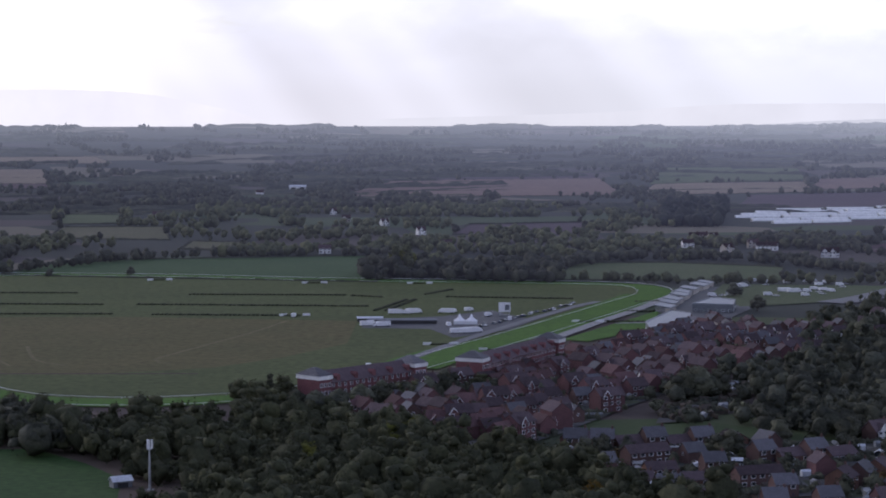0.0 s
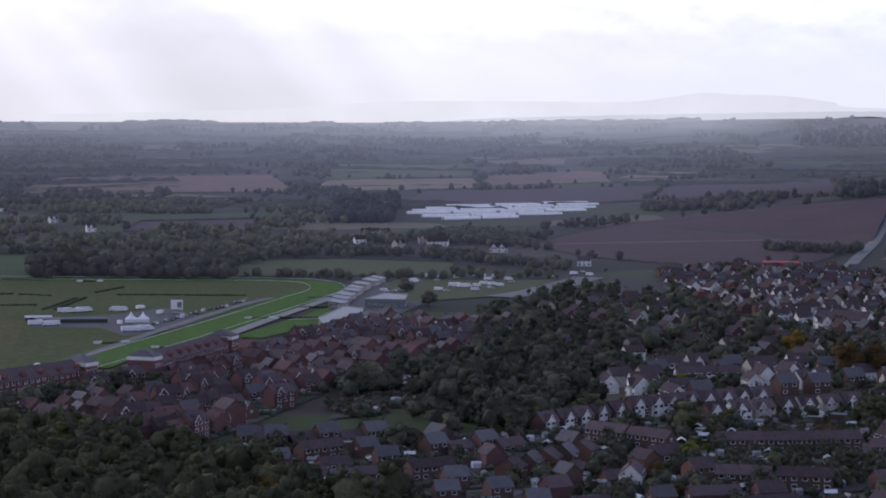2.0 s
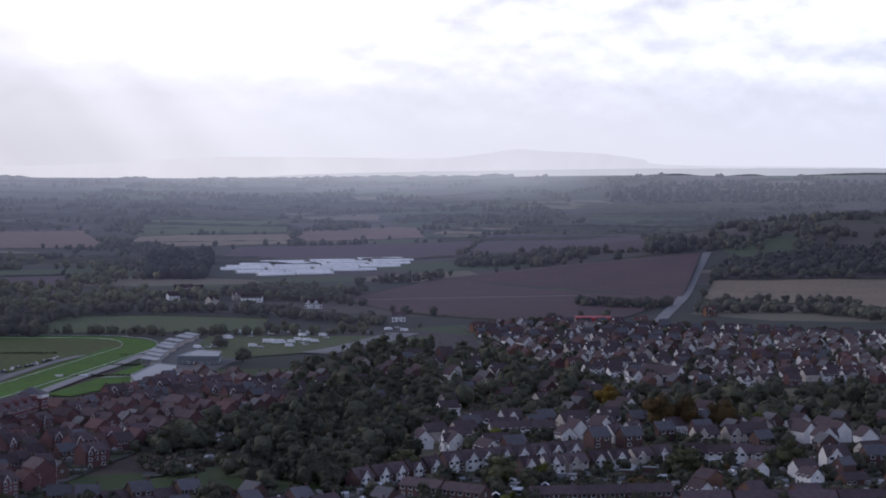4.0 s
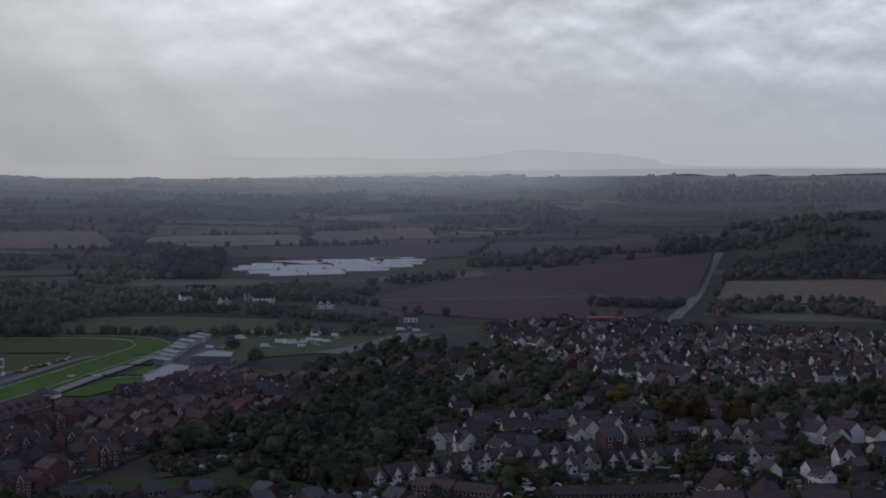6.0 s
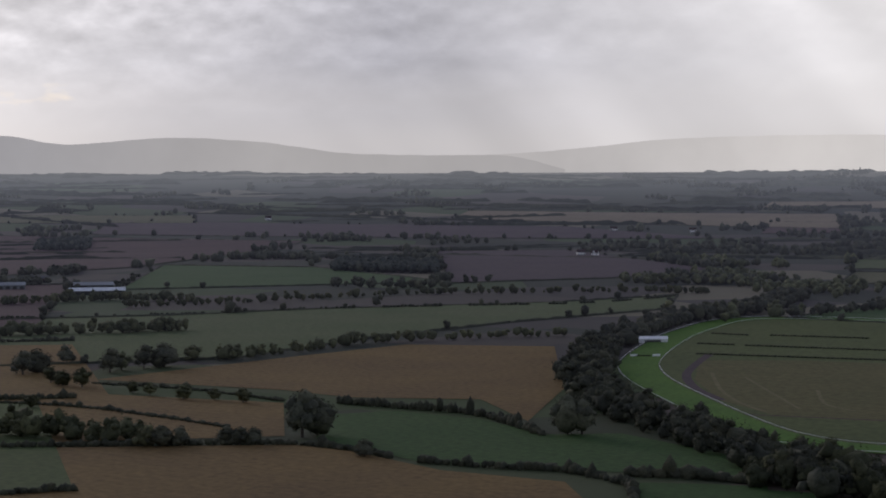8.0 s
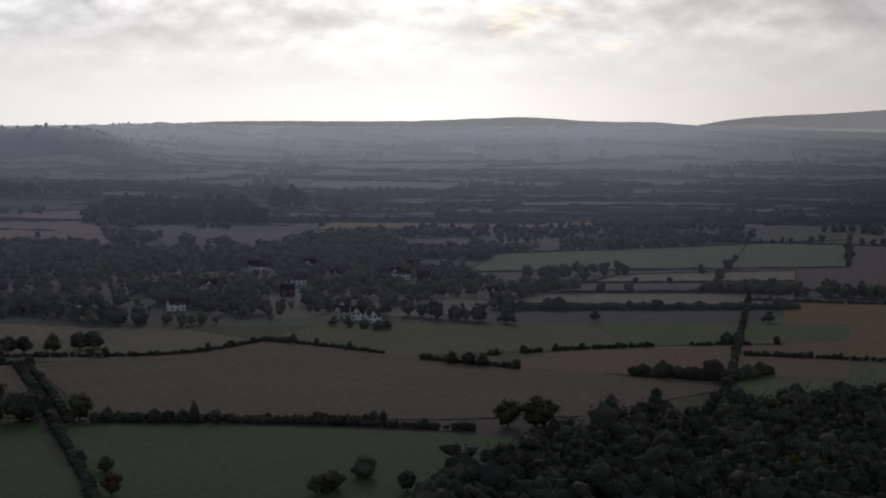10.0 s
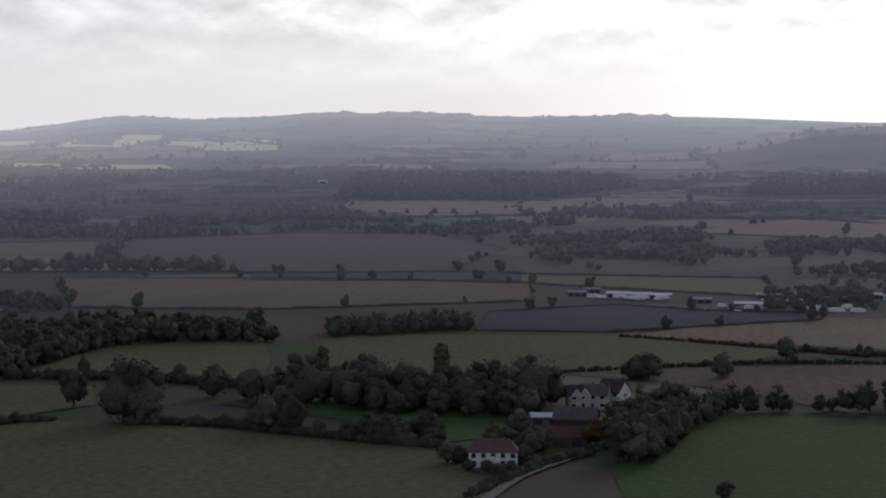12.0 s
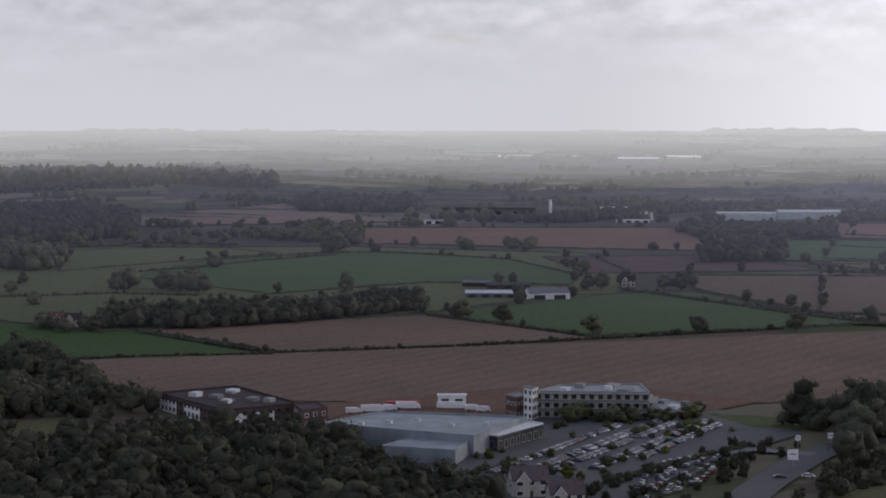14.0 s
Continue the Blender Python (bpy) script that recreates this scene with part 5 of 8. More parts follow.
hedge((-939, 355), (-918, 408), (-882, 480), (-914, 553), h=2)
hedge((-879, 395), (-781, 360), (-699, 328), (-605, 293), (-519, 259), h=2.4)
hedge((-877, 400), (-779, 365), (-696, 334), h=2.4)
hedge((-993, 776), (-943, 854), (-892, 935), h=4, w=5)
hedge((-880, 187), (-895, 231), (-905, 308), (-887, 397), h=2)
hedge((-1035, 262), (-995, 302), (-962, 328), (-925, 358), h=2, material="hedge_brown")
hedge((-954, 337), (-925, 369), (-900, 398), h=2.5)
hedge((-698, 348), (-675, 375), (-630, 432), h=2.6)
belt("row of dark trees beside the pasture", (-753, 231), (-746, 254), (-742, 277), (-728, 302), (-710, 324), width=9, h=(10, 16), material="leaf_dark", keep=0.85)
tree("dark", 12, (-923.4, 316.0), (-858.6, 226.4), (-855.4, 223.0), (-857.7, 230.0), (-860.2, 264.8))
wood("dark trees round the farm", (-665, 161), (-734, 183), (-756, 206), (-745, 231), (-700, 201), (-644, 176), space=8, h=(9, 14), material="leaf_dark")
wood("dark trees round the farm", (-791, 90), (-811, 146), (-814, 174), (-784, 177), (-745, 151), (-767, 87), space=9, h=(12, 19), material="leaf_dark")
tree("dark", 13, (-638.4, 167.4), (-643.4, 163.9), (-645.2, 173.1), group="farm trees")
tree("dark", 7, (-643.0, 129.9), (-687.3, 133.0), (-646.9, 108.7), (-647.5, 105.2), (-569.3, 176.3), group="farm trees")
tree("rust", 9, (-695.3, 170.9), (-676.8, 162.4), group="farm trees")
# woods between the mast and the farm
wood("long dark wood across the fields", (-621, -169), (-682, -174), (-713, -147), (-735, -117), (-834, -97), (-890, -60), (-1032, -5), (-1041, 80), (-1094, 72), (-1116, -12), (-1066, -72), (-936, -122), (-846, -157), (-812, -183), (-780, -212), space=9.5, h=(9, 16), material="leaf_dark")
wood("dark copse beside the fields", (-1004, -222), (-1043, -211), (-1035, -135), (-967, -129), (-962, -189), space=7.5, h=(6, 9), material="leaf_dark")
wood("dark copse", (-1311, -115), (-1363, -112), (-1295, -40), (-1231, -36), space=8, h=(6, 9), material="leaf_dark")
belt("row of tall dark trees", (-810, 56), (-804, 80), (-796, 115), (-780, 157), width=20, h=(13, 22), material="leaf_dark")
tree("poplar", 27, (-800.1, 78.7), (-794.0, 126.3))
tree("dark", 23, (-760.0, -0.7), (-760.0, 5.8), group="great field trees")
tree("dark", 15, (-827.2, 36.4), (-730.3, 50.2), (-721.5, 59.8), (-803.7, -20.2))
wood("dark copse in a field corner", (-1051, 102), (-1106, 116), (-1123, 194), (-1086, 197), space=8, h=(8, 11), material="leaf_dark")
wood("dark copse beside the pasture", (-700, 74), (-719, 84), (-707, 111), (-687, 109), space=6, h=(8, 11), material="leaf_dark")
hedge((-690, -142), (-717, -100), (-758, -54), (-767, -29), h=3, w=4)
hedge((-752, 3), (-743, 36), (-708, 71), (-680, 106), h=3.5, w=4)
hedge((-903, -51), (-888, 3), (-850, 56), h=4, w=4)
hedge((-1162, -329), (-1178, -231), (-1193, -166), (-1231, -59), h=1.6)
hedge((-1505, -425), (-1515, -276), (-1517, -181), h=1.8)
belt("field trees before the far plain", (-1625, -272), (-1575, -205), (-1577, -147), (-1590, -85), (-1592, -13), (-1570, 76), width=18, h=(10, 16), keep=0.75, material="leaf_dark")
belt("field trees round the white farm", (-1731, -397), (-1694, -342), (-1681, -277), width=18, h=(9, 13), material="leaf_dark")
wood("dark plantation under the hill", (-2912, 309), (-3075, 356), (-3103, 637), (-2852, 586), space=10, h=(12, 16), material="leaf_deep")
wood("dark woods on the plain", (-2409, -652), (-2748, -617), (-2823, -311), (-2384, -33), (-2278, -251), space=13, h=(10, 17), material="leaf_deep", keep=0.8)
# round the supermarket
field("rough grass clearing in the wood", "dull", (-537, -437), (-588, -478), (-612, -465), (-603, -434), (-563, -421), (-542, -426), name="clearing")
wood("dark trees at the corner of the ploughed field", (-709, -576), (-709, -557), (-677, -517), (-636, -468), (-631, -440), (-655, -455), (-674, -492), (-736, -559), (-775, -602), (-775, -630), space=7, h=(8, 13), material="leaf_dark")
wood("dark wood beyond the fields", (-1525, -1238), (-1552, -1184), (-1700, -1207), (-1973, -1390), (-2218, -1654), (-2085, -1673), (-2033, -1649), space=10, h=(12, 18), material="leaf_deep")
wood("dark wooded rise beyond the fields", (-2435, -1974), (-2518, -1888), (-2623, -1845), (-2618, -1694), (-2656, -1615), (-2788, -1689), (-2788, -1904), (-2657, -2155), space=15, h=(14, 22), material="leaf_deep")
wood("dark wood on the plain", (-2322, -1381), (-2285, -1260), (-2355, -1205), (-2547, -1303), (-2497, -1480), space=10, h=(11, 17), material="leaf_deep")
wood("dark copse in the fields", (-1242, -1008), (-1234, -969), (-1274, -974), (-1374, -1050), (-1387, -1126), space=8, h=(12, 19), material="leaf_dark")
wood("dark copse in the fields", (-1568, -543), (-1611, -489), (-1730, -525), (-1698, -586), space=8, h=(12, 17), material="leaf_dark")
hedge((-1242, -900), (-1334, -884), (-1428, -880), (-1520, -866), h=1.8)
hedge((-1037, -842), (-1068, -811), (-1092, -792), (-1103, -732), h=2)
hedge((-1488, -1149), (-1543, -1118), (-1597, -1117), (-1612, -1024), h=2)
hedge((-894, -632), (-876, -588), (-842, -515), h=1.8)
hedge((-1278, -499), (-1214, -415), (-1158, -346), (-1117, -281), h=1.8)
tree("dark", 15, (-1091.2, -570.0), (-1166.9, -655.7), (-1072.4, -581.7), (-1176.7, -785.3), (-1123.3, -740.7), (-1143.4, -786.3), (-1132.6, -807.0), (-1116.2, -754.9))
wood("dense dark wood before the supermarket", (-600, -510), (-634, -474), (-599, -427), (-594, -407), (-611, -374), (-606, -350), (-590, -330), (-558, -296), (-519, -241), (-479, -223), (-414, -353), space=9, h=(8, 14), material="leaf_dark")
wood("dark wood beside the ploughed field", (-662, -562), (-676, -532), (-652, -484), (-631, -472), (-600, -510), space=7, h=(7, 11), material="leaf_dark")
wood("dense dark trees beside the road", (-708, -214), (-731, -209), (-772, -159), (-725, -149), (-707, -190), space=8, h=(12, 17), material="leaf_dark")
wood("dark trees beside the road", (-633, -173), (-669, -160), (-697, -122), (-642, -112), (-622, -149), (-566, -160), (-564, -168), space=7, h=(4, 8), material="leaf_dark")
wood("dense dark strip of wood between the fields", (-899, -660), (-916, -615), (-967, -584), (-1023, -564), (-1077, -553), (-1120, -575), (-1068, -589), (-1020, -617), (-965, -648), (-945, -688), space=6, h=(10, 15), material="leaf_dark")
wood("dark rectangular plantation", (-2002, -722), (-2144, -763), (-2097, -580), (-1952, -535), space=7, h=(10, 12), material="leaf_deep")
belt("copse in the fields", (-1596, -550), (-1614, -521), (-1627, -494), width=14, h=(8, 11), material="leaf_dark")
wood("dark woods on the far fields", (-1568, -1330), (-1864, -1512), (-2111, -1503), (-1720, -1218), (-1580, -1213), space=10, h=(9, 14), material="leaf_deep")
wood("dark woods far off", (-2277, -1929), (-2596, -1991), (-3053, -1938), (-2900, -1774), (-2519, -1772), space=14, h=(9, 14), material="leaf_deep")
wood("dark woods far off", (-2271, -1346), (-2476, -1439), (-2565, -1326), (-2322, -1196), space=10, h=(12, 17), material="leaf_deep")
belt("woods round the factory", (-2163, -1030), (-2183, -928), (-2357, -925), (-2537, -875), (-2721, -814), (-2745, -630), width=30, h=(10, 16), material="leaf_dark")
tree("dark", 11, (-1614.9, -1103.6), (-1606.0, -1081.2), (-1640.3, -1058.2), (-1681.6, -1022.5), (-1676.5, -984.1), (-1664.6, -924.2), (-1658.9, -858.8), (-1684.0, -751.3), (-1340.8, -873.1))
tree("dark", 20, (-1541.6, -881.8), (-1537.9, -872.2))
tree("dark", 15, (-1105.8, -798.6), (-1129.3, -772.0), (-1136.8, -761.0))
tree("oak", 11, (-1043.0, -507.7), (-1031.1, -476.8), (-988.7, -403.9), (-1062.4, -314.5), (-1136.8, -638.8), (-1067.2, -557.5), (-1036.7, -571.9))
tree("dark", 13, (-1268.6, -522.6), (-1272.2, -513.6), (-1291.3, -475.4), (-1295.2, -464.6))
tree("dark", 9, (-886.7, -690.8), (-879.6, -680.3), (-891.0, -665.3), (-884.1, -654.5), (-896.5, -657.9), (-871.9, -664.1), (-1003.4, -788.2), (-1066.6, -856.6), (-1127.7, -895.5), group="farm trees")
hedge((-889, -627), (-861, -568), (-836, -512), h=1.8)
hedge((-836, -512), (-895, -455), (-970, -396), (-1041, -342), (-1108, -284), (-1074, -198), h=1.6)
hedge((-1048, -533), (-1014, -466), (-978, -399), h=1.6)
hedge((-1268, -481), (-1214, -418), (-1177, -351), (-1128, -287), h=2)
hedge((-760, -587), (-795, -560), (-832, -510), h=1.6)
hedge((-1409, -923), (-1477, -904), (-1571, -855), (-1534, -704), h=1.8)

wood("dark wooded ridge far off", (1315, 3837), (1514, 4080), (1654, 4103), (1789, 3985), (2034, 3920), (2227, 3804), (2046, 3493), space=19, h=(9, 14), material="leaf_deep", keep=0.85)
wood("dark woods on the far hill", (-3870, 1365), (-4053, 1585), (-4127, 1805), (-3969, 2079), (-3656, 2115), (-3583, 1814), (-3649, 1475), space=34, h=(8, 12), material="leaf_deep", keep=0.5)
wood("dark wooded rise under the hills", (-2873, 1019), (-3064, 1124), (-2796, 1274), (-2678, 1260), space=13, h=(12, 17), material="leaf_deep")
wood("dark plantation under the hill", (-2951, 313), (-3401, 395), (-3254, 805), (-3042, 793), (-2900, 631), (-2892, 460), space=12, h=(10, 14), material="leaf_deep")
wood("dark plantation under the hill", (-2882, 914), (-3241, 1078), (-3163, 1352), (-2783, 1262), (-2808, 1057), space=12, h=(10, 14), material="leaf_deep")


def far_hedgerows(h0, h1, n):
    """Hedges and thin woods drawn across the far plain: uneven ridges of foliage, past counting."""
    s = Shape()
    for _ in range(n):
        d = 1 / RNG.uniform(1 / 4650, 1 / 2500)
        head = RNG.uniform(h0, h1)
        p = Vector(polar(head, d))
        if any(in_field(p.x * q, p.y * q) or any(inside(k, p.x * q, p.y * q) for k in KEEP) for q in (1.0, 1.03, 1.06, 1.09)):
            continue
        a = radians(head) + RNG.normal(0, 0.3)
        step = Vector((math.cos(a), math.sin(a))) * 13
        m = int(RNG.integers(5, 34))
        tall = RNG.uniform(2.0, 4.0) if d < 3100 else RNG.uniform(2.5, 7.5)
        back = Vector((-step.y, step.x)) / 13 * RNG.uniform(3, 14)
        k = len(s.v)
        for i in range(m + 1):
            q = p + step * i + Vector((RNG.uniform(-3, 3), RNG.uniform(-3, 3)))
            if q.length > 4760:
                q = q * (4760 / q.length)
            z = terrain(q.x, q.y)
            top = z + tall * (0.15 if i in (0, m) else RNG.uniform(0.5, 1.25))
            s.v += [(q.x, q.y, z - 1), (q.x + back.x * 0.4, q.y + back.y * 0.4, top), (q.x + back.x, q.y + back.y, z - 1)]
        for i in range(m):
            j = k + 3 * i
            s.f += [(j, j + 3, j + 4, j + 1), (j + 1, j + 4, j + 5, j + 2)]
            s.m += [0, 0]
    tagged(new("hedgerow", s.mesh("hedgerow", M["far_leaf_dark"], smooth=True)), "dark hedges and thin woods across the far plain", "hedge", kind="stuff")


far_hedgerows(-28, 16, 700)
far_hedgerows(16, 60, 450)
far_hedgerows(60, 131, 800)

# ---- houses ----
def put(ob, x, y, turn=0.0, k=1.0, z=None):
    ob.matrix_basis = Matrix.Translation((x, y, terrain(x, y) if z is None else z)) @ pose(0, 0, 0, 0, 0, turn) @ Matrix.Diagonal((k, k, k, 1))
    return ob


WINDOW = {}


def window_mesh(w, h, frame_mat):
    """A window with a frame and a set-back pane, facing -y."""
    key = (w, h, frame_mat)
    if key not in WINDOW:
        s = Shape()
        t = 0.16
        o = [(-w / 2, 0), (w / 2, 0), (w / 2, h), (-w / 2, h)]
        i = [(-w / 2 + t, t), (w / 2 - t, t), (w / 2 - t, h - t), (-w / 2 + t, h - t)]
        s.v = [(x, 0.05, z) for x, z in o] + [(x, -0.07, z) for x, z in o] + [(x, -0.07, z) for x, z in i] + [(x, -0.01, z) for x, z in i]
        for ring in (0, 4, 8):
            s.f += [(ring + k, ring + (k + 1) % 4, ring + 4 + (k + 1) % 4, ring + 4 + k) for k in range(4)]
        s.f.append((12, 13, 14, 15))
        s.m = [0] * 12 + [1]
        WINDOW[key] = s.mesh("window", M[frame_mat], M["glass"])
    return WINDOW[key]


HOUSES = {}
KINDS = {
    # length, depth, eaves, rise, wall, roof, chimneys, front gable, bay, storeys
    "estate": (9.5, 8.0, 5.2, 3.2, "brick", "tile", 1, 0, 2), "estate_gable": (10.5, 8.0, 5.2, 3.4, "brick", "tile_red", 1, 3.4, 2),
    "estate_brown": (8.5, 7.5, 5.2, 3.2, "brick_brown", "slate", 1, 0, 2), "town_house": (11.5, 8.5, 7.6, 3.2, "brick", "tile", 2, 3.6, 3),
    "white_gable": (8.8, 7.5, 4.9, 3.6, "render", "tile", 1, 4.4, 2), "white_cottage": (11.0, 7.0, 4.6, 3.2, "render", "tile", 2, 0, 2),
    "half_white": (8.8, 7.5, 4.9, 3.6, "brick_brown", "tile", 1, 4.4, 2),
    "cream": (10.0, 8.0, 5.0, 3.2, "render_cream", "tile", 1, 3.6, 2), "terrace": (18.0, 7.5, 5.0, 2.6, "brick_brown", "tile", 2, 0, 2),
    "bungalow": (12.0, 8.0, 2.7, 2.6, "brick_orange", "tile", 1, 0, 1), "orange": (8.5, 9.0, 5.0, 3.0, "brick_orange", "tile", 1, 0, 2),
    "red": (9.0, 8.0, 5.2, 3.2, "brick_orange", "tile_red", 1, 3.4, 2)}
HOUSE_LABELS = {
    "estate": "red brick house with a brown tiled roof", "estate_gable": "red brick house with a front gable and red tiles", "estate_brown": "brown brick house with a grey slate roof",
    "town_house": "three-storey red brick town house", "white_gable": "white rendered house with a steep front gable", "white_cottage": "long white rendered cottage with brown tiles",
    "half_white": "brown brick house with a white rendered front gable",
    "cream": "cream rendered house with a brown tiled roof", "terrace": "long brown brick terrace with a tiled roof", "bungalow": "orange brick bungalow with a low roof",
    "orange": "orange brick house with its gable end showing", "red": "orange-red brick house with red roof tiles"}


def house_proto(kind):
    L, W, H, rise, wall, roof, chim, gable, storeys = KINDS[kind]
    h = new("house")
    s = Shape().box(-L / 2, -W / 2, -0.3, L / 2, W / 2, H).prism(-L / 2, L / 2, -W / 2, W / 2, H + 0.002, H + rise)
    if gable:
        gx = -L / 2 + gable * 0.75
        front = Shape() if kind == "half_white" else s
        front.box(gx - gable / 2, -W / 2 - 0.9, -0.3, gx + gable / 2, -W / 2 - 0.002, H).prism(gx - gable / 2, gx + gable / 2, -W / 2 - 0.9, 0, H + 0.004, H + gable * 0.62, along="y")
    part("wall", s, M[wall], h)
    if kind == "half_white":
        part("gable", front, M["render"], h, "white rendered gable")
    part("roof", Shape().pitched(-L / 2, L / 2, -W / 2, W / 2, H, H + rise), M[roof], h)
    if gable:
        part("roof", Shape().pitched(gx - gable / 2, gx + gable / 2, -W / 2 - 0.9, 0, H, H + gable * 0.62, along="y", over=0.3), M[roof], h)
        # white boards along the gable
        b = Shape()
        k = gable * 0.62 / (gable / 2)
        for sx in (-1, 1):
            x0, x1 = gx + sx * (gable / 2 + 0.3), gx
            z0, z1 = H - 0.3 * k, H + gable * 0.62
            b.add([(x0, -W / 2 - 1.24, z0 - 0.1), (x1, -W / 2 - 1.24, z1 - 0.1), (x1, -W / 2 - 1.24, z1 + 0.28), (x0, -W / 2 - 1.24, z0 + 0.28),
                   (x0, -W / 2 - 1.18, z0 - 0.1), (x1, -W / 2 - 1.18, z1 - 0.1), (x1, -W / 2 - 1.18, z1 + 0.28), (x0, -W / 2 - 1.18, z0 + 0.28)],
                  [(0, 1, 2, 3), (7, 6, 5, 4), (0, 4, 5, 1), (2, 6, 7, 3)])
        part("bargeboard", b, M["white"], h, "white painted gable boards")
    for i in range(chim):
        x = (-1 if i else 1) * (L / 2 - 0.6)
        stack = part("chimney", Shape().box(x - 0.4, -0.35, H + rise - 0.9, x + 0.4, 0.35, H + rise + 1.0), M["brick_brown"], h)
        part("chimney_pot", Shape().tube(x, 0, H + rise + 1.0, H + rise + 1.4, 0.17, 0.13), M["brick_orange"], stack)
    n = max(2, round(L / 3.4))
    for st in range(storeys):
        for i in range(n):
            x = -L / 2 + L * (i + 0.5) / n
            z = 0.9 + 2.6 * st
            if st == 0 and i == n // 2:
                part("door", Shape().box(x - 0.5, -W / 2 - 0.06, 0, x + 0.5, -W / 2 + 0.02, 2.1), M["door"], h)
                continue
            y = -W / 2 - (0.91 if gable and abs(x - gx) < gable / 2 else 0.01)
            part("window", window_mesh(2.0, 1.45, "white"), None, h, at=pose(x, y, z))
    part("window", window_mesh(1.1, 1.2, "white"), None, h, at=pose(L / 2 + 0.01, 0, 0.9 + 2.6 * (storeys - 1), 0, 0, 90))
    return h


def house(kind, xy, turn, group="houses", k=1.0):
    x, y = xy
    if kind not in HOUSES:
        HOUSES[kind] = tagged(house_proto(kind), HOUSE_LABELS[kind], "house", group)
        return put(HOUSES[kind], x, y, turn, k)
    ob = copy_thing(HOUSES[kind], Matrix.Identity(4))
    ob["group"] = group
    return put(ob, x, y, turn, k)


class Joined:
    """Distant houses past counting, gathered into one mesh."""

    def __init__(self):
        self.s, self.mats = Shape(), []

    def house(self, kind, xy, turn, k):
        if kind not in HOUSES:
            house(kind, xy, turn, "town houses", k)
            return
        m = Matrix.Translation((*xy, terrain(*xy))) @ pose(0, 0, 0, 0, 0, turn) @ Matrix.Diagonal((k, k, k, 1))
        for o in HOUSES[kind].children:
            if o.name.startswith("chimney"):
                continue
            t = m @ o.matrix_basis
            base = len(self.s.v)
            self.s.v.extend((t @ v.co)[:] for v in o.data.vertices)
            for f in o.data.polygons:
                mt = o.data.materials[f.material_index]
                if mt not in self.mats:
                    self.mats.append(mt)
                self.s.f.append(tuple(i + base for i in f.vertices))
                self.s.m.append(self.mats.index(mt))

    def done(self, label):
        tagged(new("town_houses", self.s.mesh("town_houses", *self.mats)), label, "houses", kind="stuff")


PLOTS = []


def free(x, y, r):
    if any((x - a) ** 2 + (y - b) ** 2 < (r + c) ** 2 for a, b, c in PLOTS):
        return False
    PLOTS.append((x, y, r))
    return True


def row(kinds, a, b, n, turn=None, group="terrace houses", jitter=0.6):
    """n houses along a line; by default they face square to it, towards the camera."""
    a, b = Vector(a), Vector(b)
    d = b - a
    ang = math.degrees(math.atan2(d.y, d.x)) if turn is None else turn
    m = a.lerp(b, 0.5)
    if turn is None and (Matrix.Rotation(radians(ang), 2) @ Vector((0, -1))).dot(-m) < 0:
        ang += 180
    for i in range(n):
        p = a.lerp(b, (i + 0.5) / n)
        PLOTS.append((p.x, p.y, 5.0))
        house(kinds[i % len(kinds)], (p.x + RNG.uniform(-jitter, jitter), p.y + RNG.uniform(-jitter, jitter)), ang, group, 0.9)


def estate(kinds, space, base, group, *pts, keep=0.9, joined=None, size=1.0):
    """Houses packed into an outline, squared to a few street lines."""
    poly = list(pts)
    xs, ys = [p[0] for p in poly], [p[1] for p in poly]
    y = min(ys)
    i = 0
    while y < max(ys):
        x = min(xs) + (i % 2) * space * 0.4
        while x < max(xs):
            px, py = x + RNG.uniform(-2, 2), y + RNG.uniform(-2, 2)
            if inside(poly, px, py) and RNG.uniform() < keep and free(px, py, space * 0.40):
                patch = noise.noise((px / 70, py / 70, 1.3))
                turn = base + (90 if patch > 0.05 else 0) + RNG.uniform(-8, 8) + (180 if RNG.uniform() < 0.25 else 0)
                kind, k = kinds[int(RNG.integers(0, len(kinds)))], RNG.uniform(0.92, 1.05) * size
                d = math.hypot(px, py)
                CLEAR.extend((px * (1 - back / d), py * (1 - back / d), 5.5 ** 2) for back in (0, 9))
                if joined:
                    joined.house(kind, (px, py), turn, k)
                else:
                    house(kind, (px, py), turn, group, k)
            x += space
        y += space * 1.15
        i += 1


def garden_trees(n, h, kinds, *pts, group="garden trees", joined=""):
    poly = list(pts)
    xs, ys = [p[0] for p in poly], [p[1] for p in poly]
    made, bunch = 0, Lumps()
    for _ in range(n * 12):
        x, y = RNG.uniform(min(xs), max(xs)), RNG.uniform(min(ys), max(ys))
        if made < n and inside(poly, x, y) and free(x, y, 1.6):
            if joined:
                crown(bunch, x, y, terrain(x, y), RNG.uniform(*h), math.hypot(x, y))
            else:
                tree(kinds[int(RNG.integers(0, len(kinds)))], RNG.uniform(*h), (x, y), group=group)
            made += 1
    if joined:
        tagged(new("garden_trees", bunch.mesh("garden_trees", M["leaf_dark"])), joined, "trees", kind="stuff")


# streets and yards under the houses
field("tarmac streets and small gardens", "garden", (-39, 747), (-22, 824), (16, 856), (58, 950), (91, 1020), (142, 1095), (163, 1023), (150, 916), (98, 826), (74, 776), (43, 707), (22, 668), (-3, 668), name="streets")
field("streets and gardens of the town", "garden", (390, 1432), (471, 1466), (540, 1416), (593, 1347), (725, 1249), (549, 944), (463, 976), (364, 970), (354, 1079), (343, 1192), name="streets")
field("streets and gardens of the near terraces", "garden", (35, 667), (86, 691), (138, 686), (195, 714), (248, 740), (301, 754), (431, 740), (274, 470), (62, 520), (49, 586), name="streets")

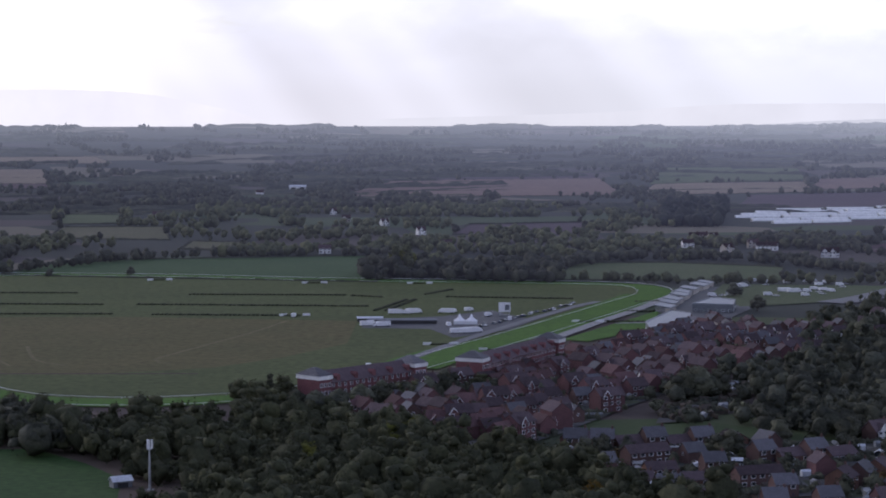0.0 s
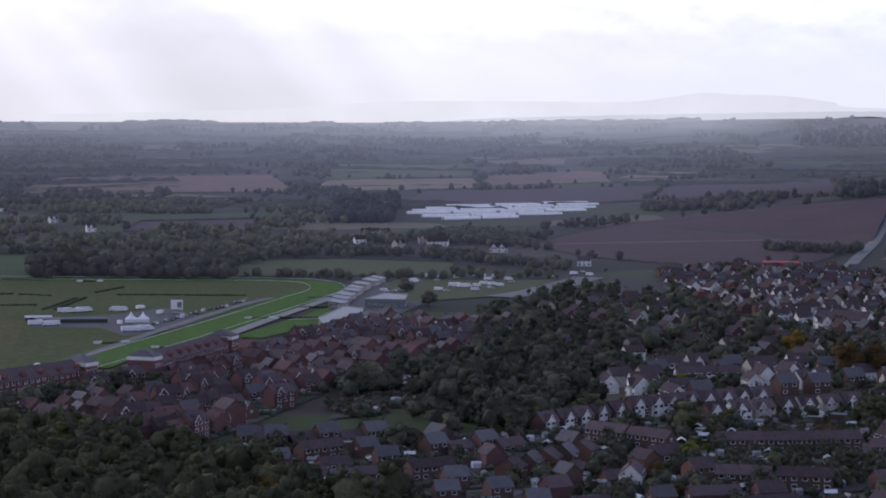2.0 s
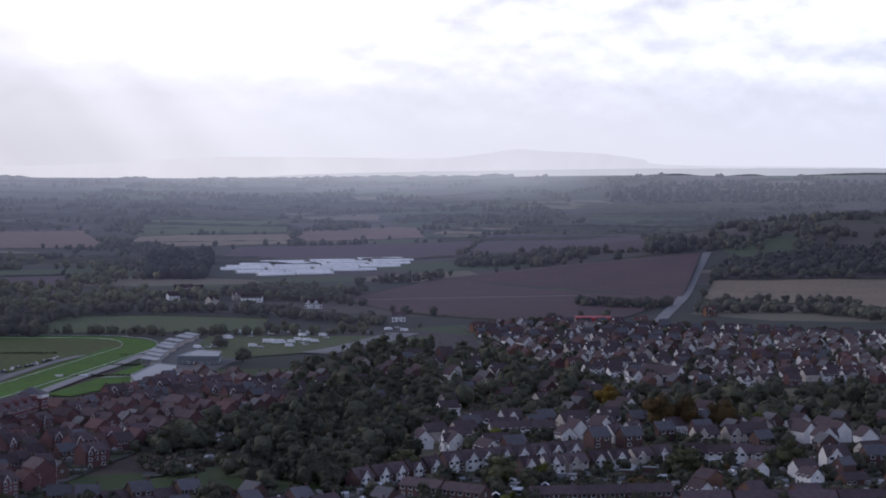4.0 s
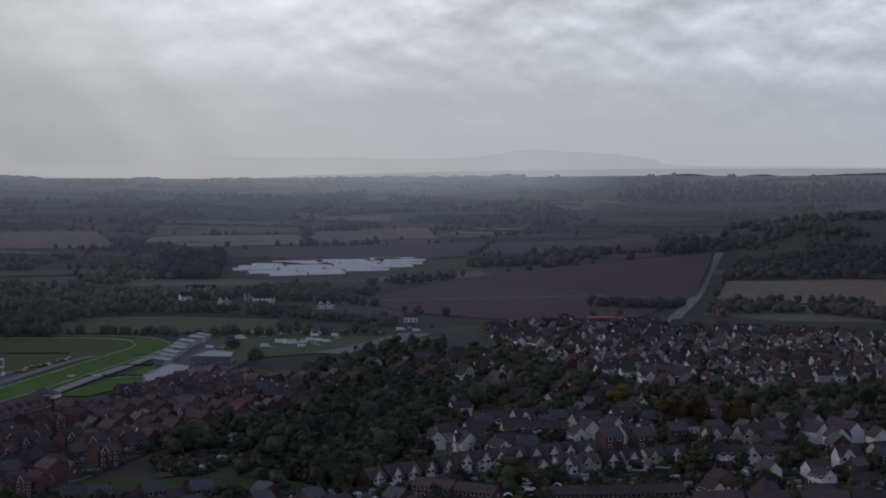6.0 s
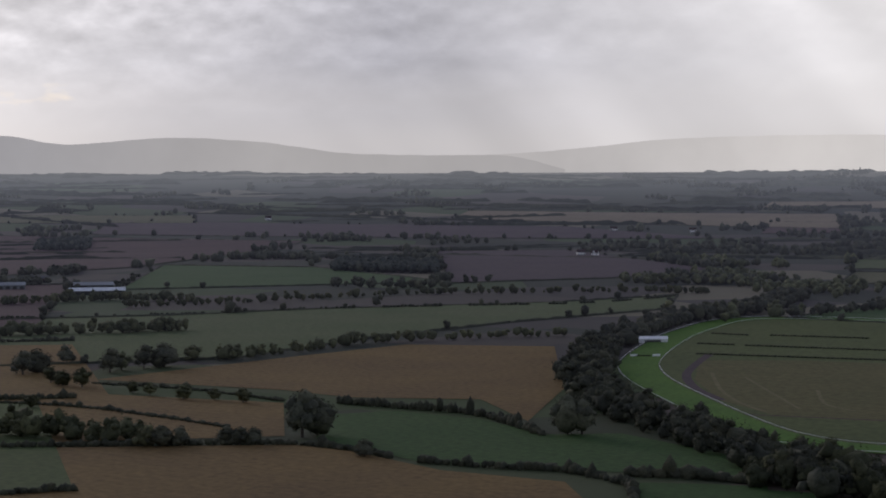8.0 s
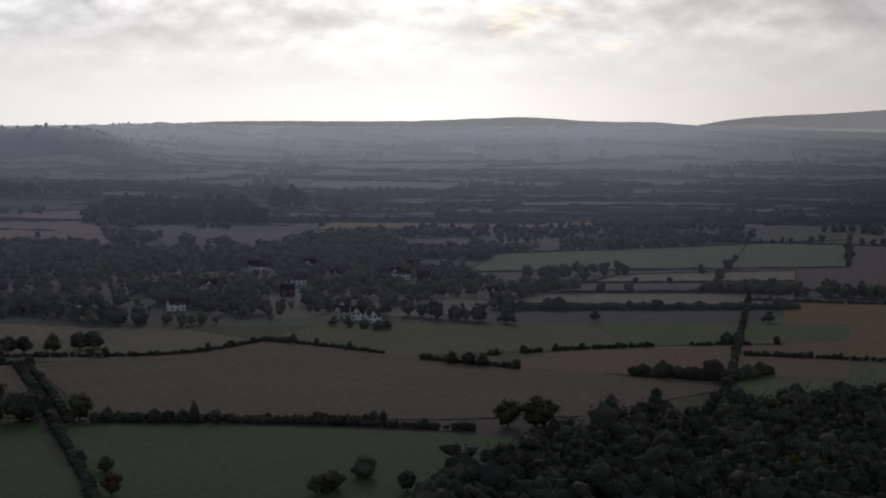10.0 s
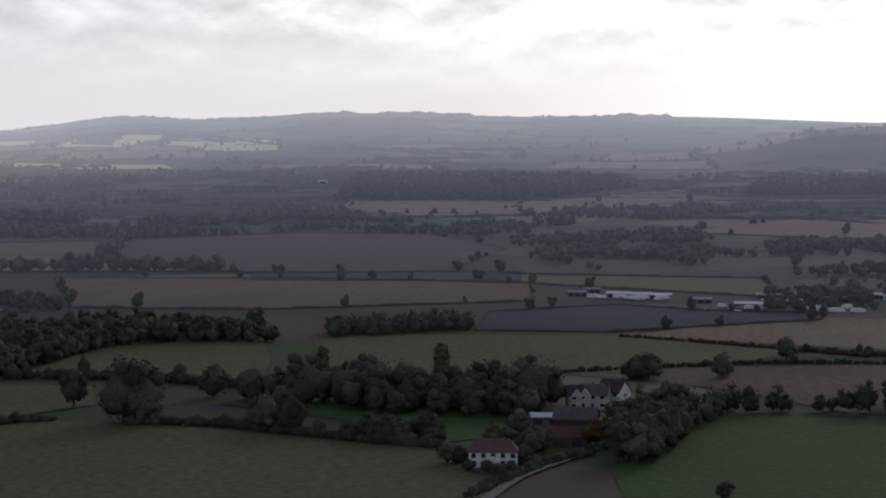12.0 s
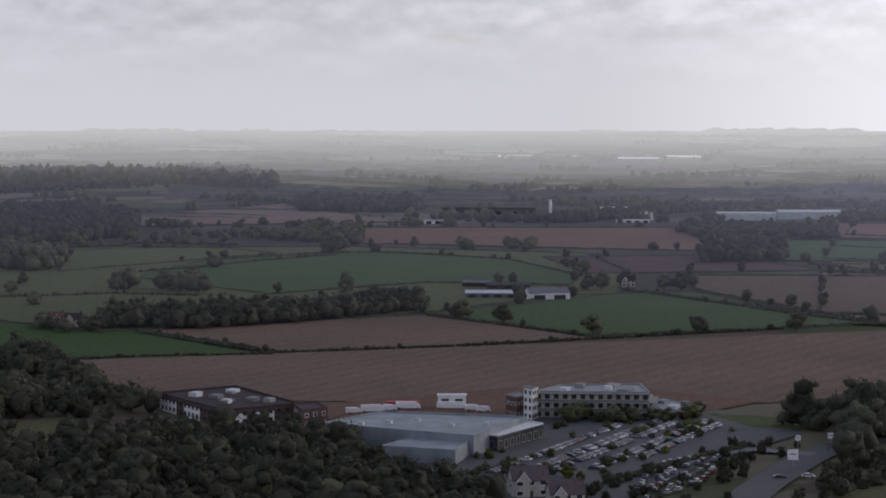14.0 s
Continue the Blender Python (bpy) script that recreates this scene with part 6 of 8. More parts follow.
# rows of white gabled houses
row(["half_white"], (146.3, 684.5), (185.4, 712.3), 5)
row(["half_white", "white_gable"], (188.5, 719.7), (250.9, 742.8), 8)
row(["half_white", "white_gable", "cream"], (212.5, 700.5), (281.3, 723.2), 7)
row(["white_gable", "white_cottage"], (287.9, 724.9), (330.5, 710.9), 5)
row(["white_cottage"], (233.4, 811.1), (261.1, 811.0), 3)
row(["white_gable"], (265.9, 779.9), (297.5, 798.4), 3)
row(["white_gable"], (209.2, 830.0), (214.9, 828.6), 1)
house("white_cottage", (340.7, 780.9), 170, "terrace houses")
# long brown terraces
row(["terrace"], (198.6, 637.8), (246.7, 633.7), 3)
row(["terrace"], (243.5, 617.7), (330.5, 603.4), 5)
row(["terrace"], (178.0, 577.2), (212.9, 565.2), 2)
row(["terrace"], (222.7, 544.2), (277.0, 532.3), 3)
row(["terrace"], (162.0, 668.7), (184.9, 641.9), 2)
row(["orange", "estate_brown"], (116.2, 592.7), (152.6, 629.8), 5, turn=60)
row(["bungalow", "estate_brown"], (59.6, 673.4), (92.0, 673.8), 4, turn=20)
row(["estate_brown"], (40.8, 670.8), (57.4, 669.5), 2)
row(["estate_brown", "bungalow"], (99.1, 644.4), (134.2, 650.3), 4, turn=30)
house("white_cottage", (153.8, 580.0), 70, "near houses")
house("bungalow", (175.8, 623.7), 20, "near houses")
estate(["terrace", "estate_brown", "bungalow", "estate"], 17, 12, "near houses", (43, 631), (98, 640), (146, 603), (170, 559), (233, 583), (332, 570), (284, 487), (72, 539), keep=0.8, size=0.85)
estate(["orange", "estate_brown", "bungalow", "white_cottage"], 19, 14, "near houses", (276, 691), (321, 685), (399, 684), (358, 615), (290, 624), (252, 632), keep=0.85, size=0.88)
NEAR = Joined()
estate(["estate_brown", "bungalow", "orange", "terrace"], 17, 25, "near houses", (41, 707), (87, 699), (125, 664), (160, 644), (184, 634), (178, 586), (146, 603), (97, 633), (53, 634), keep=0.85, joined=NEAR, size=0.88)
estate(["white_gable", "estate_brown", "cream", "bungalow"], 15, 5, "near houses", (354, 757), (441, 757), (399, 684), (317, 682), keep=0.85, joined=NEAR)
estate(["white_gable", "estate_brown", "cream", "white_cottage", "estate_brown"], 15, 8, "near houses", (193, 797), (217, 832), (259, 854), (314, 835), (357, 809), (390, 793), (367, 747), (340, 737), (293, 740), (290, 771), (255, 762), (214, 742), keep=0.8, joined=NEAR)
NEAR.done("small houses between the terraces in brick and render")
# the brick estate beside the racecourse
for a, b in (((-5.6, 812.0), (10.7, 823.9)), ((17.5, 811.8), (53.1, 866.4)), ((1.2, 756.0), (25.1, 763.6)), ((21.1, 775.7), (44.7, 802.8)), ((-5.0, 712.0), (9.3, 715.9)), ((54.1, 882.3), (85.6, 924.0)), ((16.6, 679.8), (28.8, 695.4))):
    row(["estate_gable", "town_house", "estate"], a, b, max(2, int((Vector(b) - Vector(a)).length / 11.5)), group="brick houses")
house("white_gable", (85.7, 823.6), 190, "brick houses")
estate(["estate", "estate_gable", "estate_brown", "estate", "town_house"], 12, 28, "brick houses", (-35, 743), (-19, 804), (15, 828), (57, 922), (89, 992), (139, 1075), (156, 1008), (147, 924), (99, 834), (72, 777), (43, 707), (22, 680), (-3, 680), size=0.88)
estate(["estate", "estate_brown", "estate_gable"], 13, 28, "brick houses", (58, 918), (105, 1019), (139, 1095), (139, 1039), (100, 923), (64, 862), size=0.88)
estate(["estate", "estate_brown", "cream"], 13, 20, "brick houses", (131, 1046), (150, 1112), (170, 1067), (212, 1058), (184, 946), (144, 904), (119, 909), size=0.88)
garden_trees(75, (5, 11), ["dark"], (80, 808), (117, 888), (147, 920), (177, 821), (160, 735), (114, 707), (78, 736), joined="dark trees round the allotments")
# the town towards the hill
TOWN = Joined()
estate(["cream", "white_gable", "white_cottage", "estate_brown", "white_gable", "estate", "estate_brown", "red", "white_cottage"], 13, 10, "town houses", (390, 1411), (464, 1443), (532, 1394), (585, 1329), (711, 1225), (555, 955), (466, 983), (407, 974), (368, 981), (360, 1077), (346, 1191), keep=0.85, joined=TOWN, size=0.82)
estate(["estate_brown", "cream", "estate", "white_cottage"], 22, 20, "houses among trees", (192, 1051), (251, 1153), (326, 1196), (328, 1083), (331, 990), (338, 899), (376, 853), (471, 809), (431, 740), (360, 803), (307, 838), (263, 869), (210, 867), keep=0.8, joined=TOWN, size=0.9)
TOWN.done("houses of the distant town in brick and render")
garden_trees(430, (4, 9), ["dark"], (390, 1411), (464, 1443), (532, 1394), (585, 1329), (711, 1225), (555, 955), (466, 983), (407, 974), (368, 981), (360, 1077), (346, 1191), joined="dark garden trees among the town houses")
garden_trees(110, (5, 9), ["dark"], (184, 779), (215, 845), (261, 861), (321, 854), (363, 823), (397, 808), (364, 739), (339, 734), (291, 737), (290, 771), (254, 759), (212, 738), joined="dark garden trees behind the white houses")
garden_trees(60, (3, 7), ["oak", "dark", "dark", "rust", "lime"], (39, 671), (136, 679), (245, 732), (423, 726), (298, 511), (72, 539))
garden_trees(130, (4, 8), ["oak", "dark", "dark"], (-35, 743), (15, 828), (89, 992), (139, 1075), (147, 924), (72, 777), (22, 680), joined="dark garden trees among the brick houses")
# trees between town and terraces
wood("dark town trees between the houses", (166, 1002), (223, 1147), (302, 1264), (329, 1196), (343, 1133), (347, 1039), (361, 962), (421, 955), (543, 934), (431, 740), (355, 792), (307, 838), (257, 846), (210, 846), (159, 731), (126, 713), (99, 737), (133, 866), space=9.5, h=(7, 14), material="leaf_dark", keep=0.55)
wood("dark town trees beside the allotments", (114, 700), (137, 682), (159, 709), (195, 772), (240, 924), (252, 1040), (197, 984), (144, 857), space=9.5, h=(8, 15), material="leaf_dark", keep=0.9)
tree("gold", 13, (321.2, 908.9), group="town trees")
tree("rust", 17, (310.0, 810.8), (321.3, 806.3), (337.5, 804.0), group="town trees")
tree("lime", 9, (352.5, 801.9), (227.9, 783.5), group="town trees")
tree("oak", 12, (272.2, 688.1), (273.6, 683.2), (199.8, 679.2), (318.3, 694.6), (171.4, 707.5), group="town trees")
tree("dark", 13, (99.9, 797.8), (102.7, 793.4), (109.9, 796.5), (95.6, 790.2), group="town trees")
tree("dark", 9, (147.5, 594.0), (151.0, 597.2), (93.9, 653.3), (116.4, 686.2), (160.1, 714.3), group="town trees")
tree("rust", 8, (161.2, 577.9), group="town trees")
for px in ((518.0, 1394.9), (615.4, 1498.6)):
    house("red", px, 0, "town houses")


# allotments: plots, sheds and frames
field("allotment garden plots", "garden", (78, 728), (99, 737), (125, 805), (136, 847), (125, 842), (100, 797), (84, 760), name="allotment")


def shed(xy, turn, k):
    s = new("garden_shed")
    part("wall", Shape().box(-1.2, -0.9, 0, 1.2, 0.9, 1.9).prism(-1.2, 1.2, -0.9, 0.9, 1.902, 2.5), M["bark"], s)
    part("roof", Shape().pitched(-1.2, 1.2, -0.9, 0.9, 1.92, 2.52, 0.06, 0.15), M["sheet" if k else "slate"], s)
    part("door", Shape().box(-0.4, -0.95, 0, 0.4, -0.9, 1.75), M["door"], s)
    tagged(s, "small garden shed on an allotment plot", "shed", "allotment sheds")
    return put(s, xy[0], xy[1], turn)


_plot = [(78, 728), (99, 737), (125, 805), (136, 847), (125, 842), (100, 797), (84, 760)]
for _ in range(60):
    _x, _y = RNG.uniform(min(p[0] for p in _plot), max(p[0] for p in _plot)), RNG.uniform(min(p[1] for p in _plot), max(p[1] for p in _plot))
    if inside(_plot, _x, _y) and free(_x, _y, 2.2):
        if RNG.uniform() < 0.35:
            shed((_x, _y), RNG.uniform(0, 180), RNG.uniform() < 0.6)
        elif RNG.uniform() < 0.6:
            tree("oak", RNG.uniform(1.6, 3.0), (_x, _y), group="allotment bushes")

# roads
road("grey road climbing the hill", "asphalt_pale", 10, (524, 1384), (594, 1537), (676, 1711), (773, 1927), (828, 2043), (872, 2133))
road("grey road beside the car park", "asphalt_pale", 22, (238, 1221), (266, 1256), (310, 1332), (331, 1369))
road("pale farm track across the ploughed field", "gravel", 6, (369, 1741), (457, 1758), (534, 1765), (606, 1767))


# ---- the apartments by the course ----
def apartments(a, b, W=12.0, H=8.6, n_storey=3, towers=(True, True)):
    """A long red brick block with a tower at each end."""
    a, b = Vector(a), Vector(b)
    d = b - a
    L = d.length
    ang = math.degrees(math.atan2(d.y, d.x))
    if (Matrix.Rotation(radians(ang), 2) @ Vector((0, -1))).dot(-a) < 0:
        ang += 180
    m = a.lerp(b, 0.5)
    h = new("apartment_block")
    x0, x1 = -L / 2 + 4, L / 2 - 4
    part("wall", Shape().box(x0, -W / 2, -0.3, x1, W / 2, H).prism(x0, x1, -W / 2, W / 2, H + 0.002, H + 4.2), M["brick_red"], h)
    part("roof", Shape().pitched(x0, x1, -W / 2, W / 2, H, H + 4.2, 0.25, 0.2), M["tile"], h)
    n = int((x1 - x0) / 3.2)
    for st in range(n_storey):
        for i in range(n):
            part("window", window_mesh(1.4, 1.7, "white"), None, h, at=pose(x0 + (i + 0.5) * (x1 - x0) / n, -W / 2 - 0.01, 0.9 + 3.0 * st))
    for i in range(1, n, 3):
        x = x0 + (i + 0.5) * (x1 - x0) / n
        dm = part("dormer", Shape().box(x - 0.9, -W / 2 + 0.5, H + 0.4, x + 0.9, -W / 2 + 3.2, H + 2.2).prism(x - 1.1, x + 1.1, -W / 2 + 0.3, -W / 2 + 3.6, H + 2.202, H + 3.2, along="y"), M["brick_red"], h, "brick dormer with a small gable")
    for sx, on in zip((-1, 1), towers):
        if not on:
            continue
        x = sx * (L / 2)
        t = part("tower", Shape().box(x - 3.6, -W / 2 - 1.2, -0.3, x + 3.6, W / 2 - 1.2, H + 1.8), M["brick_red"], h, "square brick corner tower")
        part("band", Shape().box(x - 3.9, -W / 2 - 1.6, H + 1.8, x + 3.9, W / 2 - 0.8, H + 3.4), M["render"], h, "white upper storey band")
        cy, q = -1.2, W / 2 + 0.6
        part("roof", Shape().add([(x - 4.2, cy - q, H + 3.4), (x + 4.2, cy - q, H + 3.4), (x + 4.2, cy + q, H + 3.4), (x - 4.2, cy + q, H + 3.4), (x - 0.9, cy - 0.9, H + 6.2), (x + 0.9, cy - 0.9, H + 6.2), (x + 0.9, cy + 0.9, H + 6.2), (x - 0.9, cy + 0.9, H + 6.2)],
                                 [(3, 2, 1, 0), (0, 1, 5, 4), (1, 2, 6, 5), (2, 3, 7, 6), (3, 0, 4, 7), (4, 5, 6, 7)]), M["slate"], h, "grey pyramid tower roof")
        for st in range(3):
            for i in range(3):
                part("window", window_mesh(1.4, 1.7, "white"), None, h, at=pose(x - 2.2 + 2.2 * i, -W / 2 - 1.21, 1.0 + 3.2 * st))
    tagged(h, "red brick apartment block with white-banded corner towers", "apartments", "course apartments")
    PLOTS.extend((a.lerp(b, i / 6).x, a.lerp(b, i / 6).y, 9) for i in range(7))
    return put(h, m.x, m.y, ang)


apartments((-51.5, 782.3), (-14.6, 823.9))
apartments((11.4, 839.9), (47.8, 914.8))


# hedges, bushes and small trees of the gardens
def garden_hedges(label, n, *pts):
    poly = list(pts)
    xs, ys = [p[0] for p in poly], [p[1] for p in poly]
    l = Lumps()
    for _ in range(n):
        x, y = RNG.uniform(min(xs), max(xs)), RNG.uniform(min(ys), max(ys))
        a = radians(14 + 90 * int(RNG.integers(0, 2)) + RNG.normal(0, 6))
        for i in range(int(RNG.integers(4, 12))):
            px, py = x + 1.5 * i * math.cos(a), y + 1.5 * i * math.sin(a)
            if inside(poly, px, py) and not any((px - u) ** 2 + (py - v) ** 2 < (w * 0.85) ** 2 for u, v, w in PLOTS if abs(u - px) < 12):
                l.lump((px, py, terrain(px, py) + 0.7), RNG.uniform(0.9, 1.5), RNG.uniform(0.8, 1.5), coarse=True)
    tagged(new("garden_hedges", l.mesh("garden_hedges", M["leaf_dark"])), label, "hedges", kind="stuff")


garden_hedges("dark garden hedges and bushes between the houses", 900, (35, 667), (86, 691), (138, 686), (195, 714), (248, 740), (301, 754), (431, 740), (274, 470), (62, 520), (49, 586))
garden_hedges("dark garden hedges among the brick houses", 350, (-39, 747), (-22, 824), (16, 856), (58, 950), (91, 1020), (142, 1095), (163, 1023), (150, 916), (98, 826), (74, 776), (43, 707), (22, 668), (-3, 668))
garden_trees(320, (3, 8), ["dark"], (39, 671), (86, 691), (138, 686), (246, 736), (427, 733), (284, 487), (71, 531), joined="small dark trees in the gardens of the terraces")
tree("dark", 10, (-48.0, 750.5), (-39.7, 755.0), (-31.4, 763.4), (-23.1, 775.7), (-15.5, 783.8), (-56.5, 749.9), (-6.7, 800.0), (1.3, 812.0), group="racecourse trees")
tree("oak", 9, (-43.5, 746.7), (-34.3, 755.2), (-18.7, 779.8), (-11.1, 791.9), (15.2, 811.9), (27.2, 827.6), group="racecourse trees")

# ---- vehicles ----
VEHICLES = {}


def wheels(parent, pts, r, joined=False):
    s = Shape()
    for x, y in pts:
        s = s if joined else Shape()
        n = 10
        vs = [(x + r * math.cos(6.283 * i / n), y + s0 * 0.1, r + r * math.sin(6.283 * i / n)) for s0 in (-1, 1) for i in range(n)]
        s.add(vs, [(i, (i + 1) % n, n + (i + 1) % n, n + i) for i in range(n)] + [tuple(range(n)), tuple(reversed(range(n, 2 * n)))])
        if not joined:
            part("wheel", s, M["black"], parent)
    if joined:
        tagged(part("wheels", s, M["black"], parent), kind="stuff")


def car_proto(paint):
    c = new("car")
    b = Shape()
    prof = [(-2.1, 0.35), (2.1, 0.35), (2.15, 0.75), (1.2, 0.95), (-1.9, 1.0), (-2.15, 0.8)]
    n = len(prof)
    b.add([(x, -0.87, z) for x, z in prof] + [(x, 0.87, z) for x, z in prof], [tuple(range(n)), tuple(reversed(range(n, 2 * n)))] + [(i, n + i, n + (i + 1) % n, (i + 1) % n) for i in range(n)])
    part("body", b, M[paint], c)
    part("glazing", Shape().add([(-1.7, -0.8, 0.97), (1.1, -0.8, 0.93), (1.1, 0.8, 0.93), (-1.7, 0.8, 0.97), (-1.3, -0.62, 1.40), (0.4, -0.62, 1.42), (0.4, 0.62, 1.42), (-1.3, 0.62, 1.40)],
                                [(0, 1, 5, 4), (1, 2, 6, 5), (2, 3, 7, 6), (3, 0, 4, 7)]), M["glass"], c)
    part("roof", Shape().box(-1.34, -0.64, 1.39, 0.44, 0.64, 1.46), M[paint], c)
    wheels(c, [(-1.3, -0.82), (1.3, -0.82), (-1.3, 0.82), (1.3, 0.82)], 0.31, True)
    return c


def van_proto(long):
    c = new("van")
    k = long
    part("body", Shape().box(-k / 2, -1.05, 0.5, k / 2 - 1.6, 1.05, 2.9 if k > 6 else 2.4), M["white"], c, "white box body")
    part("cab", Shape().add([(k / 2 - 1.58, -1.0, 0.45), (k / 2, -1.0, 0.45), (k / 2, 1.0, 0.45), (k / 2 - 1.58, 1.0, 0.45), (k / 2 - 1.58, -1.0, 2.2), (k / 2 - 0.6, -1.0, 2.2), (k / 2 - 0.6, 1.0, 2.2), (k / 2 - 1.58, 1.0, 2.2), (k / 2, -1.0, 1.2), (k / 2, 1.0, 1.2)],
                            [(3, 2, 1, 0), (4, 5, 6, 7), (0, 1, 8, 5, 4), (1, 2, 9, 8), (8, 9, 6, 5), (2, 3, 7, 6, 9), (3, 0, 4, 7)]), M["white"], c)
    part("windscreen", Shape().add([(k / 2 + 0.01, -0.85, 1.25), (k / 2 + 0.01, 0.85, 1.25), (k / 2 - 0.55, 0.85, 2.12), (k / 2 - 0.55, -0.85, 2.12)], [(0, 1, 2, 3)]), M["glass"], c)
    wheels(c, [(-k / 2 + 1.2, -0.98), (k / 2 - 1.0, -0.98), (-k / 2 + 1.2, 0.98), (k / 2 - 1.0, 0.98)], 0.42, True)
    return c


def vehicle(kind, xy, turn, group, z=0.3):
    if kind not in VEHICLES:
        VEHICLES[kind] = car_proto(kind) if kind.startswith("car") else van_proto({"van": 5.6, "lorry": 9.5, "coach": 12.0}[kind])
        label = {"car0": "silver car parked in a row", "car1": "black car parked in a row", "car2": "grey car parked in a row", "car3": "white car parked in a row", "car4": "dark blue car parked in a row", "car5": "dark red car parked in a row",
                 "van": "white van parked on grass or tarmac", "lorry": "long white horsebox lorry", "coach": "long white parked coach"}[kind]
        ob = tagged(VEHICLES[kind], label, "car" if kind.startswith("car") else "van", group)
    else:
        ob = copy_thing(VEHICLES[kind], Matrix.Identity(4))
        ob["group"] = group
    return put(ob, xy[0], xy[1], turn, z=z)


# ---- sheds, halls and offices ----
def poly_building(name, label, pts, H, wall, roof, category, storeys=0, gap=3.6, win=(1.8, 1.3), parapet=0.5, frame_mat="white", z0=-0.3, group="", balcony=0.0, panels=(), plant=0):
    """A flat-roofed building on any outline, with a parapet and windows in rows."""
    c = Vector((sum(p[0] for p in pts) / len(pts), sum(p[1] for p in pts) / len(pts)))
    q = [Vector(p) - c for p in pts]
    if sum(a.x * b.y - b.x * a.y for a, b in zip(q, q[1:] + q[:1])) < 0:
        q.reverse()
    n = len(q)
    b = new(name)
    s = Shape().add([(v.x, v.y, z0) for v in q] + [(v.x, v.y, H) for v in q], [(i, (i + 1) % n, n + (i + 1) % n, n + i) for i in range(n)] + [tuple(range(n, 2 * n))])
    part("wall", s, M[wall], b)
    inn = [v * (1 - 0.8 / max(v.length, 1)) for v in q]
    part("roof", Shape().add([(v.x, v.y, H + 0.02) for v in q] + [(v.x, v.y, H + parapet) for v in q] + [(v.x, v.y, H + parapet) for v in inn] + [(v.x, v.y, H + 0.1) for v in inn],
                             [(i, (i + 1) % n, n + (i + 1) % n, n + i) for i in range(n)] + [(n + i, n + (i + 1) % n, 2 * n + (i + 1) % n, 2 * n + i) for i in range(n)]
                             + [(2 * n + i, 2 * n + (i + 1) % n, 3 * n + (i + 1) % n, 3 * n + i) for i in range(n)] + [tuple(range(3 * n, 4 * n))]), M[roof], b)
    for i in range(n):
        a, d = q[i], q[(i + 1) % n] - q[i]
        if not storeys or (a + d / 2 + c).dot(Vector((d.y, -d.x))) > 0:
            continue
        m = int(d.length / gap)
        turn = math.degrees(math.atan2(d.y, d.x))
        for f0, f1 in panels:
            p = a + d * ((f0 + f1) / 2)
            w = d.length * (f1 - f0)
            part("panel", Shape().box(-w / 2, -0.14, 0.2, w / 2, -0.004, H * 0.78), M["white"], b, "white wall panel", pose(p.x, p.y, 0, 0, 0, turn))
        for st in range(1, storeys + 1) if balcony else ():
            p = a + d / 2
            w = d.length / 2 - 0.4
            slab = part("balcony", Shape().box(-w, -balcony, st * H / storeys - 0.3, w, -0.01, st * H / storeys - 0.05), M["concrete"], b, "pale balcony slab", pose(p.x, p.y, 0, 0, 0, turn))
            if st < storeys:
                part("balcony_rail", Shape().box(-w, -balcony + 0.02, st * H / storeys - 0.046, w, -balcony + 0.08, st * H / storeys + 0.9), M["sheet_grey"], slab, "grey balcony rail")
        for st in range(storeys):
            for j in range(m):
                p = a + d * ((j + 0.5) / m) + Vector((d.y, -d.x)).normalized() * (0.16 if panels else 0.0)
                part("window", window_mesh(win[0], win[1], frame_mat), None, b, at=pose(p.x, p.y, 0.9 + st * H / storeys, 0, 0, math.degrees(math.atan2(d.y, d.x))))
    for i in range(plant):
        v = q[i % n] * RNG.uniform(0.15, 0.6)
        w, l = RNG.uniform(1.2, 3.5), RNG.uniform(1.0, 2.2)
        part("roof_plant", Shape().box(v.x - w, v.y - l, H + 0.11, v.x + w, v.y + l, H + RNG.uniform(0.9, 1.9)), M[("sheet", "sheet_grey", "roof_pale")[i % 3]], b)
    tagged(b, label, category, group)
    PLOTS.append((c.x, c.y, min(v.length for v in q) * 0.8))
    return put(b, c.x, c.y, 0)


def barn(label, xy, L, W, H, rise, turn, wall="sheet_grey", roof="sheet", bays=3, group="sheds", name="shed"):
    b = new(name)
    part("wall", Shape().box(-L / 2, -W / 2, -0.3, L / 2, W / 2, H).prism(-L / 2, L / 2, -W / 2, W / 2, H + 0.002, H + rise), M[wall], b)
    part("roof", Shape().pitched(-L / 2, L / 2, -W / 2, W / 2, H, H + rise, 0.12, 0.4), M[roof], b)
    for i in range(bays):
        x = -L / 2 + L * (i + 0.5) / bays
        part("door", Shape().box(x - L / bays * 0.28, -W / 2 - 0.08, 0, x + L / bays * 0.28, -W / 2 - 0.01, H * 0.72), M["frame_dark"], b)
    tagged(b, label, "shed", group)
    return put(b, xy[0], xy[1], turn)


def facing(xy):
    """The turn by which a building's front looks at the camera."""
    return math.degrees(math.atan2(xy[1], xy[0])) - 90


# ---- on the racecourse ----
for a, b in (((91.8, 1108.8), (113.6, 1104.7)), ((108.6, 1166.8), (126.9, 1170.0)), ((119.8, 1231.3), (138.2, 1235.4))):
    low_hedge(a, b)


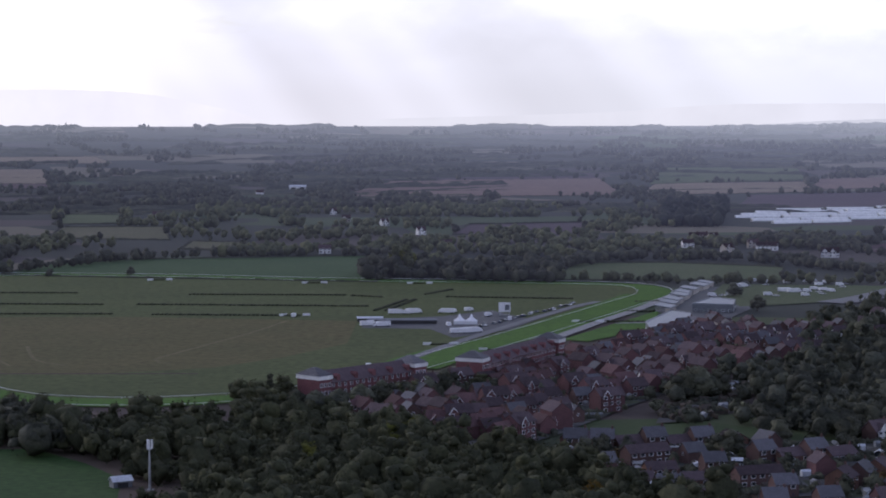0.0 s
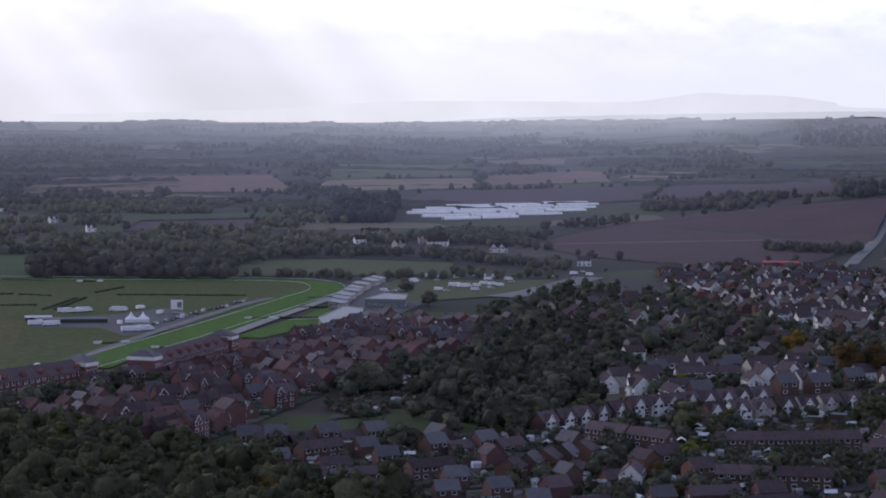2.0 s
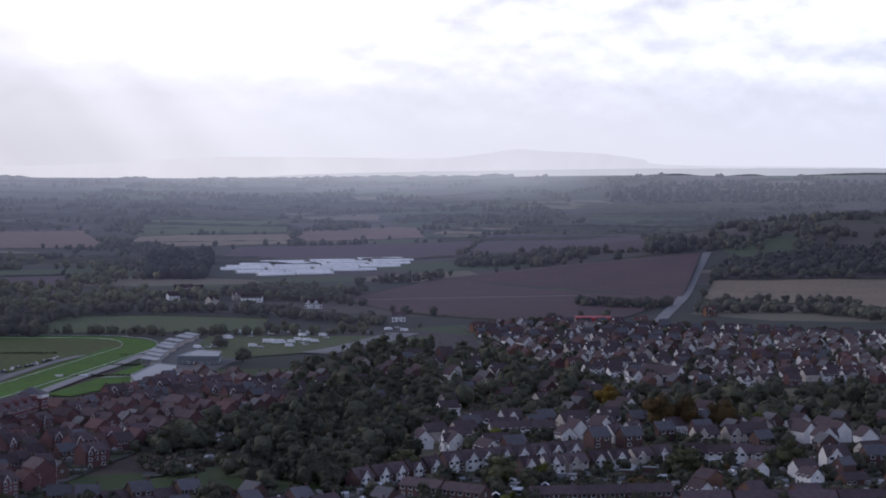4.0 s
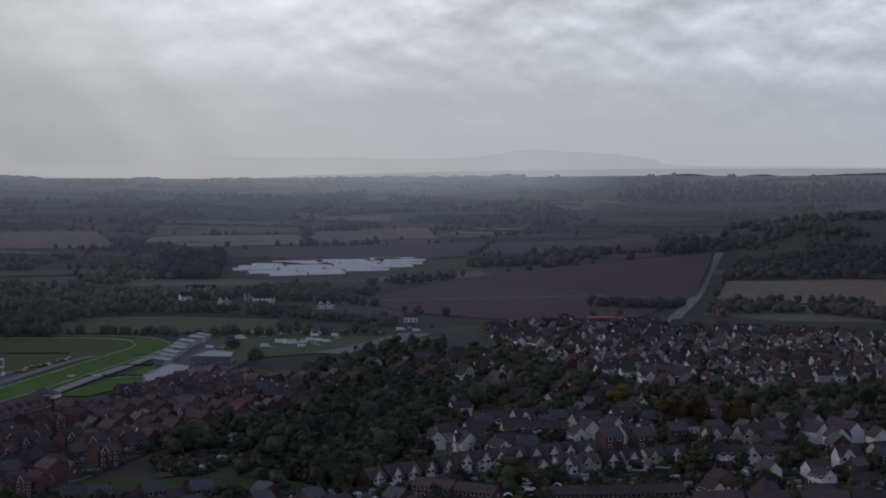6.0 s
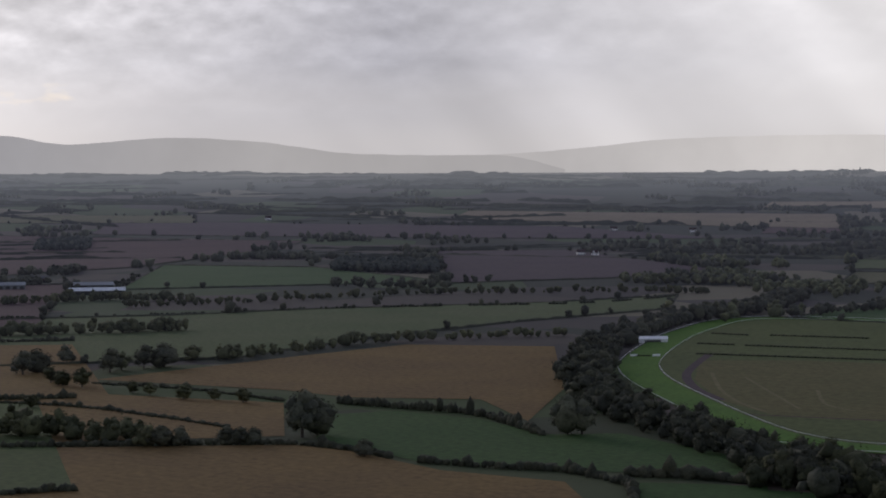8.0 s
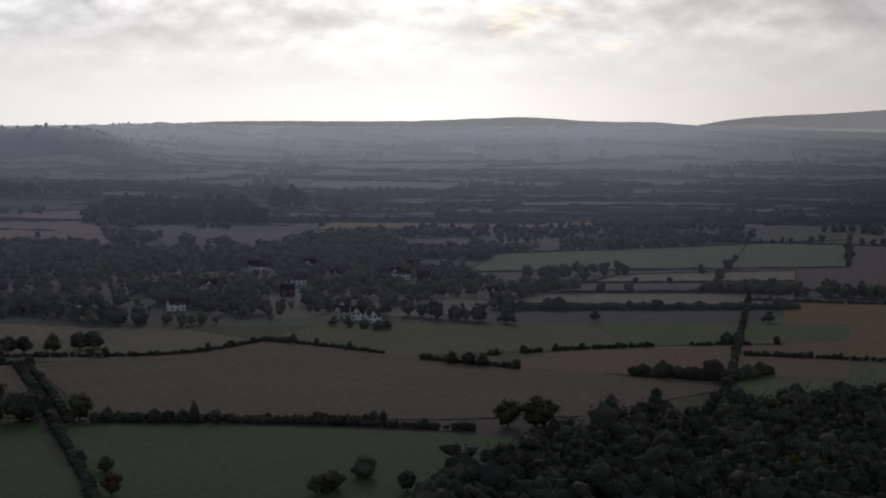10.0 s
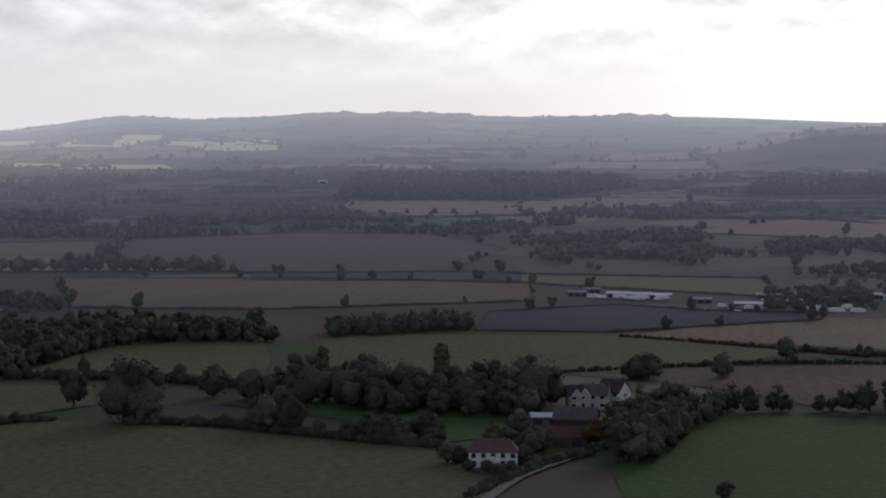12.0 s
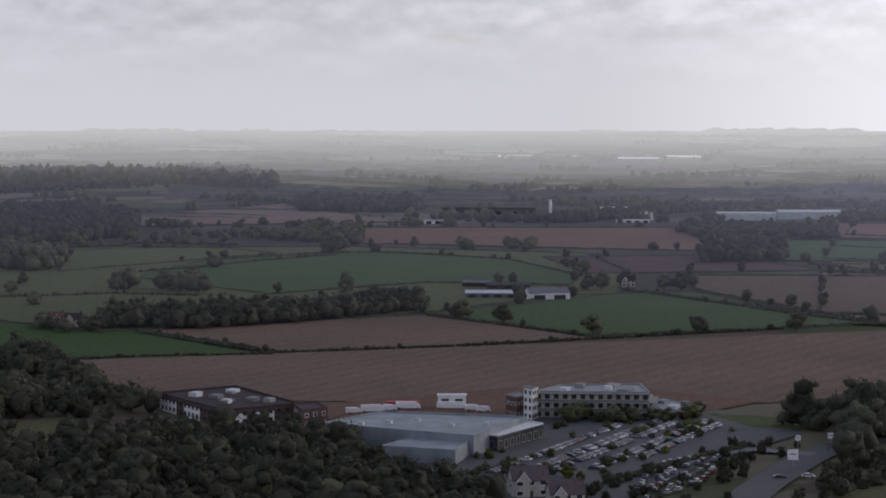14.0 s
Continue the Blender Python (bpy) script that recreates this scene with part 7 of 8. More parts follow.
def marquee(xy, w):
    t = new("marquee")
    part("side_wall", Shape().box(-w / 2, -w / 4, 0, w / 2, w / 4, 2.4), M["white"], t)
    c = Shape()
    for x in (-w / 4, w / 4):
        n = 8
        ring = [(x + w / 3.9 * math.cos(6.283 * i / n + 0.39), w / 3.9 * math.sin(6.283 * i / n + 0.39), 2.4) for i in range(n)]
        mid = [(x + w / 9 * math.cos(6.283 * i / n + 0.39), w / 9 * math.sin(6.283 * i / n + 0.39), 3.8) for i in range(n)]
        c.add(ring + mid + [(x, 0, 6.2)], [(i, (i + 1) % n, n + (i + 1) % n, n + i) for i in range(n)] + [(n + i, n + (i + 1) % n, 2 * n) for i in range(n)])
    part("canopy", c, M["white"], t)
    tagged(t, "white peaked marquee on the grass", "marquee")
    put(t, xy[0], xy[1], facing(xy))


def big_screen(xy):
    t = new("big_screen")
    part("panel", Shape().box(-3.4, -0.3, 3.0, 3.4, 0.3, 8.4), M["white"], t, "white screen panel")
    part("display", Shape().box(0.2, -0.36, 4.0, 2.8, -0.31, 7.2), M["sheet_grey"], t, "grey display face")
    for x in (-2.6, 2.6):
        part("leg", Shape().box(x - 0.25, -0.25, 0, x + 0.25, 0.25, 3.0), M["steel"], t)
    part("trailer", Shape().box(-3.0, -1.2, 0.4, 3.0, 1.2, 1.2), M["sheet_grey"], t)
    tagged(t, "white big screen on legs beside the track", "screen")
    put(t, xy[0], xy[1], facing(xy))


marquee((12.4, 1095.9), 13)
big_screen((35.2, 1139.5))
for xy, k, a in (((-40.8, 1087.2), "lorry", 20), ((-33.3, 1083.5), "lorry", 200), ((-28.9, 1103.6), "van", 10), ((-27.0, 1155.7), "lorry", 5), ((-16.9, 1159.9), "lorry", 12), ((-20.4, 1155.8), "van", 0), ((1.9, 1160.0), "lorry", 170), ((5.2, 1164.0), "van", 10),
                 ((15.2, 1171.9), "van", 40), ((8.3, 1048.0), "lorry", 15), ((16.1, 1051.9), "lorry", 8), ((12.4, 1047.9), "van", 10), ((25.8, 1139.7), "van", 60), ((3.0, 1084.0), "van", 100), ((37.3, 1115.4), "van", 90)):
    vehicle(k, xy, facing(xy) + a, "course vehicles")
barn("long low black temporary stable", (-22.5, 1099.8), 38, 5, 2.4, 0.7, facing((-22.5, 1099.8)) - 4, "frame_dark", "sheet_grey", 7, "course buildings", "stable")
barn("low black temporary stable", (-40.8, 1111.3), 14, 5, 2.4, 0.7, facing((-40.8, 1111.3)), "frame_dark", "sheet", 3, "course buildings", "stable")
field("gravel hardstanding in the middle of the course", "asphalt", (-44, 1075), (-43, 1119), (-1, 1140), (29, 1176), (47, 1127), (77, 1194), (35, 1063), (5, 1024), (-7, 1068), name="hardstanding")
for i in range(26):
    p = Vector((22.8, 1059.8)).lerp(Vector((95.8, 1224.3)), i / 26)
    vehicle("car%d" % (i * 7 % 5), (p.x + RNG.uniform(-2, 2) - 12, p.y + RNG.uniform(-3, 3)), facing(p) + 70 + RNG.uniform(-8, 8), "course vehicles")


def steeplechase_fence(xy, L, turn):
    f = new("steeplechase_fence")
    l = Lumps()
    for i in range(int(L / 1.2)):
        l.lump((-L / 2 + 1.2 * i, 0, 0.6), 0.85, 0.9, coarse=True, rough=0.1)
    part("brush", l.mesh("brush", M["hedge"]), None, f, "dark birch brush")
    for sx in (-1, 1):
        part("wing", Shape().box(sx * (L / 2 + 2.2) - 2.2, -0.15, 0, sx * (L / 2 + 2.2) + 2.2, 0.15, 1.7), M["white"], f, "white plastic wing")
    tagged(f, "brush jump with white wings on the turf", "fence", "jumps")
    put(f, xy[0], xy[1], turn)


for xy in ((-89.0, 1381.1), (-16.0, 1375.9), (-200.3, 1409.8), (-339.7, 1134.2), (-1.2, 992.0), (26.3, 967.6), (-85.3, 1144.8), (80.3, 1105.1)):
    steeplechase_fence(xy, 9, facing(xy) + 4)
for xy in ((-33.7, 895.4), (-85.3, 1136.8)):
    vehicle("van", xy, facing(xy) + 80, "course vehicles")
barn("long white tent beside the bend", (-364.2, 1231.3), 19, 7, 2.6, 1.4, facing((-364.2, 1231.3)) + 8, "white", "white", 1, "course buildings", "tent")


def grandstand(xy, L, W, H, turn, label):
    """A stand: stepped terrace, back wall, posts, and a flat pale canopy."""
    g = new("grandstand")
    for i in range(6):
        part("step", Shape().box(-L / 2, -W / 2 + i * W / 9, -0.2, L / 2, -W / 2 + (i + 1) * W / 9, 0.5 + 0.5 * i), M["concrete"], g)
    part("hall", Shape().box(-L / 2, W / 2 - W / 3, -0.2, L / 2, W / 2, H - 0.6), M["render_cream"], g)
    part("canopy", Shape().add([(-L / 2 - 0.6, -W / 2 - 0.5, H + 0.9), (L / 2 + 0.6, -W / 2 - 0.5, H + 0.9), (L / 2 + 0.6, W / 2 + 0.5, H - 0.4), (-L / 2 - 0.6, W / 2 + 0.5, H - 0.4),
                                (-L / 2 - 0.6, -W / 2 - 0.5, H + 1.5), (L / 2 + 0.6, -W / 2 - 0.5, H + 1.5), (L / 2 + 0.6, W / 2 + 0.5, H + 0.1), (-L / 2 - 0.6, W / 2 + 0.5, H + 0.1)],
                               [(3, 2, 1, 0), (4, 5, 6, 7), (0, 1, 5, 4), (1, 2, 6, 5), (2, 3, 7, 6), (3, 0, 4, 7)]), M["roof_pale"], g, "pale sheet canopy")
    for i in range(5):
        x = -L / 2 + 0.8 + i * (L - 1.6) / 4
        part("post", Shape().box(x - 0.15, -W / 2 + 0.2, 0, x + 0.15, -W / 2 + 0.5, H + 1.0), M["steel"], g)
    tagged(g, label, "grandstand", "grandstands")
    PLOTS.append((*xy, L / 2))
    put(g, xy[0], xy[1], turn)


_dir = Vector((158.7, 1298.3)) - Vector((59.0, 1034.3))
COURSE_TURN = math.degrees(math.atan2(_dir.y, _dir.x)) + 180
for xy, L, W, H in (((131.1, 1172.7), 15, 9, 3.0), ((136.0, 1196.0), 14, 8, 3.2), ((140.9, 1218.1), 15, 9, 3.4), ((148.7, 1248.2), 15, 9, 3.4), ((153.5, 1272.0), 13, 8, 3.2), ((160.1, 1294.3), 15, 9, 3.6), ((170.6, 1325.1), 16, 9, 3.4), ((178.0, 1350.0), 12, 8, 3.0)):
    grandstand(xy, L, W, H, COURSE_TURN, "grandstand with a pale canopy beside the track")
poly_building("racecourse_hall", "large racecourse hall with a pale grey roof", [(107.8, 1059.8), (128.9, 1124.3), (137.8, 1108.9), (132.1, 1054.1), (116.8, 1004.3), (105.7, 1006.4)], 5, "sheet_grey", "roof_pale", "hall", 1, 4.0)
poly_building("racecourse_hall", "long low dark hall with a white roof edge", [(146.0, 1166.7), (163.2, 1208.6), (175.3, 1192.7), (169.0, 1159.0)], 5, "sheet_grey", "roof_pale", "hall", 1, 4.0)
field("tarmac yard behind the stands", "asphalt", (111, 1058), (129, 1169), (180, 1346), (215, 1348), (183, 1184), (130, 1037), name="yard")
field("mown grass before the stands", "turf", (60, 1014), (127, 1173), (114, 1070), (73, 1006), name="lawn")
road("pale concrete apron along the rails", "concrete", 7, (59, 1026), (87, 1105), (116, 1182), (152, 1291), name="apron")
road("pale concrete walkway", "concrete", 4, (95, 1096), (108, 1099), (121, 1101), name="apron")
road("grey horse walk beside the straight", "asphalt_pale", 6, (-24, 904), (4, 992), (36, 1083), (76, 1190), (96, 1232), name="apron")
field("grass car park beyond the stands", "meadow", (175, 1296), (192, 1367), (297, 1352), (346, 1332), (276, 1254), (212, 1214), (179, 1199), name="car_park")
for xy, k in zip(((171.9, 1270.7), (178.5, 1273.8), (183.9, 1276.1), (200.7, 1341.6), (206.3, 1350.9), (218.5, 1388.6), (208.2, 1276.5), (212.4, 1270.7), (226.4, 1376.2), (219.9, 1357.9), (237.6, 1374.3), (224.0, 1304.3), (235.9, 1311.4), (238.0, 1301.9), (245.7, 1318.8), (245.1, 1299.5), (250.7, 1312.8), (244.9, 1286.3), (231.3, 1271.5), (255.4, 1386.4), (260.5, 1400.7), (255.7, 1355.7), (264.5, 1374.5), (271.0, 1393.6), (269.5, 1353.0), (268.4, 1337.9), (253.8, 1303.0), (229.0, 1298.4), (276.1, 1366.0), (303.2, 1371.6), (326.5, 1398.2), (338.0, 1418.1), (335.2, 1385.8)), ["van", "car3", "van", "lorry", "car0", "van", "van", "car3"] * 5):
    vehicle(k, xy, facing(xy) + RNG.uniform(-25, 25), "parked vehicles")
tree("dark", 10, (186.0, 1270.5), (185.2, 1173.5), group="racecourse trees")


# ---- polytunnels ----
def polytunnel(a, b, w):
    a, b = Vector(a), Vector(b)
    d = b - a
    t = new("polytunnel")
    L, n = d.length, 8
    s = Shape()
    for x in (-L / 2, L / 2):
        s.v += [(x, -w / 2 * math.cos(math.pi * i / n), 3.0 * math.sin(math.pi * i / n)) for i in range(n + 1)]
    s.f = [(i, i + n + 1, i + n + 2, i + 1) for i in range(n)] + [tuple(range(n + 1)), tuple(reversed(range(n + 1, 2 * n + 2)))]
    s.m = [0] * len(s.f)
    part("cover", s, M["poly"], t)
    for x in (-L / 2, L / 2):
        part("door", Shape().box(x - 0.1, -1.2, 0, x + 0.1, 1.2, 2.3), M["sheet_grey"], t)
    tagged(t, "long white polythene tunnel in a field", "polytunnel", "polytunnels")
    m = a.lerp(b, 0.5)
    put(t, m.x, m.y, math.degrees(math.atan2(d.y, d.x)))


for a, b in (((365, 2207), (457, 2233)), ((350, 2264), (523, 2292)), ((343, 2342), (570, 2356)), ((358, 2398), (597, 2414)), ((384, 2455), (616, 2491)), ((421, 2520), (618, 2556))):
    a, b = Vector(a), Vector(b)
    n = max(2, round((b - a).length / 62))
    for i in range(n):
        slip = Vector(polar(-10, RNG.uniform(-3, 3)))
        polytunnel(a.lerp(b, i / n) + slip, a.lerp(b, (i + RNG.uniform(0.86, 0.97)) / n) + slip, 8.5)
        polytunnel(a.lerp(b, i / n) + slip + Vector(polar(-10, 8.6)), a.lerp(b, (i + RNG.uniform(0.86, 0.97)) / n) + slip + Vector(polar(-10, 8.6)), 8.5)

# ---- scattered houses and farms ----
for xy, k, a in COUNTRY:
    house(k, xy, facing(xy) + a, "country houses", 0.95)

barn("long white roofed shed among trees", (-226.0, 3111.8), 26, 9, 6, 2, facing((-226.0, 3111.8)), "white", "sheet", 2)
barn("red clad warehouse at the edge of town", (494.9, 1437.2), 26, 10, 5, 1.0, facing((494.9, 1437.2)), "red_paint", "red_paint", 2)
barn("grey roofed hall with white gables", (391.1, 1019.6), 22, 12, 4.5, 4.5, facing((391.1, 1019.6)) - 25, "render", "tile", 2)
barn("long farm barn with a white sheet roof", (-978.5, 1548.4), 50, 12, 4, 2.6, facing((-978.5, 1548.4)), "frame_dark", "sheet", 4)
barn("long farm barn with a pale sheet roof", (-1032.5, 1622.1), 44, 12, 4, 2.6, facing((-1032.5, 1622.1)), "frame_dark", "roof_pale", 4)
barn("low farm barn with a grey roof", (-1151.5, 1704.5), 30, 12, 4, 2.6, facing((-1151.5, 1704.5)), "brick_brown", "slate", 4)
barn("low farm barn with a grey roof", (-1105.1, 1598.0), 26, 12, 4, 2.6, facing((-1105.1, 1598.0)), "sheet_grey", "roof_pale", 4)
for xy, L, roof in (((-1302.6, 299.2), 16, "roof_pale"), ((-1326.6, 315.2), 14, "concrete"), ((-1290.2, 324.8), 20, "sheet"), ((-1282.1, 336.1), 22, "sheet"), ((-1273.4, 349.1), 18, "sheet"), ((-1237.5, 365.5), 18, "sheet_blue"), ((-1262.2, 423.7), 30, "sheet_blue"), ((-1218.6, 414.9), 34, "sheet_blue"), ((-1264.9, 446.7), 26, "sheet_blue"), ((-1273.9, 466.1), 32, "sheet_blue"), ((-1230.2, 454.1), 22, "roof_pale"), ((-1200.6, 386.2), 22, "sheet"), ((-1251.6, 493.7), 15, "sheet"), ((-1252.7, 507.3), 8, "sheet"), ((-1244.4, 519.6), 9, "sheet"), ((-1231.9, 528.5), 12, "roof_pale"), ((-1143.4, 522.7), 12, "roof_pale"), ((-1127.5, 549.4), 8, "sheet")):
    barn("low industrial shed with a pale sheet roof", xy, L * 0.8, L * 0.4, 2.4, 1.1, facing(xy) + RNG.uniform(-8, 8), "sheet_grey", roof, 3, "industrial sheds")
for i in range(26):
    p = Vector((-1188.4, 352.8)).lerp(Vector((-1161.4, 435.0)), RNG.uniform())
    vehicle(["van", "car3", "van", "car0", "lorry"][i % 5], (p.x + RNG.uniform(-22, 14), p.y + RNG.uniform(-14, 14)), facing(p) + RNG.uniform(-15, 15), "yard vehicles")
for i in range(14):
    p = Vector((-1270.2, 312.2)).lerp(Vector((-1256.6, 348.3)), (i + 0.5) / 14)
    vehicle(["van", "lorry", "car3"][i % 3], (p.x + RNG.uniform(-10, 10), p.y + RNG.uniform(-12, 12)), facing(p) + RNG.uniform(-10, 10), "yard vehicles")
barn("white roofed barn beyond the trees", (-2431.1, 66.1), 14, 9, 4, 2, facing((-2431.1, 66.1)), "white", "sheet", 1)
barn("white roofed barn beyond the trees", (-3240.2, 320.4), 16, 9, 4, 2, facing((-3240.2, 320.4)), "white", "sheet", 1)

barn("small pale shed beside the bright field", (-98.3, 603.2), 6, 4, 2.2, 1.2, facing((-98.3, 603.2)) + 20, "sheet_grey", "sheet", 1)

# the farm in the pasture
house("cream", (-770.2, 184.3), facing((-770.2, 184.3)) - 10, "farm houses", 1.15)
house("white_gable", (-776.2, 193.6), facing((-776.2, 193.6)) - 35, "farm houses", 1.2)
house("cream", (-771.5, 179.0), facing((-771.5, 179.0)) + 10, "farm houses", 1.1)


def farmhouse(xy):
    """The white farmhouse with dark openings and a red hipped roof."""
    h = new("farmhouse")
    L, W, H = 16.0, 8.0, 5.4
    part("wall", Shape().box(-L / 2, -W / 2, -0.3, L / 2, W / 2, H), M["render"], h)
    part("roof", Shape().pitched(-L / 2, L / 2, -W / 2, W / 2, H, H + 3.6, 0.25, 0.4, hip=3.0), M["tile_red"], h)
    part("chimney", Shape().box(-0.6, -0.5, H + 2.6, 0.6, 0.5, H + 5.0), M["brick"], h)
    for i in range(5):
        x = -L / 2 + 1.6 + i * 3.2
        for z in (0.8, 3.3):
            part("window", window_mesh(1.5, 1.5, "frame_dark"), None, h, at=pose(x, -W / 2 - 0.01, z))
    part("porch", Shape().box(-1.6, -W / 2 - 2.2, -0.2, 1.6, -W / 2 - 0.01, 2.6).prism(-1.8, 1.8, -W / 2 - 2.4, -W / 2, 2.602, 4.0, along="y"), M["render"], h)
    tagged(h, "white farmhouse with a red hipped roof", "farmhouse")
    put(h, xy[0], xy[1], facing(xy))


farmhouse((-641.0, 119.3))
tree("dark", 4.5, (-628.1, 114.9), (-622.7, 121.8), (-636.6, 130.2), (-632.2, 109.7), (-620.6, 116.8), group="farm trees")
barn("brown tiled farm barn", (-717.3, 164.7), 16, 9, 4.2, 4.0, facing((-717.3, 164.7)) - 8, "brick_brown", "tile", 3, "farm barns", "barn")
barn("brown tiled farm barn", (-679.8, 149.2), 20, 8, 3.6, 3.2, facing((-679.8, 149.2)) + 8, "brick_brown", "tile_red", 3, "farm barns", "barn")
barn("low farm shed with a pale roof", (-731.5, 156.3), 12, 6, 3, 1.2, facing((-731.5, 156.3)), "sheet_grey", "sheet", 2, "farm barns", "barn")
hedge((-587, 102), (-609, 116), (-638, 136), (-658, 156), h=2.4)
road("pale farm lane", "gravel", 4, (-571, 102), (-616, 123), (-644, 143), (-669, 160))
tree("dark", 9, (-665.6, 139.3), (-658.3, 134.9), (-706.1, 140.7), (-684.2, 127.5), group="farm trees")


def mast(xy, H, label, head=True):
    t = new("phone_mast")
    part("pole", Shape().tube(0, 0, 0, H, 0.42, 0.26, 10), M["steel"], t)
    part("base_plate", Shape().box(-1.2, -1.2, 0, 1.2, 1.2, 0.3), M["concrete"], t)
    if head:
        for i in range(3):
            a = 2.094 * i + 0.4
            x, y = 0.75 * math.cos(a), 0.75 * math.sin(a)
            part("antenna", Shape().box(x - 0.28, y - 0.28, H - 2.4, x + 0.28, y + 0.28, H + 0.4), M["white"], t, "white panel antenna")
        part("collar", Shape().tube(0, 0, H - 2.6, H - 2.2, 0.9, 0.9, 12), M["steel"], t)
    tagged(t, label, "mast")
    put(t, xy[0], xy[1], 0)


mast((-756.2, -134.1), 25, "grey phone mast with white antennas above trees")
mast((-88.6, 597.5), 15, "slim grey mast with a white head among trees")

# ---- the supermarket and its neighbours ----
field("tarmac car park of the supermarket", "asphalt", (-609, -354), (-679, -359), (-724, -322), (-752, -261), (-728, -230), (-699, -204), (-616, -214), (-548, -214), (-494, -227), (-556, -283), name="car_park")
field("disturbed red earth behind the buildings", "soil_red", (-682, -402), (-718, -380), (-767, -352), (-792, -303), (-775, -243), (-733, -254), (-702, -312), (-650, -378), name="earth")
field("rough grass beside the car park", "meadow", (-733, -254), (-735, -223), (-707, -206), (-705, -225), name="verge")
road("grey road past the supermarket", "asphalt", 13, (-507, -174), (-575, -183), (-625, -186), (-667, -185), (-712, -170), (-740, -136))
road("access road into the car park", "asphalt_pale", 8, (-654, -187), (-655, -209), (-635, -220), (-592, -222))
poly_building("supermarket", "low supermarket with a blue-grey sheet roof", [(-600.9, -348.2), (-637.7, -343.4), (-648.5, -290.2), (-599.6, -288.0)], 7, "sheet_blue", "sheet_blue", "supermarket", 0, parapet=0.7)
poly_building("supermarket_wing", "low wing with a blue-grey sheet roof", [(-578.7, -312.1), (-605.0, -311.5), (-606.7, -291.4), (-581.5, -285.9)], 5, "sheet_blue", "sheet_blue", "supermarket", 0, parapet=0.5)
poly_building("entrance_canopy", "pale entrance canopy on posts beside the car park", [(-615.1, -295.5), (-649.9, -291.5), (-646.6, -283.0), (-613.1, -285.5)], 5.5, "glass", "sheet", "canopy", 1, 4.0, (2.6, 3.0), frame_mat="steel")
for xy in ((-614.2, -327.6), (-622.4, -320.6), (-618.0, -305.1), (-606.2, -334.5), (-625.7, -295.8)):
    v = new("roof_vent")
    part("box", Shape().box(-1.2, -0.8, 0, 1.2, 0.8, 0.9), M["sheet"], v)
    part("cap", Shape().box(-1.4, -1.0, 0.9, 1.4, 1.0, 1.1), M["steel"], v)
    tagged(v, "pale ventilation box on the supermarket roof", "vent", "roof vents")
    put(v, xy[0], xy[1], 10, z=7.1)
poly_building("office", "brown flat-roofed office with white wall panels", [(-647.9, -448.9), (-679.4, -432.6), (-646.3, -383.3), (-617.9, -399.1)], 6.2, "brick_brown", "tile", "office", 2, 3.4, (1.7, 1.7), 0.9, "frame_dark", panels=((0.03, 0.30), (0.42, 0.66)), plant=8)
poly_building("office", "brown brick annexe with white panels", [(-641.3, -382.9), (-649.2, -377.6), (-639.1, -366.9), (-627.2, -370.8)], 7, "brick", "tile", "office", 2, 3.4, (1.7, 1.7))
poly_building("care_home", "three-storey pale building with rows of windows", [(-692.7, -307.2), (-714.3, -305.9), (-731.9, -278.6), (-709.5, -266.6)], 10, "render_cream", "roof_pale", "building", 3, 3.2, (1.9, 1.8), 0.6, "frame_dark", balcony=1.8, plant=6)
poly_building("care_home_wing", "pale two-storey wing with terraces", [(-703.7, -300.2), (-719.0, -303.1), (-727.1, -272.1), (-708.3, -266.2)], 6.6, "render_cream", "roof_pale", "building", 2, 3.2, (1.9, 1.8), 0.6, "frame_dark", balcony=2.4, plant=4)
poly_building("care_home_wing", "low pale wing with a sheet roof", [(-710.2, -273.7), (-739.2, -274.2), (-726.2, -252.6), (-709.2, -255.1)], 4.0, "brick_brown", "roof_pale", "building", 1, 3.2, (1.9, 1.8), 0.4, "frame_dark", balcony=2.0, plant=3)
poly_building("stair_tower", "white stair tower with dark windows", [(-688.5, -309.6), (-694.1, -309.5), (-692.5, -305.3), (-685.4, -304.7)], 12, "render", "sheet_grey", "building", 4, 2.2, (1.4, 1.6), 0.4, "frame_dark")
poly_building("brick_wing", "brick wing with scaffolding tones", [(-693.5, -319.4), (-705.0, -318.7), (-700.9, -312.0), (-688.1, -312.2)], 8, "brick_orange", "sheet_grey", "building", 2, 2.6, (1.4, 1.5))
for xy, k in (((-699.4, -345.3), "coach"), ((-691.6, -360.8), "lorry"), ((-678.1, -369.1), "lorry"), ((-670.9, -373.9), "van"), ((-699.2, -336.6), "van"), ((-697.5, -330.9), "van"), ((-684.7, -365.2), "van"), ((-611.4, -340.8), "lorry"), ((-611.1, -176.3), "car3"), ((-683.9, -183.3), "car3"), ((-604.7, -183.6), "car1")):
    vehicle(k, xy, facing(xy) + RNG.uniform(-20, 20), "yard vehicles")
barn("red storage cabin in the yard", (-694.1, -364.6), 12, 3, 2.8, 0.3, facing((-694.1, -364.6)), "red_paint", "red_paint", 1, "yard cabins", "cabin")
barn("white storage cabins in the yard", (-706.6, -348.9), 11, 4, 5.0, 0.3, facing((-706.6, -348.9)), "white", "white", 2, "yard cabins", "cabin")
_lot = [(-564, -285), (-598, -289), (-652, -286), (-685, -291), (-714, -248), (-695, -230), (-642, -235), (-598, -238), (-582, -247)]
_ax = Vector((-652.1, -285.8)) - Vector((-564.3, -284.6))
_ax.normalize()
_ay = Vector((-_ax.y, _ax.x))
_o = Vector(_lot[0])
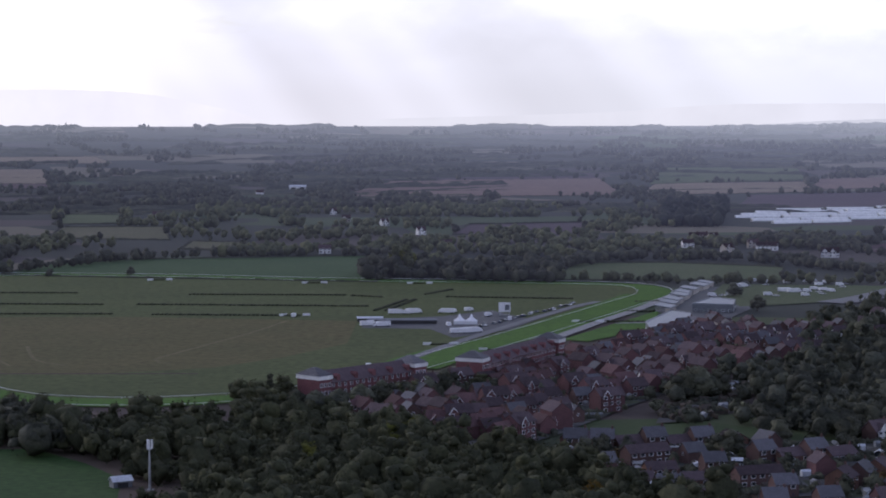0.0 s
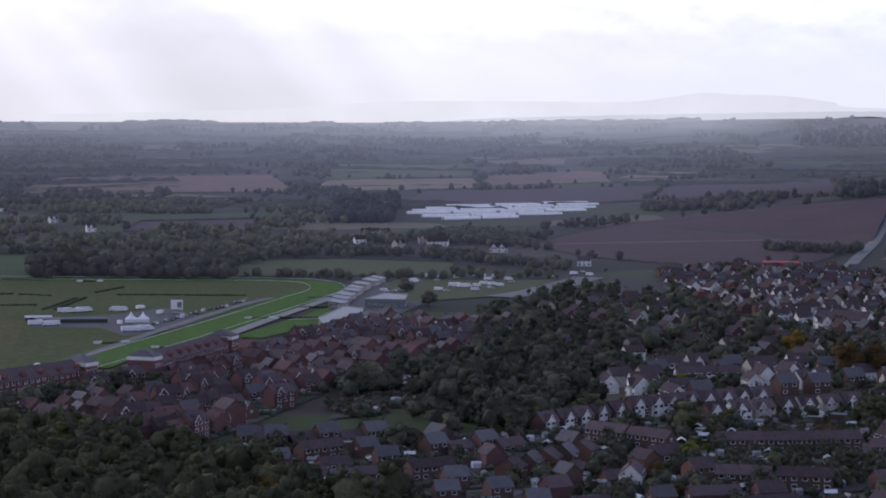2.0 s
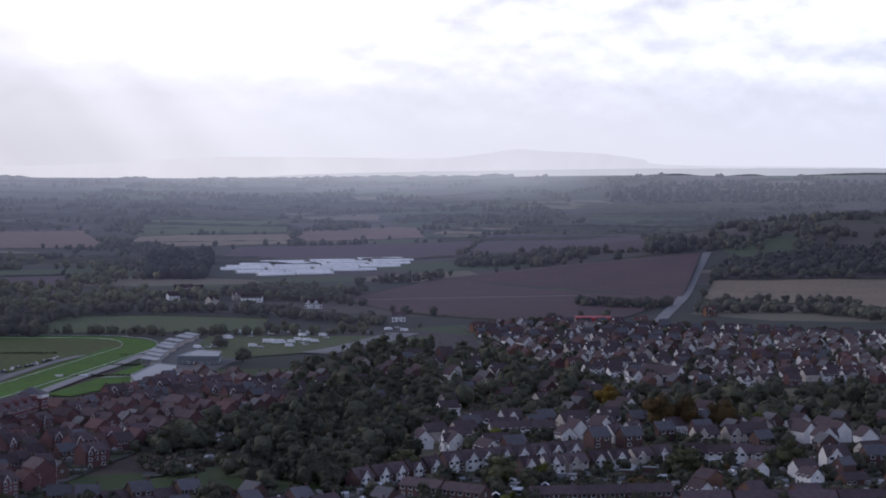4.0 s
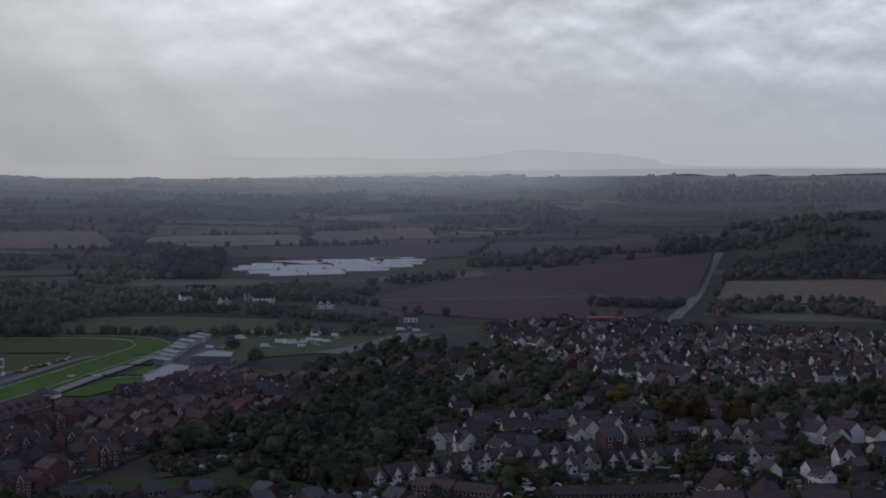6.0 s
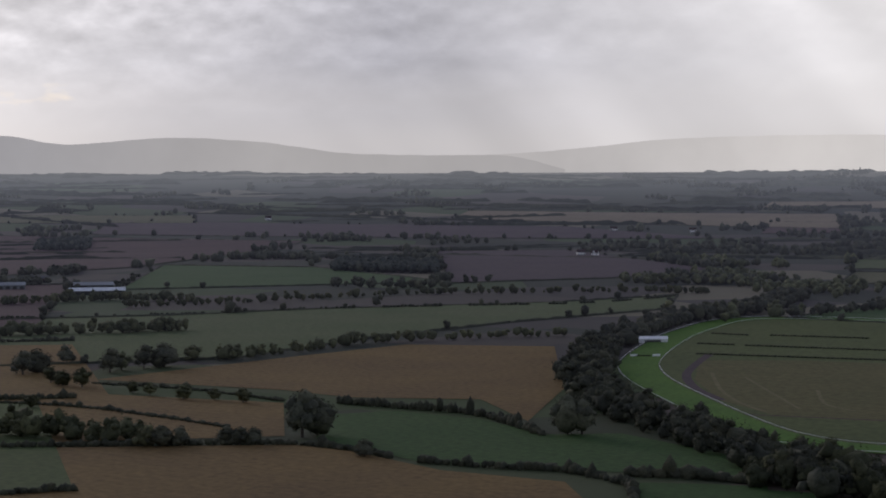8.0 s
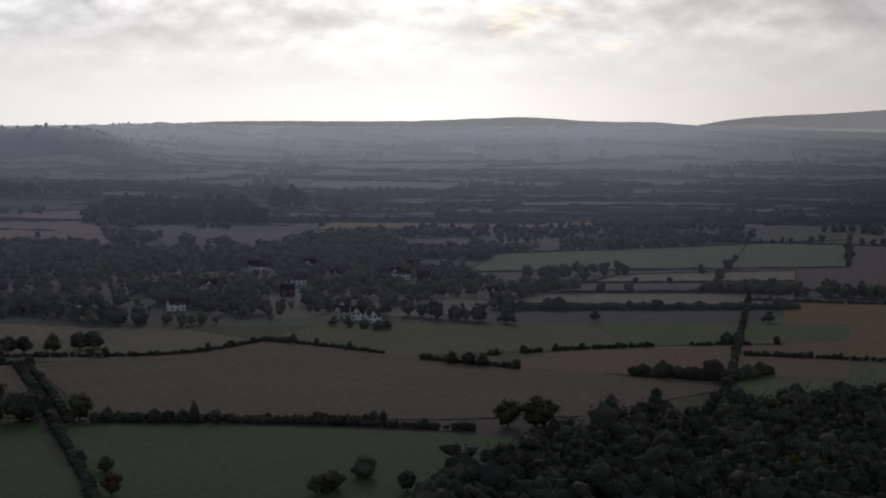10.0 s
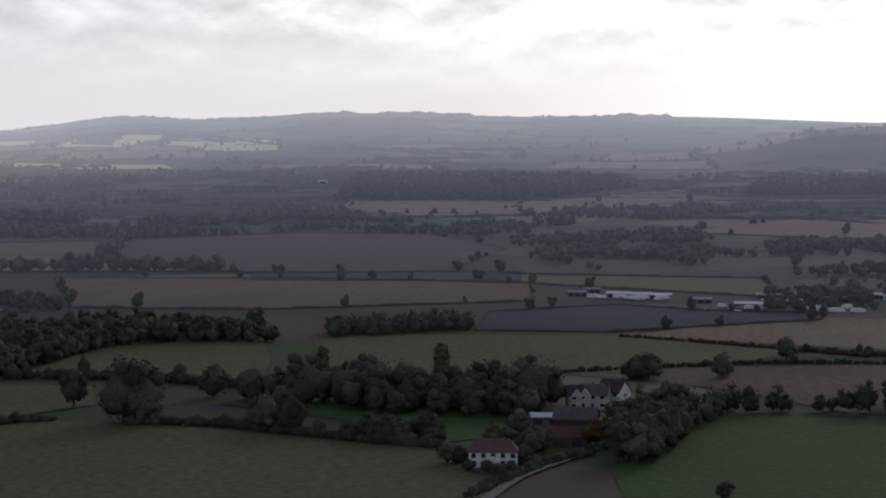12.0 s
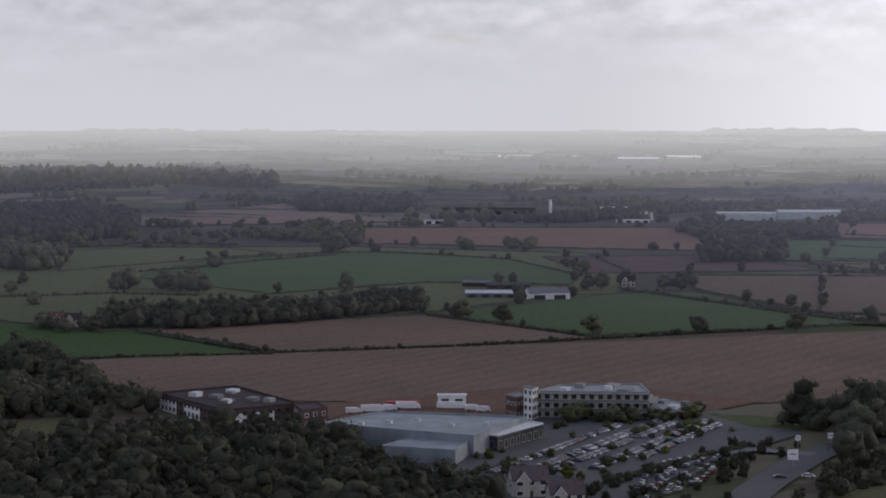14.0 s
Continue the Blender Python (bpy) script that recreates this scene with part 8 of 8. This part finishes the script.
garden_trees(46, (2.2, 4.2), ["oak", "lime", "oak", "dark"], (-557, -281), (-598, -289), (-652, -286), (-685, -291), (-714, -248), (-695, -228), (-631, -231), (-583, -232), (-553, -242), group="car park trees")
CARS = 0
for r in range(-14, 14):
    for j in range(-10, 90):
        p = _o + _ay * (r * 8.2 + (r % 2) * -2.2) + _ax * (j * 2.75)
        if CARS < 150 and inside(_lot, p.x, p.y) and RNG.uniform() < 0.8 and free(p.x, p.y, 1.1):
            vehicle("car%d" % int(RNG.choice([0, 0, 1, 2, 2, 3, 3, 4, 5])), (p.x, p.y), math.degrees(math.atan2(_ay.y, _ay.x)) + RNG.uniform(-4, 4) + 180 * (r % 2), "supermarket cars")
            CARS += 1
_low = [(-575, -221), (-607, -226), (-629, -224), (-638, -211), (-606, -205), (-581, -203), (-550, -207)]
for _ in range(500):
    x, y = RNG.uniform(min(p[0] for p in _low), max(p[0] for p in _low)), RNG.uniform(min(p[1] for p in _low), max(p[1] for p in _low))
    if CARS < 190 and inside(_low, x, y) and free(x, y, 2.0):
        vehicle("car%d" % int(RNG.integers(0, 6)), (x, y), facing((x, y)) + 70, "supermarket cars")
        CARS += 1
garden_trees(55, (2.5, 4.5), ["dark", "oak", "dark", "lime"], (-541, -230), (-577, -226), (-651, -222), (-685, -208), (-664, -194), (-602, -192), (-526, -181), (-498, -220), joined="roadside bushes and small trees")
garden_trees(12, (5, 8), ["dark", "oak"], (-685, -291), (-700, -295), (-733, -254), (-714, -248), group="car park trees")
tree("oak", 5, (-592.4, -299.9), (-603.0, -296.6), (-693.3, -280.8), (-692.7, -271.4), group="car park trees")
hedge((-559, -278), (-585, -269), (-590, -247), h=1.6)
hedge((-572, -228), (-617, -222), (-663, -212), h=1.8)
house("cream", (-544.2, -243.1), facing((-544.2, -243.1)) + 12, "near houses", 1.1)
house("cream", (-530.2, -225.1), facing((-530.2, -225.1)) + 12, "near houses", 1.0)


def sign(xy, w, z, label):
    s = new("road_sign")
    part("board", Shape().box(-w / 2, -0.15, z, w / 2, 0.15, z + w), M["white"], s, "white sign board")
    part("post", Shape().box(-0.12, -0.1, 0, 0.12, 0.1, z), M["steel"], s)
    part("bar", Shape().box(-w * 0.3, -0.19, z + w * 0.5, w * 0.3, -0.155, z + w * 0.62), M["sheet_grey"], s, "grey bar on the sign")
    tagged(s, label, "sign", "signs")
    put(s, xy[0], xy[1], facing(xy))


sign((-625.1, -185.5), 3.4, 3.2, "large square white sign on a post by the road")
sign((-663.9, -195.3), 1.8, 3.4, "white sign on a post by the road")
sign((-678.5, -187.9), 2.0, 2.6, "white sign on a post by the road")

# the farm and factory beyond the ploughed field
barn("long white roofed farm shed", (-1184.1, -555.7), 34, 12, 3.2, 1.6, facing((-1184.1, -555.7)), "sheet_grey", "sheet", 4, "farm sheds")
barn("grey farm barn with white walls", (-1188.0, -517.9), 27, 15, 4.5, 3, facing((-1188.0, -517.9)) + 15, "white", "sheet_grey", 2, "farm sheds")
barn("low old farm shed of brick", (-1250.5, -574.0), 30, 10, 3.2, 1.6, facing((-1250.5, -574.0)), "brick_brown", "slate", 3, "farm sheds")
barn("low old farm shed of brick", (-1259.5, -602.1), 20, 9, 3.2, 1.6, facing((-1259.5, -602.1)) - 10, "brick_brown", "sheet_grey", 3, "farm sheds")
barn("long brown roofed factory hall", (-2337.5, -1101.4), 120, 40, 7, 2, facing((-2337.5, -1101.4)), "sheet_grey", "tile", 6, "factory halls")
barn("low pale factory building", (-2087.1, -1049.2), 32, 12, 4, 1, facing((-2087.1, -1049.2)), "white", "sheet_blue", 3, "factory halls")
barn("white factory building with a flat roof", (-2417.5, -956.8), 40, 16, 9, 1, facing((-2417.5, -956.8)), "white", "sheet", 3, "factory halls")
barn("white factory building with a flat roof", (-2220.3, -857.1), 40, 10, 3, 0.6, facing((-2220.3, -857.1)), "white", "sheet", 4, "factory halls")
barn("long pale warehouse on the plain", (-2336.9, -755.5), 70, 30, 9, 1.2, facing((-2336.9, -755.5)), "sheet", "sheet", 0, "factory halls")
barn("long pale warehouse on the plain", (-2401.0, -696.7), 76, 30, 9, 2.5, facing((-2401.0, -696.7)) + 8, "sheet", "sheet", 0, "factory halls")
for xy, H, r in (((-2377.7, -1032.1), 19, 1.9), ((-2279.9, -869.2), 9, 2.0), ((-2282.1, -863.4), 10, 2.0), ((-2284.3, -857.7), 9, 2.0)):
    t = new("silo")
    part("barrel", Shape().tube(0, 0, 0, H, r, r, 14), M["white"], t)
    part("cap", Shape().tube(0, 0, H, H + r * 0.6, r, 0.3, 14), M["steel"], t)
    tagged(t, "white cylindrical silo beside the factory", "silo", "silos")
    put(t, xy[0], xy[1], 0)

# white paint with haze glow stands for the gleam of these roofs
barn("far long glasshouse roof with its gleam painted white", (-3648, -1638), 110, 22, 1.2, 1.4, facing((-3648, -1638)), "far_white", "far_white", 0, "far sheds")
barn("far long glasshouse roof with its gleam painted white", (-3695, -1499), 150, 22, 1.2, 1.4, facing((-3695, -1499)), "far_white", "far_white", 0, "far sheds")
barn("far long glasshouse roof with its gleam painted white", (-3767, -1359), 90, 22, 1.2, 1.4, facing((-3767, -1359)), "far_white", "far_white", 0, "far sheds")
barn("far long glasshouse roof with its gleam painted white", (-3701, -1418), 80, 22, 1.2, 1.4, facing((-3701, -1418)), "far_white", "far_white", 0, "far sheds")

# cars along the terraces
for a, b, n in (((211.2, 692.5), (234.6, 697.6), 9), ((237.9, 700.7), (277.0, 712.0), 12), ((288.0, 716.3), (325.5, 700.0), 12), ((133.9, 597.2), (146.0, 602.6), 5), ((200.0, 620.6), (208.8, 617.7), 3), ((78.3, 671.5), (89.0, 666.1), 4), ((60.1, 825.8), (75.1, 836.6), 4)):
    a, b = Vector(a), Vector(b)
    for i in range(n):
        p = a.lerp(b, (i + RNG.uniform(0.2, 0.8)) / n)
        vehicle(["car3", "car0", "van", "car2", "car3", "car4"][int(RNG.integers(0, 6))], (p.x, p.y), math.degrees(math.atan2((b - a).y, (b - a).x)) + RNG.uniform(-5, 5), "street cars")


# ---- garden rooms and garages of the near terraces ----
def conservatory():
    c = new("conservatory")
    part("frame", Shape().box(-1.8, -1.4, 0, 1.8, 1.4, 0.7), M["white"], c)
    part("glazing", Shape().add([(-1.7, -1.3, 0.7), (1.7, -1.3, 0.7), (1.7, 1.3, 0.7), (-1.7, 1.3, 0.7), (-1.7, -1.3, 2.1), (1.7, -1.3, 2.1), (1.7, 1.3, 2.1), (-1.7, 1.3, 2.1)], [(0, 1, 5, 4), (1, 2, 6, 5), (2, 3, 7, 6), (3, 0, 4, 7)]), M["glass"], c)
    part("roof", Shape().pitched(-1.8, 1.8, -1.4, 1.4, 2.1, 2.9, 0.08, 0.1), M["sheet"], c, "pale translucent roof")
    return tagged(c, "small white conservatory behind a house", "conservatory", "garden rooms")


def garage():
    g = new("garage")
    part("wall", Shape().box(-1.6, -2.8, 0, 1.6, 2.8, 2.3), M["brick_brown"], g)
    part("door", Shape().box(-1.2, -2.87, 0, 1.2, -2.81, 2.0), M["white"], g, "white up-and-over door")
    part("roof", Shape().box(-1.75, -2.95, 2.302, 1.75, 2.95, 2.5), M["sheet_grey"], g)
    return tagged(g, "brick garage with a white door", "garage", "garages")


_near = [(39, 667), (86, 687), (137, 682), (192, 706), (244, 728), (298, 747), (423, 726), (298, 511), (72, 539), (51, 598)]
_protos = {"c": conservatory, "g": garage}
_made = {}
_n = 0
for _ in range(3000):
    x, y = RNG.uniform(min(p[0] for p in _near), max(p[0] for p in _near)), RNG.uniform(min(p[1] for p in _near), max(p[1] for p in _near))
    if _n < 54 and inside(_near, x, y) and free(x, y, 2.0):
        k = "c" if _n % 3 else "g"
        ob = _made[k] = _protos[k]() if k not in _made else _made[k]
        if _n > 3:
            ob = copy_thing(_made[k], Matrix.Identity(4))
        put(ob, x, y, facing((x, y)) + 90 * int(RNG.integers(-1, 2)) + RNG.uniform(-10, 10))
        _n += 1


def garden_clutter(label, n, *pts, tones=(0, 1, 1, 2, 3)):
    """Fences, sheds and greenhouses of the back gardens, past counting."""
    poly = list(pts)
    xs, ys = [p[0] for p in poly], [p[1] for p in poly]
    s, made = Shape(), 0
    for _ in range(n * 6):
        x, y = RNG.uniform(min(xs), max(xs)), RNG.uniform(min(ys), max(ys))
        if made >= n or not inside(poly, x, y) or any((x - u) ** 2 + (y - v) ** 2 < (w * 0.9) ** 2 for u, v, w in PLOTS if abs(u - x) < 12):
            continue
        made += 1
        m = pose(x, y, 0, 0, 0, 14 + 90 * int(RNG.integers(0, 2)) + RNG.normal(0, 6))
        k = Shape()
        if RNG.uniform() < 0.5:
            w = RNG.uniform(2.5, 6)
            k.box(-w, -0.06, 0, w, 0.06, RNG.uniform(1.2, 1.9))
            slot = int(RNG.choice(tones[:3]))
        else:
            w, e = RNG.uniform(0.9, 1.7), RNG.uniform(0.8, 1.3)
            k.box(-w, -e, 0, w, e, 1.9).prism(-w - 0.1, w + 0.1, -e - 0.1, e + 0.1, 1.902, 2.6)
            slot = int(RNG.choice(tones))
        s.add([(m @ Vector(v))[:] for v in k.v], k.f, slot)
    tagged(new("garden_clutter", s.mesh("garden_clutter", M["bark"], M["roof_pale"], M["concrete"], M["sheet"])), label, "gardens", kind="stuff")


garden_clutter("fences, sheds and greenhouses in back gardens", 420, *_near)
garden_clutter("fences and sheds among the brick houses", 220, (-35, 743), (15, 828), (89, 992), (139, 1075), (147, 924), (72, 777), (22, 680))
garden_clutter("sheds and yards of the distant town", 260, (390, 1411), (464, 1443), (532, 1394), (585, 1329), (711, 1225), (555, 955), (466, 983), (407, 974), (368, 981), (360, 1077), (346, 1191))
garden_clutter("sheds, frames and fences on the allotment plots", 90, *_plot, tones=(0, 0, 0, 1))
garden_hedges("low bushes and rows of plants on the allotments", 160, *_plot)
